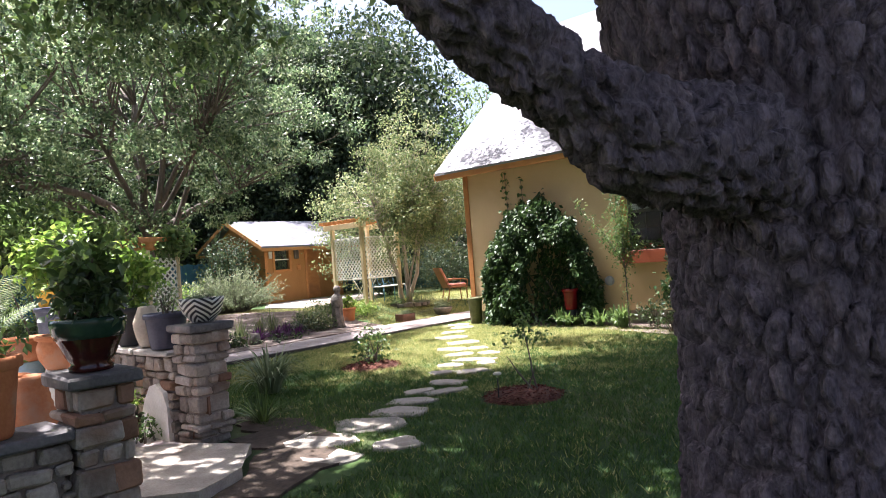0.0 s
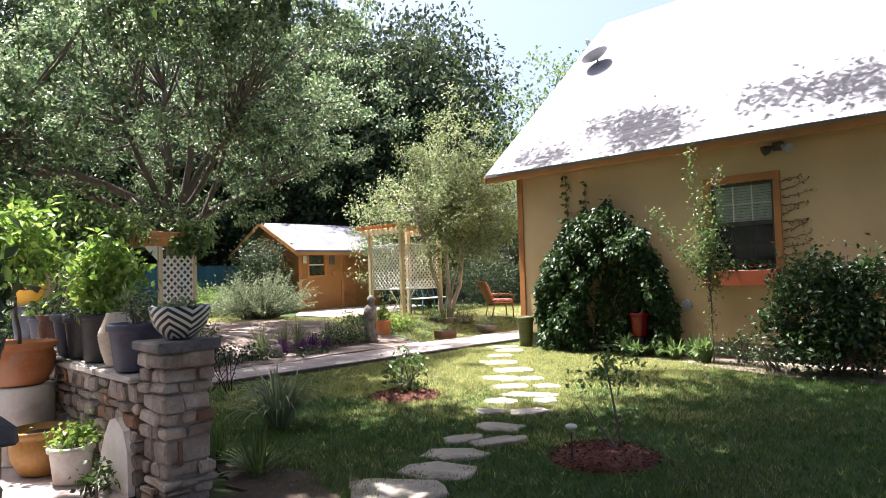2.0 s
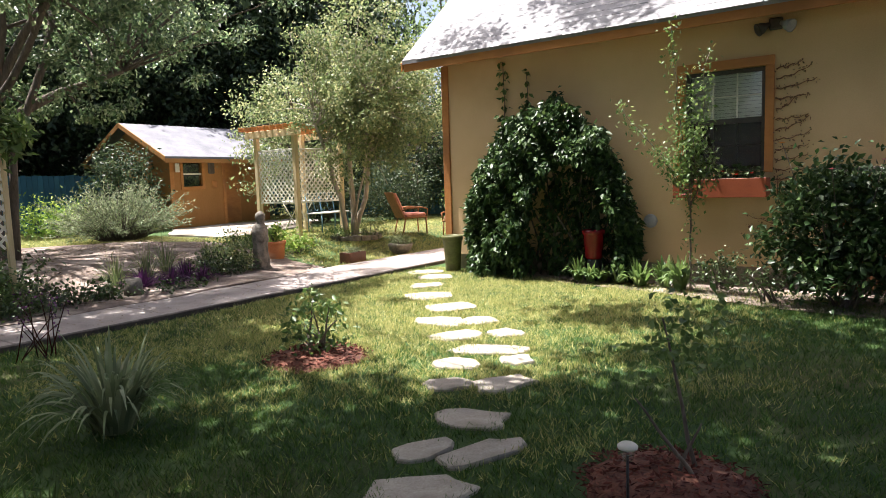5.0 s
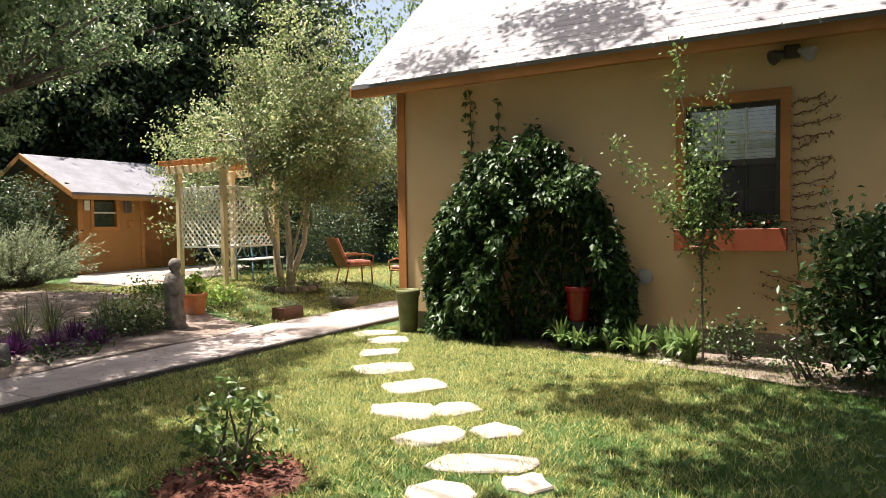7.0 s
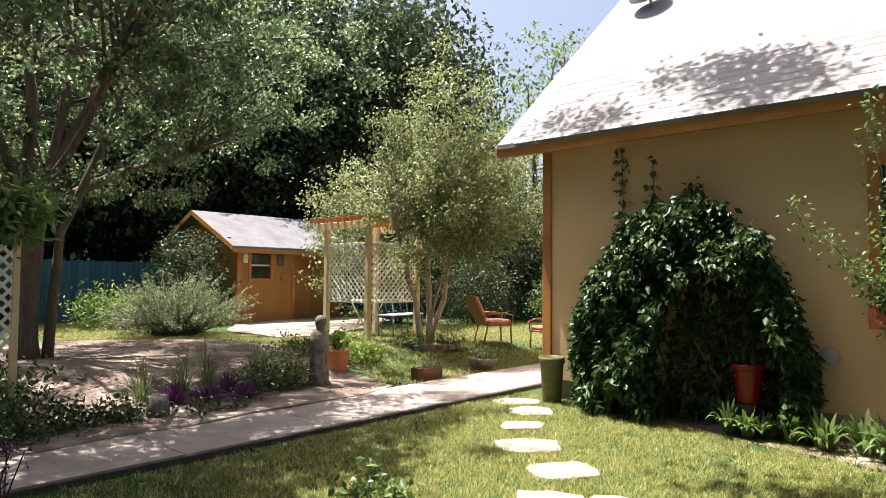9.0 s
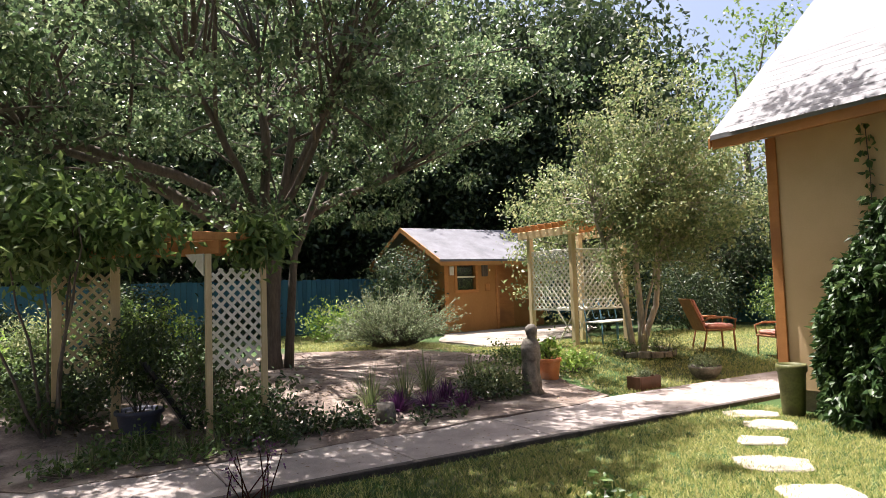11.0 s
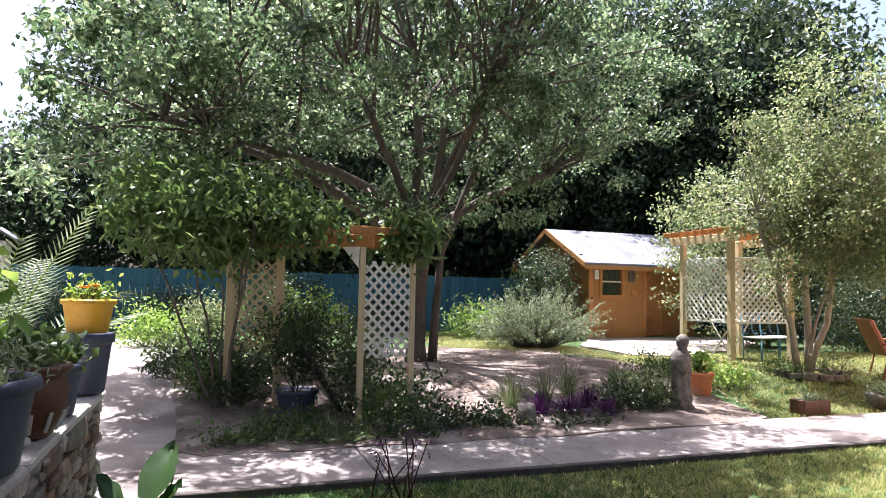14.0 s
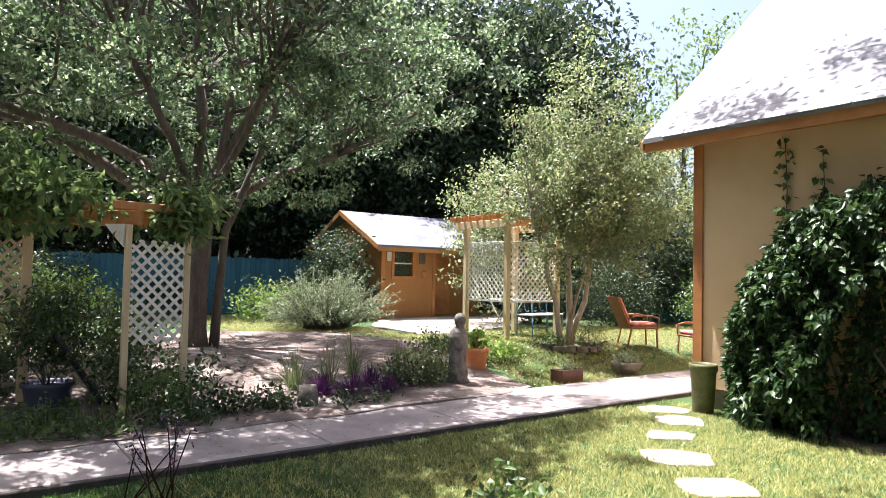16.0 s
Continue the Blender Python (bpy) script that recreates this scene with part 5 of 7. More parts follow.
# ---- pots ----
def pot_body(r, h, kind):
    if kind == "rolled":
        prof = [(r * 0.70, 0), (r * 0.74, h * 0.05), (r * 0.90, h * 0.82), (r * 0.92, h * 0.84), (r, h * 0.86), (r * 1.01, h * 0.95), (r * 0.98, h), (r * 0.90, h), (r * 0.86, h * 0.9), (r * 0.84, h * 0.86)]
    elif kind == "belly":
        prof = [(r * 0.62, 0), (r * 0.70, h * 0.05), (r * 0.92, h * 0.35), (r * 0.98, h * 0.62), (r * 0.90, h * 0.80), (r * 0.88, h * 0.84), (r * 1.02, h * 0.90), (r * 1.03, h * 0.97), (r, h), (r * 0.90, h), (r * 0.86, h * 0.88)]
    elif kind == "bowl":
        prof = [(r * 0.45, 0), (r * 0.52, h * 0.04), (r * 0.84, h * 0.38), (r * 0.98, h * 0.80), (r * 1.0, h), (r * 0.93, h), (r * 0.9, h * 0.85)]
    elif kind == "footed":
        prof = [(r * 0.62, 0), (r * 0.64, h * 0.08), (r * 0.55, h * 0.14), (r * 0.72, h * 0.3), (r * 0.93, h * 0.62), (r * 0.97, h * 0.78), (r * 1.03, h * 0.86), (r * 1.06, h * 0.95), (r * 1.02, h), (r * 0.92, h), (r * 0.88, h * 0.88)]
    elif kind == "vase":
        prof = [(r * 0.62, 0)] + [(r * (0.62 + 0.40 * math.sin(min(1, t / 0.62) * math.pi / 2) - (0.45 * max(0, t - 0.62) / 0.38)) * (1.035 if i % 2 else 0.985), h * t) for i, t in enumerate(np.linspace(0.03, 0.97, 30))] + [(r * 0.58, h), (r * 0.46, h), (r * 0.44, h * 0.9)]
    else:
        prof = [(r * 0.98, 0), (r, h * 0.02), (r, h * 0.97), (r * 0.98, h), (r * 0.9, h), (r * 0.88, h * 0.93)]
    return prof


def pot(name, at, r, h, kind, mat, label, category="plant pot", soil=True, group=""):
    e = thing(name, label, category, at, group=group)
    prof = pot_body(r, h, kind)
    part("body", lathe(prof, 32), mat, e, smooth=True)
    if soil:
        part("soil", lathe([(prof[-1][0] * 1.02, prof[-1][1] - 0.012), (prof[-1][0] * 0.6, prof[-1][1] + 0.006), (0.0, prof[-1][1] + 0.012)], 24, 0.08, 3), M_soil, e, smooth=True)
    return e


def plant_in(e, z, radii, count, per, leaf, width, mat, seed, spread=0.06, lift=0.6, stem=0.008, stems=8, droop=0.15, name="plant"):
    """Foliage rising out of a pot."""
    rng = random.Random(seed)
    c, pts = clusters((0, 0, z + radii[2] * (1 + lift) * 0.8), radii, count, per, spread, seed, 0.3, 0.9, 0.2)
    pts = pts[pts[:, 2] > z + 0.005]
    ob = tagged(leaves(name, pts, leaf, width, seed, mat, e, droop=droop), kind="stuff")
    tube_stuff("stemwork", [bend((rng.uniform(-0.04, 0.04), rng.uniform(-0.04, 0.04), z - 0.02), rng.choice(c.tolist()), stem, 0.003, 0.05, 4, rng) for _ in range(stems)], M_twig, e, seg=5)
    return ob


def zebra_material():
    m, n, l = nodes_of("zebra_chevron_glaze")
    p = n["Principled BSDF"]
    tc = n.new("ShaderNodeTexCoord")
    sep = n.new("ShaderNodeSeparateXYZ")
    l.new(tc.outputs["Object"], sep.inputs[0])
    ang = n.new("ShaderNodeMath")
    ang.operation = 'ARCTAN2'
    l.new(sep.outputs["Y"], ang.inputs[0])
    l.new(sep.outputs["X"], ang.inputs[1])
    pp = n.new("ShaderNodeMath")
    pp.operation = 'PINGPONG'
    pp.inputs[1].default_value = 0.8
    l.new(ang.outputs[0], pp.inputs[0])
    k = n.new("ShaderNodeMath")
    k.operation = 'MULTIPLY_ADD'
    k.inputs[1].default_value = -0.11
    l.new(pp.outputs[0], k.inputs[0])
    l.new(sep.outputs["Z"], k.inputs[2])
    f = n.new("ShaderNodeMath")
    f.operation = 'MULTIPLY'
    f.inputs[1].default_value = 23.0
    l.new(k.outputs[0], f.inputs[0])
    fr = n.new("ShaderNodeMath")
    fr.operation = 'FRACT'
    l.new(f.outputs[0], fr.inputs[0])
    r = ramp(n, [(0.46, (0.02, 0.02, 0.02)), (0.54, (0.66, 0.66, 0.58))])
    l.new(fr.outputs[0], r.inputs[0])
    l.new(r.outputs[0], p.inputs["Base Color"])
    p.inputs["Roughness"].default_value = 0.35
    return m


M_zebra = zebra_material()
LZ = 0.78    # top of the wall's ledge

z = pot("zebra_bowl", (-5.09, 2.77, 1.005), 0.185, 0.2, "bowl", M_zebra, "glazed bowl with black and white zebra chevrons on the pillar", "bowl")
plant_in(z, 0.17, (0.09, 0.09, 0.03), 14, 8, 0.05, 0.02, M_leaf_sage, 401, 0.03)
p = pot("plant_pot", (-5.56, 2.68, LZ), 0.19, 0.31, "rolled", M_plum, "dull blue plastic plant pot on the wall ledge", group="pots on the wall")
plant_in(p, 0.28, (0.12, 0.12, 0.12), 20, 8, 0.06, 0.012, M_leaf_sage, 402, 0.05)
pot("ribbed_vase", (-5.93, 2.68, LZ), 0.12, 0.37, "vase", surface("cream_earthenware", (0.50, 0.42, 0.32), (0.62, 0.54, 0.43), 5, 0.8, 0.2), "cream ribbed earthenware vase on the wall ledge", "vase", soil=False)
p = pot("plant_pot", (-6.3, 2.71, LZ), 0.18, 0.36, "rolled", M_black, "tall black plastic pot with bright green basil", group="pots on the wall")
plant_in(p, 0.33, (0.27, 0.24, 0.25), 90, 15, 0.075, 0.045, M_leaf_lime, 403, 0.055)
p = pot("plant_pot", (-6.72, 2.72, LZ), 0.17, 0.33, "rolled", M_black, "black plastic pot with wispy grey foliage on the wall", group="pots on the wall")
plant_in(p, 0.3, (0.14, 0.14, 0.07), 36, 9, 0.06, 0.012, M_leaf_sage, 404, 0.05)
p = pot("plant_pot", (-7.03, 2.77, LZ), 0.225, 0.34, "rolled", M_plum, "broad blue plastic pot with grey-green seedlings on the wall", group="pots on the wall")
plant_in(p, 0.31, (0.2, 0.2, 0.07), 60, 10, 0.05, 0.014, M_leaf_sage, 405, 0.06)
p = pot("plant_pot", (-7.64, 2.79, LZ), 0.195, 0.32, "belly", M_brown_glaze, "brown glazed pot with pale sunburst pattern on the wall", group="pots on the wall")
plant_in(p, 0.29, (0.16, 0.16, 0.06), 30, 10, 0.07, 0.04, M_leaf_shrub, 406, 0.05)
for k in range(14):
    a = 2 * math.pi * k / 14
    m = Matrix.Translation((0.172 * math.cos(a), 0.172 * math.sin(a), 0.075)) @ Matrix.Rotation(a, 4, 'Z') @ Matrix.Rotation(radians(20), 4, 'Y')
    part("sunburst_ray", box(-0.004, -0.009, -0.045, 0.006, 0.009, 0.05, 0.003, m), M_ledge, p)
p = pot("plant_pot", (-8.15, 2.80, LZ), 0.16, 0.27, "rolled", M_plum, "blue plastic pot with round-leaved seedling on the wall", group="pots on the wall")
plant_in(p, 0.25, (0.13, 0.13, 0.06), 26, 8, 0.07, 0.055, M_leaf_shrub, 407, 0.04)
pot("plant_pot", (-8.92, 2.83, LZ), 0.17, 0.37, "rolled", M_plum, "tall blue pot at the wall's end carrying another pot", group="pots on the wall")
p = pot("flower_pot", (-8.92, 2.84, LZ + 0.375), 0.16, 0.21, "rolled", M_yellow, "bright yellow flower pot with orange marigolds")
plant_in(p, 0.19, (0.12, 0.12, 0.05), 30, 9, 0.045, 0.02, M_leaf_lime, 408, 0.04)


def bloom(e, x, y, z, r, mat, seed, name="flower"):
    V, F = [], []
    rng = random.Random(seed)
    for ring, (rr, lift) in enumerate(((r, 0.15), (r * 0.65, 0.4), (r * 0.35, 0.7))):
        for k in range(8):
            a = 2 * math.pi * k / 8 + ring * 0.4 + rng.uniform(-0.1, 0.1)
            b = len(V)
            d = Vector((math.cos(a), math.sin(a), 0))
            s = Vector((-d.y, d.x, 0)) * rr * 0.4
            V += [(x, y, z), tuple(Vector((x, y, z + rr * lift)) + d * rr * 0.6 + s), tuple(Vector((x, y, z + rr * lift * 1.3)) + d * rr), tuple(Vector((x, y, z + rr * lift)) + d * rr * 0.6 - s)]
            F.append((b, b + 1, b + 2, b + 3))
    return raw(name, V, F, mat, e)


for k, (dx, dy, dz) in enumerate(((0.02, 0.03, 0.29), (0.08, -0.02, 0.28), (-0.05, 0.04, 0.27))):
    bloom(p, dx, dy, dz, 0.05, M_petal_orange, k)
for k, (x, y) in enumerate(((-7.42, 2.84), (-7.36, 2.74), (-7.45, 2.70))):
    bm = bmesh.new()
    bmesh.ops.create_icosphere(bm, subdivisions=2, radius=1)
    for v in bm.verts:
        v.co = Vector((v.co.x * 0.07, v.co.y * 0.05, v.co.z * 0.022)) * (1 + 0.15 * noise.noise(v.co * 2 + Vector((k, 0, 0))))
    ob = part("river_stone", bm, M_ledge, smooth=True)
    ob.location = (x, y, LZ + 0.022)
    tagged(ob, "flat pale river stone lying on the wall ledge", "stone", "stones on the ledge")


def palm(at, h, seed, label, n=9):
    e = thing("palm", label, "palm", at)
    rng = random.Random(seed)
    for k in range(n):
        a = 2 * math.pi * k / n + rng.uniform(-0.3, 0.3)
        L = h * rng.uniform(0.75, 1.1)
        lean = rng.uniform(0.35, 0.9)
        pts = []
        for j in range(13):
            t = j / 12
            rad = L * (lean * t * 0.8)
            zz = L * (t * (1.15 - 0.35 * lean) - 0.45 * lean * t * t)
            pts.append(Vector((math.cos(a) * rad, math.sin(a) * rad, zz)))
        fr = tube_part("frond", [[(tuple(q), 0.008 * (1 - i / 13) + 0.002) for i, q in enumerate(pts)]], M_leaf_lime, e, seg=5)
        V, F = [], []
        for i in range(3, 13):
            d = (pts[i] - pts[i - 1]).normalized()
            s = d.cross(Vector((0, 0, 1))).normalized()
            for sub in (0, 0.33, 0.66):
                q = pts[i - 1].lerp(pts[i], sub)
                for sg in (1, -1):
                    ll = 0.26 * math.sin(math.pi * min(1, (i + sub) / 14)) + 0.05
                    tip = q + (s * sg * 0.85 + d * 0.6 + Vector((0, 0, -0.12))) * ll
                    b = len(V)
                    V += [tuple(q - d * 0.008), tuple(q + d * 0.008), tuple(q.lerp(tip, 0.5) + d * 0.010), tuple(tip), tuple(q.lerp(tip, 0.5) - d * 0.006)]
                    F.append((b, b + 1, b + 2, b + 3, b + 4))
        tagged(raw("leaflet", V, F, M_leaf_sage, fr), kind="stuff")
    return e


pot("plant_pot", (-9.6, 1.95, 0.03), 0.24, 0.36, "rolled", M_terra, "terracotta pot holding a feathery palm on the patio")
palm((-9.6, 1.95, 0.36), 2.1, 17, "feathery arching palm in a patio pot", 14)
pot("plant_pot", (-6.2, 0.9, 0.02), 0.22, 0.34, "rolled", M_terra, "terracotta pot holding a spreading palm on the patio")
palm((-6.2, 0.9, 0.34), 1.0, 18, "spreading pale palm in a terracotta pot")

# pots on the patio
pot("pedestal", (-7.75, 2.2, 0.02), 0.17, 0.62, "drum", M_sky_paint, "pale blue painted drum pedestal on the patio", "pedestal", soil=False)
pot("plant_pot", (-7.75, 2.2, 0.64), 0.26, 0.25, "belly", M_terra, "wide terracotta bowl on a pale blue drum")
pot("pedestal", (-6.9, 2.33, 0.02), 0.205, 0.58, "drum", M_white_paint, "stained white drum pedestal on the patio", "pedestal", soil=False)
p = pot("plant_pot", (-6.9, 2.3, 0.60), 0.25, 0.33, "belly", M_terra, "round terracotta pot with a young citrus tree")
rngc = random.Random(6)
tube_part("trunk", [bend((0, 0, 0.28), (-0.05, -0.05, 1.0), 0.016, 0.01, 0.04, 6, rngc)], M_twig, p, seg=6)
plant_in(p, 0.75, (0.34, 0.34, 0.36), 90, 14, 0.09, 0.045, M_leaf_lime, 411, 0.06, 0.0)
p = pot("plant_pot", (-6.42, 2.33, 0.02), 0.215, 0.32, "belly", surface("ochre_glaze", (0.36, 0.17, 0.04), (0.5, 0.27, 0.08), 6, 0.4, 0.1), "wide ochre glazed bowl on the patio floor")
p = pot("plant_pot", (-6.0, 2.4, 0.02), 0.15, 0.25, "rolled", M_white_paint, "chalky white bucket with small trailing plant on the patio")
plant_in(p, 0.23, (0.15, 0.15, 0.05), 40, 9, 0.04, 0.028, M_leaf_lime, 413, 0.05)
shrub((-5.55, 2.42, 0.02), (0.1, 0.09, 0.1), 18, 9, 0.05, 0.03, M_leaf_shrub, 414, "small leafy weed at the foot of the stone wall", "shrub", 0.04, 6)
pot("plant_pot", (-5.5, 1.6, 0.02), 0.10, 0.62, "drum", M_red, "slim red clay chimney pot on the patio", soil=False)
p = pot("plant_pot", (-3.67, 1.345, 0.922), 0.175, 0.28, "footed", M_oxblood, "oxblood and dark green glazed pot on the stone pillar")
part("glaze_band", lathe([(0.173, 0.178), (0.181, 0.212), (0.188, 0.241), (0.192, 0.266), (0.186, 0.284), (0.158, 0.286)], 32), M_green_glaze, p, "dark green glazed rim", smooth=True)
plant_in(p, 0.27, (0.17, 0.17, 0.10), 50, 14, 0.07, 0.04, M_leaf_oak, 415, 0.05)
plant_in(p, 0.45, (0.14, 0.14, 0.14), 26, 10, 0.09, 0.05, M_leaf_shrub, 416, 0.05, 0.0, name="sprig")
for k, (x, y, zz, r, h, kind, lab) in enumerate(((-3.72, 0.82, 0.662, 0.21, 0.40, "rolled", "large terracotta pot on the low slate-capped wall"), (-5.4, 1.35, 0.02, 0.2, 0.75, "belly", "tall terracotta urn on the patio"), (-5.05, 1.2, 0.02, 0.2, 0.8, "vase", "terracotta jar standing on the patio"), (-4.6, 1.3, 0.02, 0.16, 0.82, "vase", "small-necked terracotta jar on the patio"))):
    q = pot("terracotta_pot", (x, y, zz), r, h, kind, M_terra, lab, "plant pot", soil=kind != "vase", group="terracotta pots on the patio")
    if k == 0:
        plant_in(q, 0.36, (0.16, 0.16, 0.1), 40, 10, 0.06, 0.03, M_leaf_shrub, 417, 0.05)

# stepped flagstones at the patio entrance
sheet("threshold_slab", [(-4.9, 2.55), (-5.3, 2.1), (-4.95, 1.55), (-4.2, 1.5), (-3.75, 1.9), (-3.95, 2.35), (-4.45, 2.72)], 0.065, 0.12, M_flag, "broad rough flagstone step at the patio entrance", "step", 9, 0.05, 0.22)
bm = bmesh.new()
arch = [(-5.88, 0.02), (-5.33, 0.02), (-5.33, 0.3), (-5.4, 0.42), (-5.52, 0.49), (-5.64, 0.46), (-5.74, 0.34), (-5.82, 0.2)]
va = [bm.verts.new((x, 2.526, z)) for x, z in arch]
vb = [bm.verts.new((x, 2.57, z)) for x, z in arch]
bm.faces.new(va)
bm.faces.new(vb[::-1])
for k in range(len(arch)):
    j = (k + 1) % len(arch)
    bm.faces.new((va[k], vb[k], vb[j], va[j]))
part("plaster_patch", bm, M_plaster, bpy.data.objects["garden_wall"], "whitewashed plaster patch")

sheet("litter_patch", [(-4.86, 2.8), (-4.9, 3.05), (-5.6, 3.2), (-5.5, 3.5), (-4.7, 3.55), (-4.1, 3.3), (-3.6, 2.9), (-3.4, 2.3), (-3.7, 2.0), (-3.95, 2.4), (-4.4, 2.8)], 0.008, 0.08, M_soil, "dark leaf litter at the foot of the pillar", "planting bed", 14, 0.06, 0.15)
# ---- along the house ----
p = pot("metal_bucket", (-8.44, 10.58, 0.0), 0.155, 0.54, "rolled", M_green_pot, "drab green metal bucket at the house corner", "bucket")
e = pot("plant_pot", (-6.18, 10.58, 0.0), 0.15, 0.38, "rolled", M_red_glaze, "glossy red glazed pot before the vine")
e.location.z = 0.28
part("stand", lathe([(0.13, -0.28), (0.135, -0.25), (0.12, -0.24), (0.10, -0.02), (0.09, 0.0)], 24), M_black, e, "upturned black pot as a stand")


def window_box():
    e = thing("window_box", "brick-red wooden window box with pink and red geraniums", "window box", (-4.65, WY - 0.038, 1.06))
    bm = bmesh.new()
    for a in ((-0.52, -0.24, 0, 0.52, -0.215, 0.22), (-0.52, -0.025, 0, 0.52, 0.0, 0.22), (-0.52, -0.213, 0, -0.495, -0.027, 0.22), (0.495, -0.213, 0, 0.52, -0.027, 0.22), (-0.493, -0.213, 0, 0.493, -0.027, 0.025)):
        boxm(bm, *a, 0.003)
    part("box", bm, M_red, e)
    part("soil", box(-0.492, -0.212, 0.03, 0.492, -0.028, 0.19), M_soil, e)
    g = np.random.default_rng(8)
    pts = np.stack([g.uniform(-0.46, 0.46, 420), g.uniform(-0.22, -0.03, 420), g.uniform(0.18, 0.36, 420)], axis=1)
    leaves("foliage", pts, 0.06, 0.05, 9, M_leaf_vine, e)
    for k, (x, zz, m) in enumerate(((-0.28, 0.36, M_petal_pink), (-0.22, 0.30, M_petal_pink), (-0.30, 0.28, M_petal_pink), (0.05, 0.30, M_petal_red), (0.2, 0.26, M_petal_red), (-0.05, 0.25, M_petal_red), (0.36, 0.27, M_petal_red), (-0.42, 0.26, M_petal_red))):
        bloom(e, x, -0.2, zz, 0.042, m, k)


window_box()


def climbing_rose():
    e = thing("climbing_rose", "tall thin climbing rose with sparse light leaves", "climbing plant", (-4.83, 10.05, 0))
    rng = random.Random(4)
    g = np.random.default_rng(4)
    tips = ((-0.22, 0.05, 3.0), (0.22, 0.0, 2.65), (-0.05, 0.1, 2.3), (-0.8, 0.1, 2.15), (0.1, -0.1, 1.8), (-0.35, 0.0, 1.6), (0.25, 0.1, 1.5))
    paths, P = [], []
    for x, y, zz in tips:
        p = bend((0.02 + rng.uniform(-0.02, 0.02), 0.02, 1.0), (x, y, zz), 0.009, 0.003, 0.05, 9, rng)
        paths.append(p)
        for q, _ in p[2:]:
            for _ in range(22):
                P.append(np.array(q) + g.normal(size=3) * np.array((0.05, 0.05, 0.07)))
    paths.append(bend((0.03, 0, -0.02), (0.02, 0.02, 1.02), 0.014, 0.010, 0.02, 8, rng))
    for q, _ in paths[-1][2:]:
        for _ in range(14):
            P.append(np.array(q) + g.normal(size=3) * np.array((0.045, 0.045, 0.06)))
    for _ in range(620):
        P.append(np.array((0.0, 0.0, 1.65)) + g.normal(size=3) * np.array((0.12, 0.08, 0.28)))
    tube_stuff("stemwork", paths, M_twig, e, seg=5)
    leaves("foliage", np.array(P), 0.055, 0.03, 10, M_leaf_light, e)
    for k in range(3):
        bloom(e, -0.02 + 0.03 * k, -0.08, 1.12 + 0.05 * (k % 2), 0.035, M_petal_pink, 30 + k)


climbing_rose()


def wall_twigs():
    """Clinging runner beside the window with short side twigs."""
    e = thing("creeper", "bare creeper runner with short side twigs on the stucco", "climbing plant", (-4.0, WY, 0.3))
    rng = random.Random(8)
    paths = [bend((0, -0.012, 0.0), (-0.06, -0.012, 1.0), 0.006, 0.004, 0.02, 8, rng)]
    for k in range(12):
        zz = 0.95 + k * 0.115
        L, up = rng.uniform(0.2, 0.42), rng.uniform(0.0, 0.14)
        paths.append([((-0.09 + L * t, -0.014, zz + up * t * t + 0.012 * math.sin(t * 16 + k)), 0.0075 - 0.004 * t) for t in np.linspace(0, 1, 9)])
        if k < 3:
            paths.append([((-0.02 - 0.34 * t, -0.014, zz - 0.75 + 0.1 * t + 0.012 * math.sin(t * 14)), 0.006 - 0.003 * t) for t in np.linspace(0, 1, 8)])
    tube_stuff("stemwork", paths, surface("rusty_twig", (0.14, 0.06, 0.03), (0.24, 0.11, 0.06), 10, 0.9, 0.2), e, seg=5)
    P = np.array([np.array(q) + (0, -0.01, 0) for p in paths for q, _ in p for _ in range(3)]) + np.random.default_rng(3).normal(size=(sum(len(p) for p in paths) * 3, 3)) * np.array((0.035, 0.006, 0.012))
    leaves("foliage", P, 0.035, 0.02, 12, leafy("russet_leaf", (0.12, 0.05, 0.025), (0.17, 0.09, 0.04), (0.13, 0.12, 0.04), 0.2), e)


wall_twigs()


def flood_light():
    e = thing("flood_light", "twin-headed floodlight under the eave", "wall lamp", (-4.10, WY - 0.002, 3.0))
    e.scale = (1.2, 1.2, 1.2)
    part("base", box(-0.06, -0.045, -0.05, 0.06, 0.0, 0.06, 0.012), M_sash, e)
    for sg in (-1, 1):
        m = Matrix.Translation((sg * 0.05, -0.06, 0.0)) @ Matrix.Rotation(radians(60 * sg), 4, 'Z') @ Matrix.Rotation(radians(115), 4, 'X')
        bm = lathe([(0.02, 0), (0.028, 0.03), (0.05, 0.07), (0.062, 0.12), (0.05, 0.118), (0.0, 0.10)], 18)
        bmesh.ops.transform(bm, matrix=m, verts=bm.verts[:])
        part("head", bm, M_dish if sg > 0 else M_sash, e, smooth=True)


flood_light()
bm = lathe([(0.0, 0.05), (0.06, 0.05), (0.085, 0.03), (0.09, 0.0)], 20)
bmesh.ops.transform(bm, matrix=Matrix.Rotation(radians(90), 4, 'X'), verts=bm.verts[:])
ob = part("utility_cover", bm, M_dish, smooth=True)
ob.location = (-5.53, WY - 0.004, 0.76)
tagged(ob, "round grey utility cover on the tan stucco", "cover")


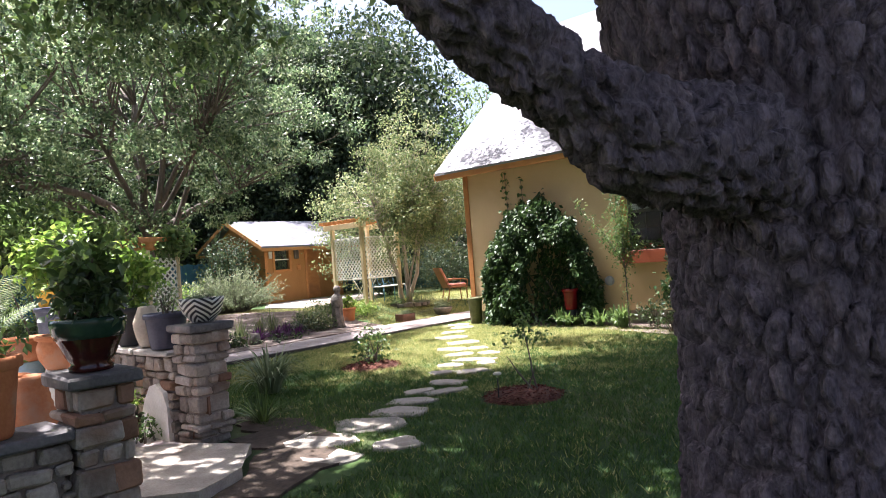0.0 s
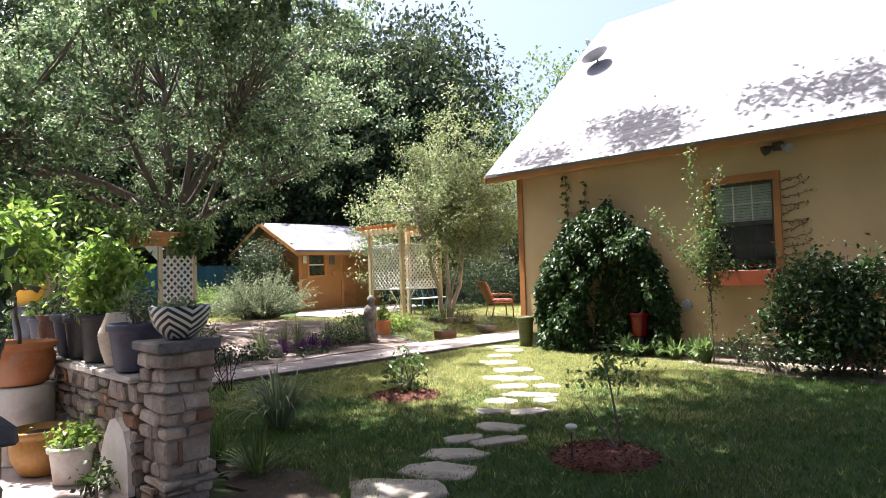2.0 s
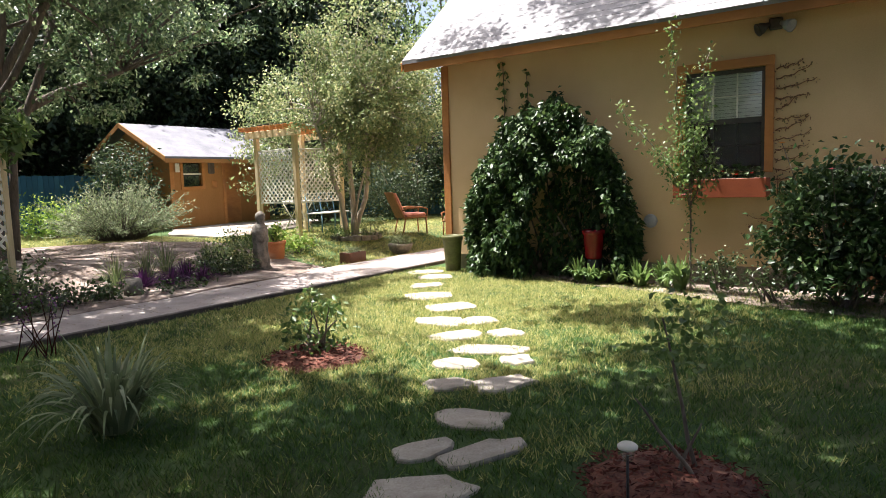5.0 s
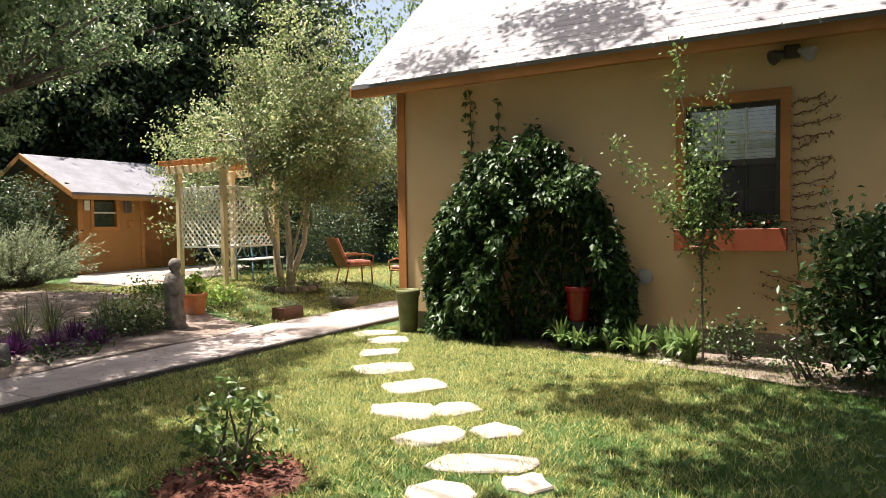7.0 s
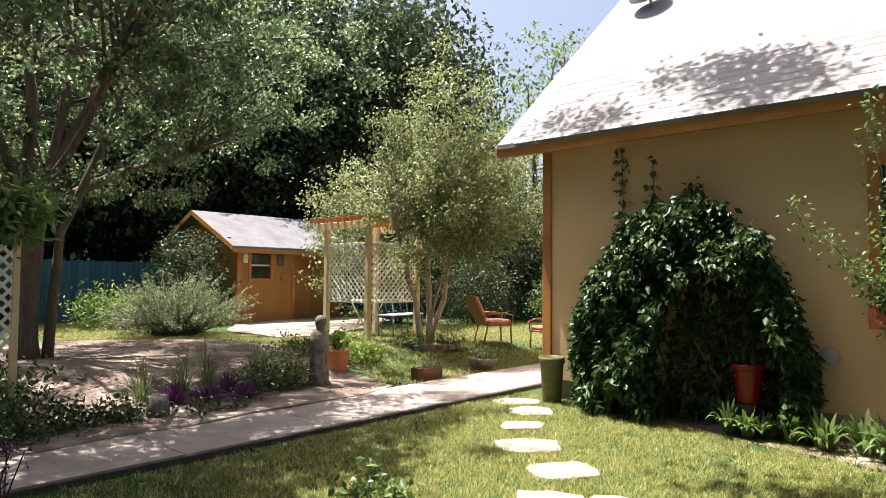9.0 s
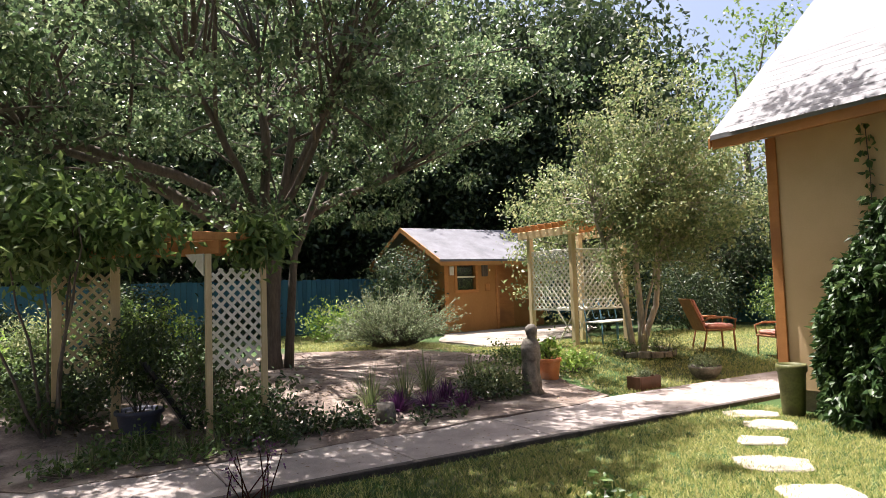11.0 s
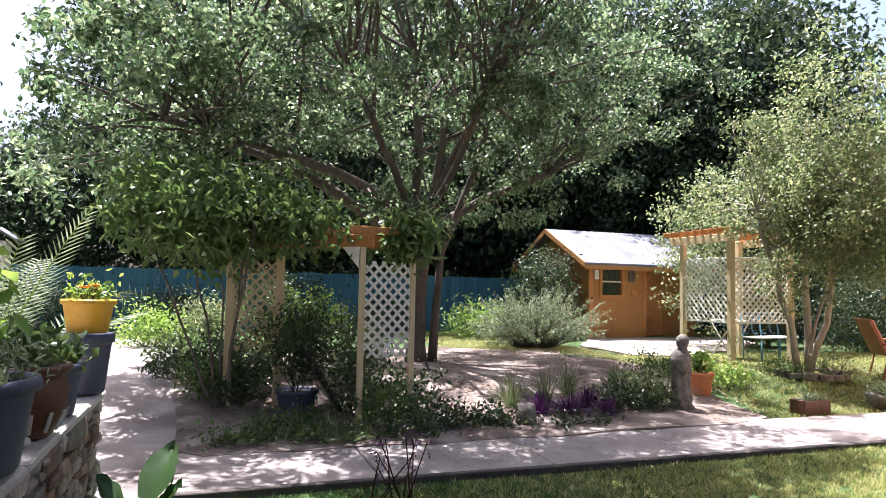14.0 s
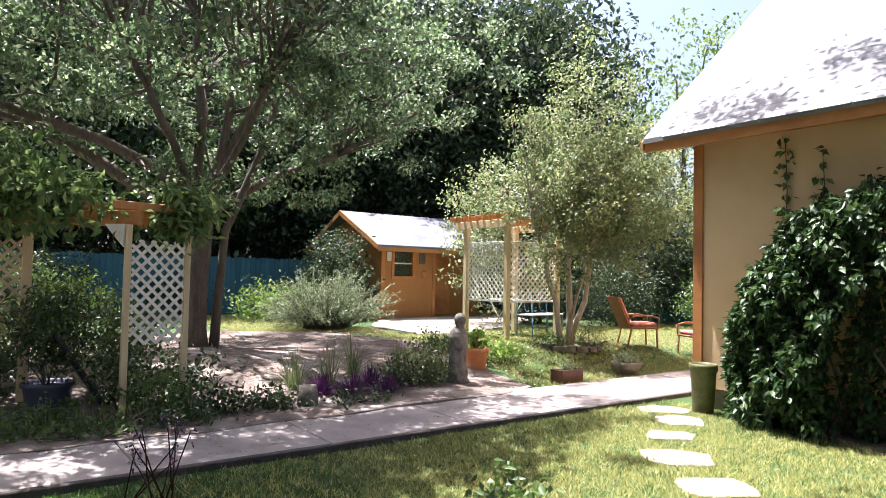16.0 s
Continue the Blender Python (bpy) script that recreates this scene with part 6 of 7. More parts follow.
def dish():
    zr = EAVE_Z + SLOPE * (13.4 - EAVE_Y)
    e = thing("satellite_dish", "grey satellite dish on a short mast on the roof", "satellite dish", (-8.42, 13.4, zr))
    tube_part("mast", [[((0, 0, -0.05), 0.022), ((0, 0, 0.08), 0.022), ((0.0, -0.05, 0.16), 0.02)]], M_dish, e, seg=8)
    bm = lathe([(0.0, 0.0), (0.12, 0.012), (0.22, 0.045), (0.29, 0.085), (0.295, 0.09), (0.22, 0.055), (0.12, 0.024), (0.0, 0.012)], 26)
    bmesh.ops.transform(bm, matrix=Matrix.Translation((0.02, -0.12, 0.16)) @ Matrix.Rotation(radians(-22), 4, 'Y') @ Matrix.Rotation(radians(8), 4, 'X'), verts=bm.verts[:])
    part("reflector", bm, M_dish, e, smooth=True)
    tube_part("feed_arm", [[((0.0, -0.05, 0.15), 0.012), ((-0.2, -0.05, 0.28), 0.01), ((-0.2, -0.08, 0.55), 0.012)]], M_dish, e, seg=6)
    part("feed_horn", box(-0.24, -0.12, 0.53, -0.16, -0.04, 0.63, 0.015), M_dish, e)


dish()
sheet("planting_border", [(-8.15, 10.88), (-7.9, 10.72), (-6.9, 10.6), (-5.8, 10.5), (-4.9, 10.42), (-4.3, 10.15), (-3.7, 9.6), (-2.7, 9.5), (-2.2, 10.1), (0.5, 10.4), (6, 10.45), (6, 10.88)], 0.0, 0.03, M_litter, "dry mulched border along the house wall", "planting bed", 4, 0.12, 0.1)
for k, (x, y, r, h) in enumerate(((-5.75, 10.35, 0.22, 0.22), (-5.45, 10.25, 0.25, 0.26), (-5.15, 10.3, 0.24, 0.30), (-4.95, 10.15, 0.26, 0.34), (-6.0, 10.4, 0.2, 0.18), (-6.3, 10.35, 0.2, 0.24), (-6.1, 10.28, 0.16, 0.2))):
    spiky((x, y, 0.02), r, h, 46, M_leaf_light, 310 + k, "low broad-leaved drooping plant at the foot of the wall", "lily_clump", 0.034, 0.3)
shrub((-4.55, 10.45, 0.02), (0.3, 0.22, 0.2), 40, 12, 0.05, 0.03, M_leaf_oak, 321, "low dark shrub under the window", "shrub", 0.06, 8)
shrub((-3.95, 9.85, 0.02), (0.22, 0.2, 0.18), 30, 12, 0.05, 0.03, M_leaf_oak, 322, "small dark shrub beside the rose bush", "shrub", 0.06, 8)
rb = bpy.data.objects["rose_bush"]
for k, (dx, dy, dz) in enumerate(((-0.55, -0.2, 1.62), (0.3, -0.4, 1.42), (-0.1, -0.45, 1.35), (0.6, -0.2, 1.25))):
    tube_part("shoot", [[((dx * 0.4, dy * 0.3, 0.6), 0.008), ((dx, dy, dz), 0.004)]], M_twig, rb, seg=5)
    bloom(rb, dx, dy, dz, 0.04, M_petal_pink if k else M_petal_orange, 50 + k)


def leaning_panel():
    e = thing("trellis_panel", "weathered brown lattice panel leaning behind the rose bush", "trellis", (-2.52, 10.45, 0.03), 0)
    for a in ((-1.0, 0, 0, -0.94, 0.03, 1.34), (-0.06, 0, 0, 0.0, 0.03, 1.34), (-0.94, 0, 1.28, -0.06, 0.03, 1.34)):
        part("stile", box(*a, 0.004), M_twig, e)
    part("board", box(-0.94, 0.032, 0.05, -0.06, 0.042, 1.27), M_wicker, e)
    for k in range(22):
        m = Matrix.Translation((0.02 + 0.012 * math.sin(k * 0.5), -0.01, 1.32 - k * 0.06)) @ Matrix.Rotation(radians(45 if k % 2 else -45), 4, 'Y')
        part("chain_link", box(-0.012, -0.005, -0.035, 0.012, 0.005, 0.035, 0.004, m), M_slat, e)


leaning_panel()


def iron_rack():
    e = thing("iron_rack", "black wrought-iron rack with a pale tag at the oak's foot", "rack", (-0.98, 3.32, 0.0), 20)
    for x in (0.0, 0.42):
        tube_part("upright", [[((x, 0, 0.0), 0.013), ((x, 0, 0.86), 0.013), ((x + (0.03 if x == 0 else -0.03), 0, 0.9), 0.013)]], M_iron, e, seg=7)
    tube_part("top_bar", [[((0.03, 0, 0.9), 0.013), ((0.39, 0, 0.9), 0.013)]], M_iron, e, seg=7)
    tube_part("inner_bar", [[((0.08, 0, 0.0), 0.011), ((0.08, 0, 0.76), 0.011), ((0.11, 0, 0.82), 0.011), ((0.3, 0, 0.82), 0.011)]], M_iron, e, seg=7)
    tube_part("cross_bar", [[((0, 0, 0.78), 0.009), ((0.42, 0, 0.78), 0.009)]], M_iron, e, seg=6)
    tube_part("cross_bar", [[((0, 0, 0.1), 0.009), ((0.42, 0, 0.1), 0.009)]], M_iron, e, seg=6)
    part("tag", box(-0.08, -0.004, 0.52, -0.012, 0.004, 0.70, 0.003), M_slat, e, "pale plastic tag")


iron_rack()


def solar_light():
    e = thing("solar_light", "small white-capped solar stake light in the mulch", "garden light", (-3.66, 4.92, 0.0))
    tube_part("stake", [[((0, 0, -0.05), 0.006), ((0, 0, 0.22), 0.006)]], M_iron, e, seg=7)
    part("lens", lathe([(0.02, 0.2), (0.026, 0.22), (0.028, 0.25), (0.02, 0.255)], 16), M_glass, e, smooth=True)
    part("cap", lathe([(0.04, 0.252), (0.042, 0.262), (0.03, 0.272), (0.0, 0.275)], 18), M_slat, e, smooth=True)


solar_light()

# ---- the bed and the far lawn ----
def statue():
    """A robed figure, weathered soft: plinth, folded robe, shoulders, joined forearms, bowed head."""
    prof = [(0.15, 0.0), (0.16, 0.05), (0.15, 0.075), (0.165, 0.10), (0.16, 0.2), (0.145, 0.34), (0.14, 0.46), (0.15, 0.56), (0.16, 0.64), (0.14, 0.70), (0.085, 0.745), (0.055, 0.775), (0.07, 0.815), (0.08, 0.86), (0.07, 0.905), (0.04, 0.94), (0.0, 0.95)]
    bm = lathe(prof, 44)
    bmesh.ops.subdivide_edges(bm, edges=[ed for ed in bm.edges if abs(ed.verts[0].co.z - ed.verts[1].co.z) > 0.05], cuts=3)
    for v in bm.verts:
        a, z = math.atan2(v.co.y, v.co.x), v.co.z
        k = 1 + 0.05 * noise.noise(v.co * 14)
        if 0.09 < z < 0.6:
            k += 0.075 * math.sin(a * 8 + z * 4 + 2 * noise.noise(v.co * 5)) * (1 - abs(z - 0.3) / 0.4)
        if 0.42 < z < 0.60:
            k += 0.22 * math.exp(-((a / 0.7) ** 2) - ((z - 0.51) / 0.05) ** 2)
        if 0.1 < z < 0.72:
            v.co.x *= 0.78
        v.co.x, v.co.y = v.co.x * k + (0.02 if z > 0.76 else 0.0), v.co.y * k
    ob = part("statue", bm, M_statue, smooth=True)
    ob.location, ob.rotation_euler = (-11.12, 9.14, 0.03), (0, 0, 0.6)
    tagged(ob, "weathered grey cast-stone robed garden statue beside the walk", "statue")


statue()
p = pot("terracotta_pot", (-11.75, 9.95, 0.08), 0.2, 0.34, "rolled", M_terra, "terracotta pot with a young leafy plant by the statue")
plant_in(p, 0.31, (0.14, 0.14, 0.13), 18, 9, 0.10, 0.06, M_leaf_lime, 421, 0.04)


def trough(at, w, d, h, mat, label, turn=0):
    e = thing("planter_box", label, "planter", at, turn)
    bm = bmesh.new()
    t = 0.025
    for a in ((-w, -d, 0, w, -d + t, h), (-w, d - t, 0, w, d, h), (-w, -d + t, 0, -w + t, d - t, h), (w - t, -d + t, 0, w, d - t, h), (-w + t, -d + t, 0, w - t, d - t, t)):
        boxm(bm, *a, 0.004)
    part("box", bm, mat, e)
    part("soil", box(-w + t, -d + t, h - 0.06, w - t, d - t, h - 0.025), M_soil, e)
    plant_in(e, h - 0.03, (w * 0.8, d * 0.7, 0.04), 34, 8, 0.05, 0.02, M_leaf_sage, 430 + int(at[1] * 10), 0.03)
    return e


trough((-10.72, 10.8, 0.0), 0.12, 0.21, 0.18, M_brown_glaze, "low brown planter trough beside the walk", 0)
p = pot("plant_pot", (-10.75, 12.15, 0.0), 0.24, 0.2, "bowl", M_statue, "shallow weathered bowl of pale herbs beside the walk")
plant_in(p, 0.17, (0.22, 0.22, 0.07), 60, 10, 0.05, 0.02, M_leaf_sage, 435, 0.05)


def ring_border(at, r, label):
    e = thing("stone_border", label, "border", at)
    rng = random.Random(3)
    for k in range(15):
        a = 2 * math.pi * k / 15
        bm = bmesh.new()
        rough_block(bm, -0.1, -0.05, -0.02, 0.1, 0.05, rng.uniform(0.07, 0.1), rng, 0.014)
        bmesh.ops.transform(bm, matrix=Matrix.Translation((r * math.cos(a), r * math.sin(a), 0)) @ Matrix.Rotation(a + math.pi / 2, 4, 'Z'), verts=bm.verts[:])
        part("stone", bm, M_statue, e)


ring_border((-12.55, 12.85, gz(-12.55)), 0.5, "ring of mossy grey stones round the crape myrtle")
shrub((-12.25, 13.1, gz(-12.3)), (0.3, 0.35, 0.26), 60, 14, 0.06, 0.02, M_leaf_crape, 441, "dry grassy shrub at the crape myrtle's foot", "shrub", 0.06, 10)
shrub((-12.7, 12.5, gz(-12.7)), (0.3, 0.35, 0.12), 40, 12, 0.05, 0.03, M_leaf_shrub, 442, "low leafy groundcover inside the stone ring", "shrub", 0.05, 6)


def garden_chair(at, turn, label):
    e = thing("garden_chair", label, "chair", (at[0], at[1], gz(at[0])), turn, group="wicker garden chairs")
    for x in (-0.26, 0.26):
        tube_part("leg", [[((x, -0.26, 0.0), 0.018), ((x, -0.24, 0.4), 0.018)]], M_wicker, e, seg=7)
        tube_part("leg", [[((x, 0.34, 0.0), 0.018), ((x, 0.25, 0.4), 0.018)]], M_wicker, e, seg=7)
        tube_part("armrest", [[((x, -0.26, 0.38), 0.016), ((x * 1.08, -0.28, 0.58), 0.018), ((x * 1.1, -0.1, 0.62), 0.022), ((x * 1.08, 0.2, 0.61), 0.022), ((x, 0.33, 0.55), 0.016)]], M_wicker, e, seg=7)
    part("seat_frame", box(-0.28, -0.28, 0.37, 0.28, 0.28, 0.41, 0.012), M_wicker, e)
    part("seat_cushion", box(-0.25, -0.26, 0.412, 0.25, 0.24, 0.49, 0.03), M_cushion, e, "faded red seat cushion")
    m = Matrix.Translation((0, 0.27, 0.38)) @ Matrix.Rotation(radians(-24), 4, 'X')
    part("back_frame", box(-0.28, 0.0, 0.0, 0.28, 0.035, 0.66, 0.014, m), M_wicker, e)
    part("back_cushion", box(-0.24, -0.07, 0.1, 0.24, -0.004, 0.62, 0.025, m), M_cushion, e)
    return e


garden_chair((-12.3, 14.5), 150, "brown wicker garden chair with faded red cushions on grass")
garden_chair((-11.4, 15.1), -20, "brown wicker garden chair partly behind the house corner")


def bistro():
    e = thing("bistro_table", "folding round bistro table with grey top under the pergola", "table", (-14.5, 13.0, gz(-14.5)))
    part("tabletop", lathe([(0.0, 0.70), (0.34, 0.70), (0.35, 0.71), (0.35, 0.725), (0.34, 0.73), (0.0, 0.73)], 30), M_bench_seat, e)
    for a in (0, 1):
        for sg in (-1, 1):
            x0, x1 = (0.28, -0.28) if a else (-0.28, 0.28)
            tube_part("leg", [[((x0, sg * 0.2, 0.0), 0.012), ((x1, sg * 0.2, 0.7), 0.012)]], M_slat, e, seg=6)
    b = thing("garden_bench", "blue iron garden bench with scrolled back under the pergola", "bench", (-13.95, 13.45, gz(-14)), 100)
    part("seat", box(-0.55, -0.2, 0.42, 0.55, 0.2, 0.45, 0.008), M_bench_seat, b)
    for x in (-0.52, 0, 0.52):
        tube_part("leg", [[((x, -0.18, 0.0), 0.014), ((x, -0.18, 0.42), 0.014)]], M_blue_metal, b, seg=6)
        tube_part("back_post", [[((x, 0.2, 0.0), 0.014), ((x, 0.2, 0.42), 0.014), ((x, 0.26, 0.88), 0.014)]], M_blue_metal, b, seg=6)
    tube_part("back_rail", [[((-0.52, 0.26, 0.88), 0.014), ((0.52, 0.26, 0.88), 0.014)]], M_blue_metal, b, seg=6)
    for x in (-0.39, -0.13, 0.13, 0.39):
        pts = [((x + 0.11 * math.cos(t), 0.235, 0.66 + 0.18 * math.sin(t)), 0.009) for t in np.linspace(0, 5.2, 14)]
        tube_part("scroll", [pts], M_blue_metal, b, seg=5)


bistro()

# planting in the bed
p = pot("plant_pot", (-11.75, 4.5, 0.06), 0.24, 0.28, "rolled", M_plum, "blue plastic tub with a leafy shrub under the arbor")
plant_in(p, 0.25, (0.34, 0.4, 0.42), 130, 16, 0.08, 0.03, M_leaf_oak, 451, 0.08)
m = Matrix.Translation((-11.75, 5.0, 0.06)) @ Matrix.Rotation(radians(32), 4, 'X')
tagged(part("leaning_board", box(-0.2, -0.03, 0.0, 0.2, 0.03, 0.9, 0.02, m), M_iron), "black board leaning beside the tub under the arbor", "board")
for k, (x, y, r, n, mat, lab) in enumerate((
        (-11.0, 5.35, (0.3, 0.35, 0.22), 60, M_leaf_shrub, "straggling green plant at the arbor's foot"),
        (-11.3, 5.7, (0.3, 0.35, 0.3), 55, M_leaf_oak, "dark straggling plant under the tree"),
        (-12.3, 3.6, (0.45, 0.4, 0.22), 80, M_leaf_shrub, "mounded green groundcover beside the arbor"),
        (-13.2, 3.2, (0.4, 0.35, 0.2), 70, M_leaf_oak, "mounded dark groundcover at the bed's edge"),
        (-14.6, 3.1, (0.4, 0.4, 0.24), 60, M_leaf_shrub, "leafy shrub beside the terrace"),
        (-13.4, 4.9, (0.5, 0.6, 0.55), 130, M_leaf_lime, "bright leafy shrub behind the arbor"),
        (-14.6, 4.4, (0.7, 0.8, 0.7), 170, M_leaf_shrub, "tall leafy shrub behind the arbor"),
        (-10.95, 4.3, (0.25, 0.4, 0.1), 50, M_leaf_shrub, "low straggling groundcover along the walk"),
        (-10.9, 5.9, (0.2, 0.4, 0.12), 46, M_leaf_oak, "low dark groundcover along the walk"),
        (-12.6, 4.0, (0.35, 0.35, 0.3), 70, M_leaf_oak, "dark leafy plant by the arbor post"),
        (-10.75, 6.4, (0.16, 0.3, 0.1), 36, M_leaf_oak, "low dark plant at the walk's edge"),
        (-11.2, 8.4, (0.3, 0.5, 0.14), 70, M_leaf_oak, "low mat of dark foliage by the statue"),
        (-12.6, 9.9, (0.35, 0.45, 0.16), 55, M_leaf_shrub, "thin weedy plants at the bed's far edge"),
        (-10.5, 3.9, (0.2, 0.4, 0.06), 26, M_leaf_shrub, "low green groundcover spilling onto the walk"),
        (-10.4, 4.7, (0.18, 0.45, 0.05), 28, M_leaf_light, "grassy groundcover spilling onto the walk"),
        (-10.5, 5.5, (0.22, 0.4, 0.08), 28, M_leaf_oak, "dark groundcover spilling onto the walk"),
        (-10.6, 7.3, (0.2, 0.45, 0.07), 24, M_leaf_oak, "low dark foliage at the walk's edge"),
        (-11.3, 8.7, (0.35, 0.4, 0.24), 90, M_leaf_crape, "dry olive foliage beside the statue"),
        (-12.1, 3.9, (0.5, 0.4, 0.26), 75, M_leaf_oak, "dense dark foliage at the arbor's foot"),
        (-13.0, 3.7, (0.5, 0.4, 0.28), 75, M_leaf_oak, "dense dark foliage beside the terrace"),
        (-11.4, 5.15, (0.25, 0.3, 0.5), 90, M_leaf_oak, "tall dark plant climbing the arbor's foot"),
        (-12.4, 5.3, (0.4, 0.4, 0.5), 110, M_leaf_oak, "dark shrub behind the arbor"),
        (-12.0, 10.6, (0.3, 0.35, 0.16), 40, M_leaf_lime, "pale weedy plants at the lawn edge"))):
    shrub((x, y, gz(x) + 0.02), r, n, 13, 0.065, 0.035, mat, 460 + k, lab, "shrub", 0.07, 10)
for k, (x, y) in enumerate(((-11.1, 7.55), (-11.35, 7.95), (-10.95, 7.95), (-11.2, 7.2))):
    spiky((x, y, gz(x) + 0.02), 0.34, 0.25, 100, M_purple, 330 + k, "purple strap-leaved plant in the bed", "purple_plant", 0.016)
for k, (x, y) in enumerate(((-11.6, 7.5), (-11.9, 8.0), (-11.6, 8.5), (-12.7, 10.4), (-11.5, 7.0))):
    spiky((x, y, gz(x) + 0.02), 0.36, 0.5, 70, M_leaf_crape, 340 + k, "tuft of dry olive grass in the bed", "grass_clump", 0.008)
for k in range(16):
    x, y = -10.7 - 0.04 * random.random(), 3.75 + 0.13 * k
    spiky((x, y, 0.03), 0.2, 0.17 + 0.05 * (k % 3), 30, M_leaf_crape if k % 3 else M_leaf_shrub, 350 + k, "tuft of grass along the walk", "grass_clump", 0.007)
bm = lathe([(0.12, 0), (0.11, 0.1), (0.10, 0.22), (0.0, 0.2)], 14, 0.12, 2)
ob = part("tree_stump", bm, M_statue, smooth=True)
ob.location = (-10.8, 6.85, 0.03)
tagged(ob, "small weathered grey stump at the walk's edge", "stump")


def dry_stalks(at, seed):
    e = thing("dry_plant", "dark dried flower stalks at the lawn edge", "dried plant", at)
    rng = random.Random(seed)
    paths = [bend((rng.uniform(-0.15, 0.15), rng.uniform(-0.2, 0.2), -0.02), (rng.uniform(-0.2, 0.2), rng.uniform(-0.25, 0.25), rng.uniform(0.25, 0.52)), 0.006, 0.004, 0.03, 5, rng) for _ in range(11)]
    tube_stuff("stemwork", paths, M_oxblood, e, seg=5)
    P = np.array([p[-1][0] for p in paths for _ in range(9)]) + np.random.default_rng(seed).normal(size=(len(paths) * 9, 3)) * np.array((0.012, 0.012, 0.05))
    tagged(leaves("seed_head", P, 0.03, 0.02, seed, M_purple, e), kind="stuff")


dry_stalks((-8.6, 4.75, 0), 5)


def big_leaf(at, seed):
    e = thing("elephant_ear", "broad dark green elephant-ear leaves at the wall's foot", "plant", at)
    for k, (a, L, zz) in enumerate(((150, 0.46, 0.34), (235, 0.32, 0.22), (110, 0.26, 0.18))):
        d = Vector((math.cos(radians(a)), math.sin(radians(a)), 0))
        s = Vector((-d.y, d.x, 0))
        st = Vector((0, 0, zz * 0.4)) + d * 0.12
        lf_v, lf_f = [], []
        for j in range(9):
            t = j / 8
            w = 0.11 * math.sin(math.pi * min(1, (t * 0.86 + 0.14) ** 0.8)) ** 0.9 * (L / 0.44)
            c = st + d * L * t * 0.55 + Vector((0, 0, L * (t * 0.95 - 0.35 * t * t)))
            for q in (-1, -0.5, 0, 0.5, 1):
                lf_v.append(tuple(c + s * w * q + Vector((0, 0, 0.05 * abs(q) + 0.012 * math.sin(j * 2 + q * 5)))))
        for j in range(8):
            for q in range(4):
                lf_f.append((j * 5 + q, j * 5 + q + 1, j * 5 + q + 6, j * 5 + q + 5))
        lf = raw("leaf", lf_v, lf_f, M_leaf_vine, e, smooth=True)
        tube_part("stalk", [[((0, 0, -0.02), 0.014), (tuple(st), 0.010)]], M_leaf_vine, e, seg=6)


big_leaf((-8.55, 3.2, 0.0), 1)


def arbor_vine():
    e = thing("vine", "leafy trumpet vine sprawling over the arbor top", "climbing plant", (-11.6, 4.3, 0.0))
    c, pts = clusters((-0.1, -0.75, 2.25), (0.85, 0.95, 0.5), 210, 30, 0.15, 61, 0.2, 0.8, 0.2)
    c2, p2 = clusters((0.3, 0.25, 2.1), (0.5, 0.45, 0.2), 26, 26, 0.13, 62, 0.2, 0.8, 0.2)
    c3, p3 = clusters((0.42, 1.3, 2.0), (0.3, 0.3, 0.3), 32, 26, 0.11, 63, 0.2, 0.8, 0.2)
    leaves("foliage", np.concatenate([pts, p2, p3]), 0.13, 0.058, 64, M_leaf_light, e, droop=0.35)
    rng = random.Random(3)
    tube_stuff("stemwork", [bend((-0.3, -0.6, 0.0), tuple(c[rng.randrange(len(c))]), 0.018, 0.006, 0.06, 7, rng) for _ in range(7)], M_twig, e, seg=5)
    for k in range(4):
        bloom(e, -0.05 + 0.03 * k, -0.45 + 0.05 * (k % 2), 1.95 + 0.03 * k, 0.04, M_petal_orange, 70 + k)


arbor_vine()


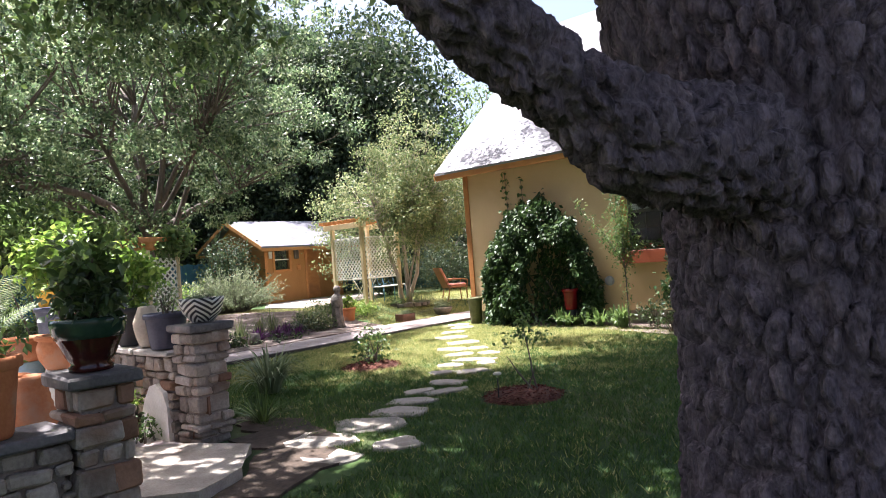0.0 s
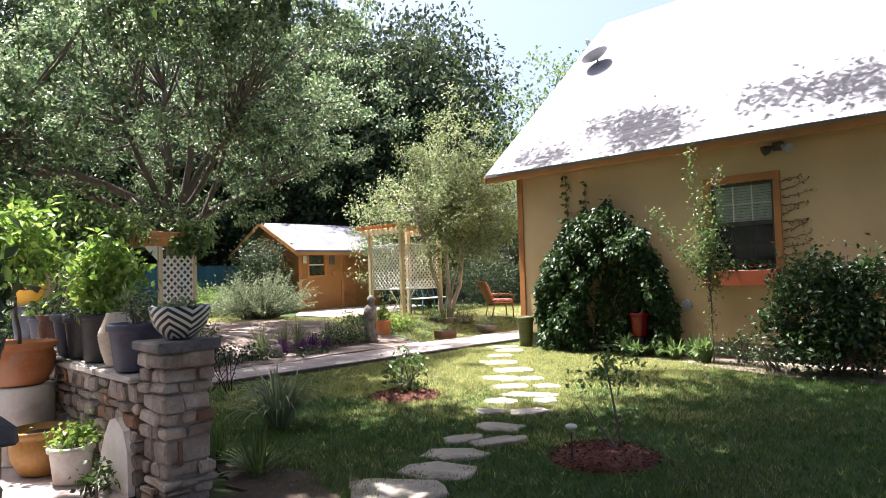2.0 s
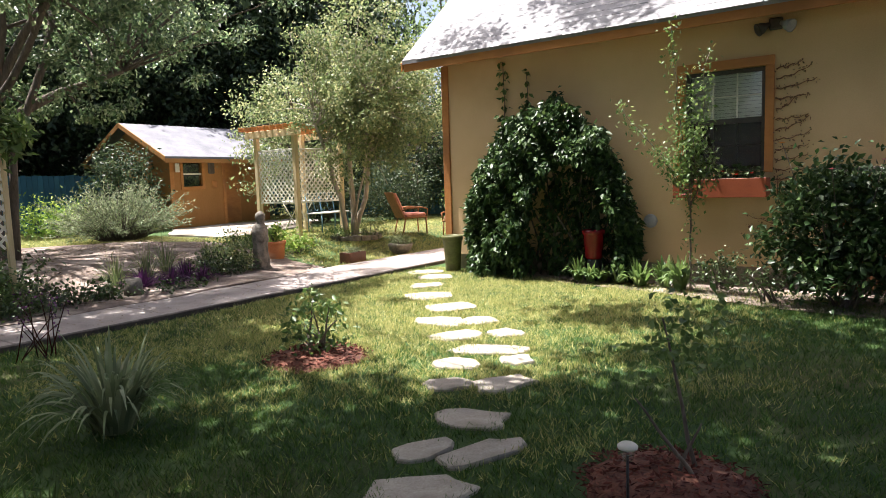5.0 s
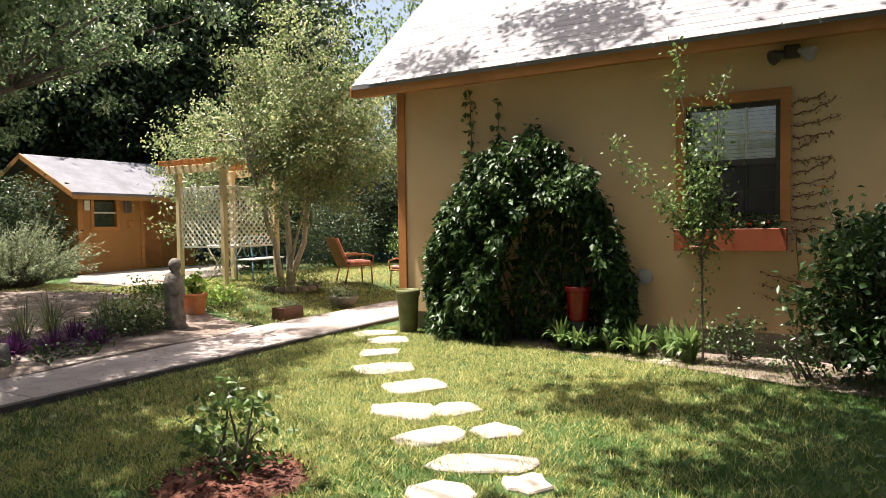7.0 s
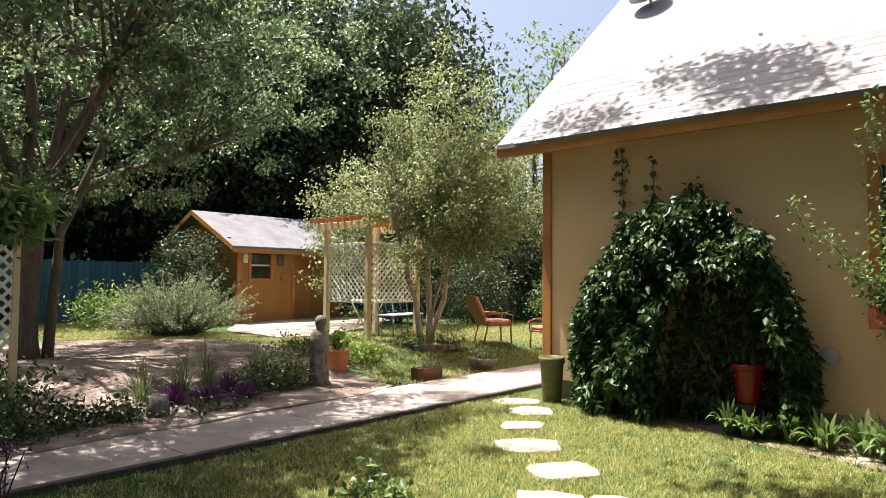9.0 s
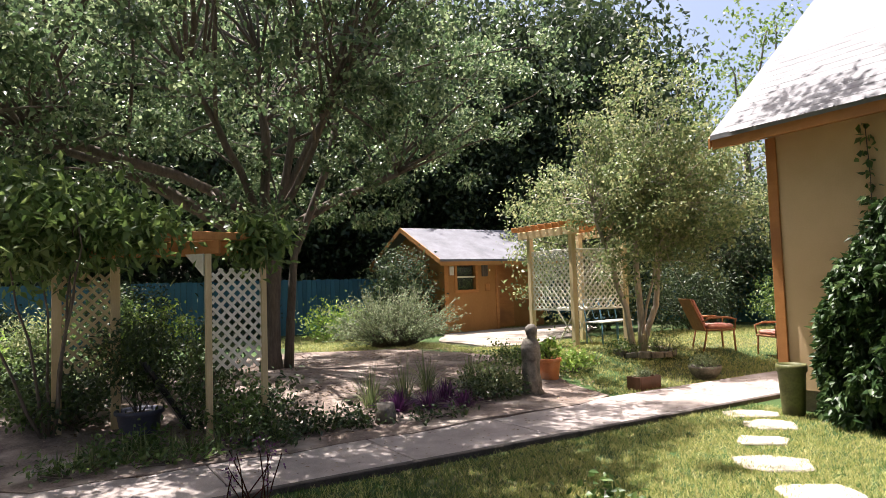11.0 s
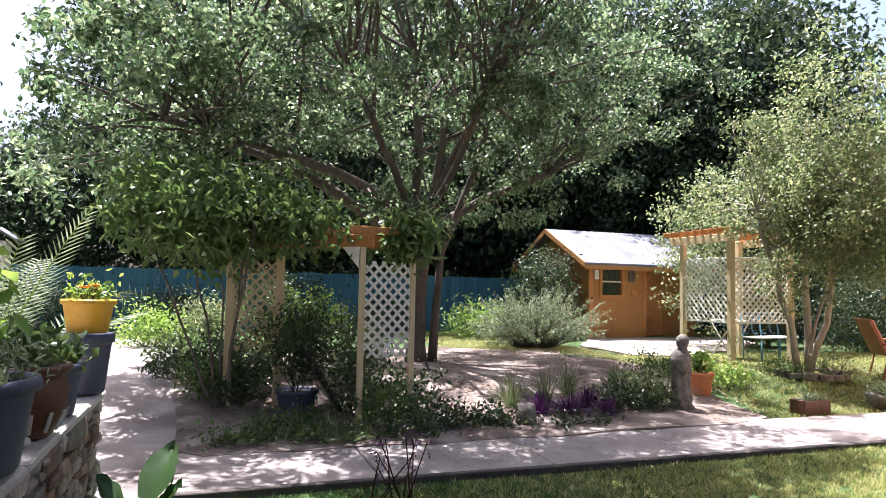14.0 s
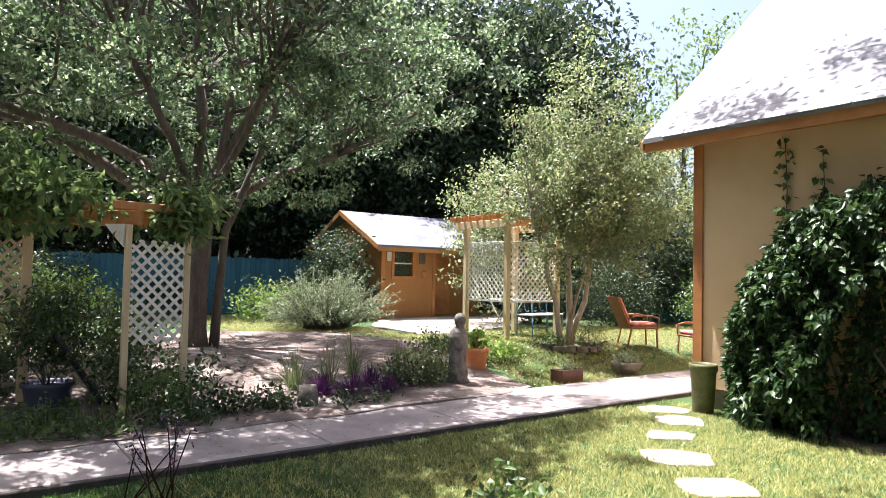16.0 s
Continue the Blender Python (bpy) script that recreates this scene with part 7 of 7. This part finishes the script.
def birdhouse():
    e = thing("birdhouse", "white birdhouse with a blue-grey gable roof on a post", "birdhouse", (-11.2, 1.7, 0.03))
    tube_part("post", [[((0, 0, -0.05), 0.025), ((0, 0, 1.5), 0.025)]], M_slat, e, seg=8)
    part("body", box(-0.1, -0.1, 1.5, 0.1, 0.1, 1.8, 0.006), M_slat, e)
    for sg in (-1, 1):
        m = Matrix.Translation((0, 0, 1.93)) @ Matrix.Rotation(radians(32 * sg), 4, 'X')
        part("roof_board", box(-0.16, 0.0 if sg < 0 else -0.22, -0.012, 0.16, 0.22 if sg < 0 else 0.0, 0.008, 0.003, m), M_tin, e, "blue-grey roof board")
    # flat black disc paints the hole's inner shade on the uncut front
    bm = lathe([(0.0, 0.0), (0.026, 0.0), (0.026, 0.004), (0.0, 0.004)], 16)
    bmesh.ops.transform(bm, matrix=Matrix.Translation((0.101, 0, 1.7)) @ Matrix.Rotation(radians(90), 4, 'Y'), verts=bm.verts[:])
    part("entrance", bm, M_iron, e, "black disc standing in for the dark entrance hole")


birdhouse()

# shrubs before the fences
for k, (x, y, r, n, mat, lf, lab) in enumerate((
        (-20.0, 11.9, (0.9, 0.9, 1.15), 260, M_leaf_far, 0.11, "tall grey-green shrub at the shed corner"),
        (-19.6, 9.9, (0.6, 0.8, 0.42), 120, M_leaf_lime, 0.08, "bright green shrub beside the rosemary"),
        (-22.4, 8.3, (0.5, 0.9, 0.5), 110, M_leaf_far, 0.1, "dark shrub before the fence"),
        (-22.3, 5.3, (0.6, 1.1, 0.8), 170, M_leaf_far, 0.1, "leafy shrub before the teal fence"),
        (-22.3, 2.6, (0.6, 1.0, 0.5), 120, M_leaf_far, 0.1, "low dark shrub before the teal fence"),
        (-19.5, 3.5, (0.5, 0.5, 0.42), 90, M_leaf_crape, 0.09, "golden-green shrub beside the terrace"),
        (-17.5, 2.5, (0.4, 0.5, 0.35), 80, M_leaf_lime, 0.08, "bright leafy plant beside the terrace"),
        (-22.3, -0.2, (0.6, 1.2, 0.6), 130, M_leaf_far, 0.1, "dark shrub before the fence"),
        (-15.0, 17.2, (0.9, 1.2, 0.8), 210, M_leaf_far, 0.09, "leafy shrub behind the garden chairs"),
        (-12.6, 18.3, (1.3, 0.8, 0.75), 230, M_leaf_shrub, 0.09, "olive-green hedge shrub behind the chairs"),
        (-16.8, 16.2, (0.8, 0.8, 0.9), 190, M_leaf_far, 0.1, "dark shrub behind the pergola"),
        (-10.2, 18.6, (1.2, 0.8, 0.8), 180, M_leaf_shrub, 0.1, "leafy shrub before the back fence"))):
    shrub((x, y, gz(x)), r, n, 22, lf, lf * 0.5, mat, 520 + k, lab, "shrub", 0.16, 12)

shingles()
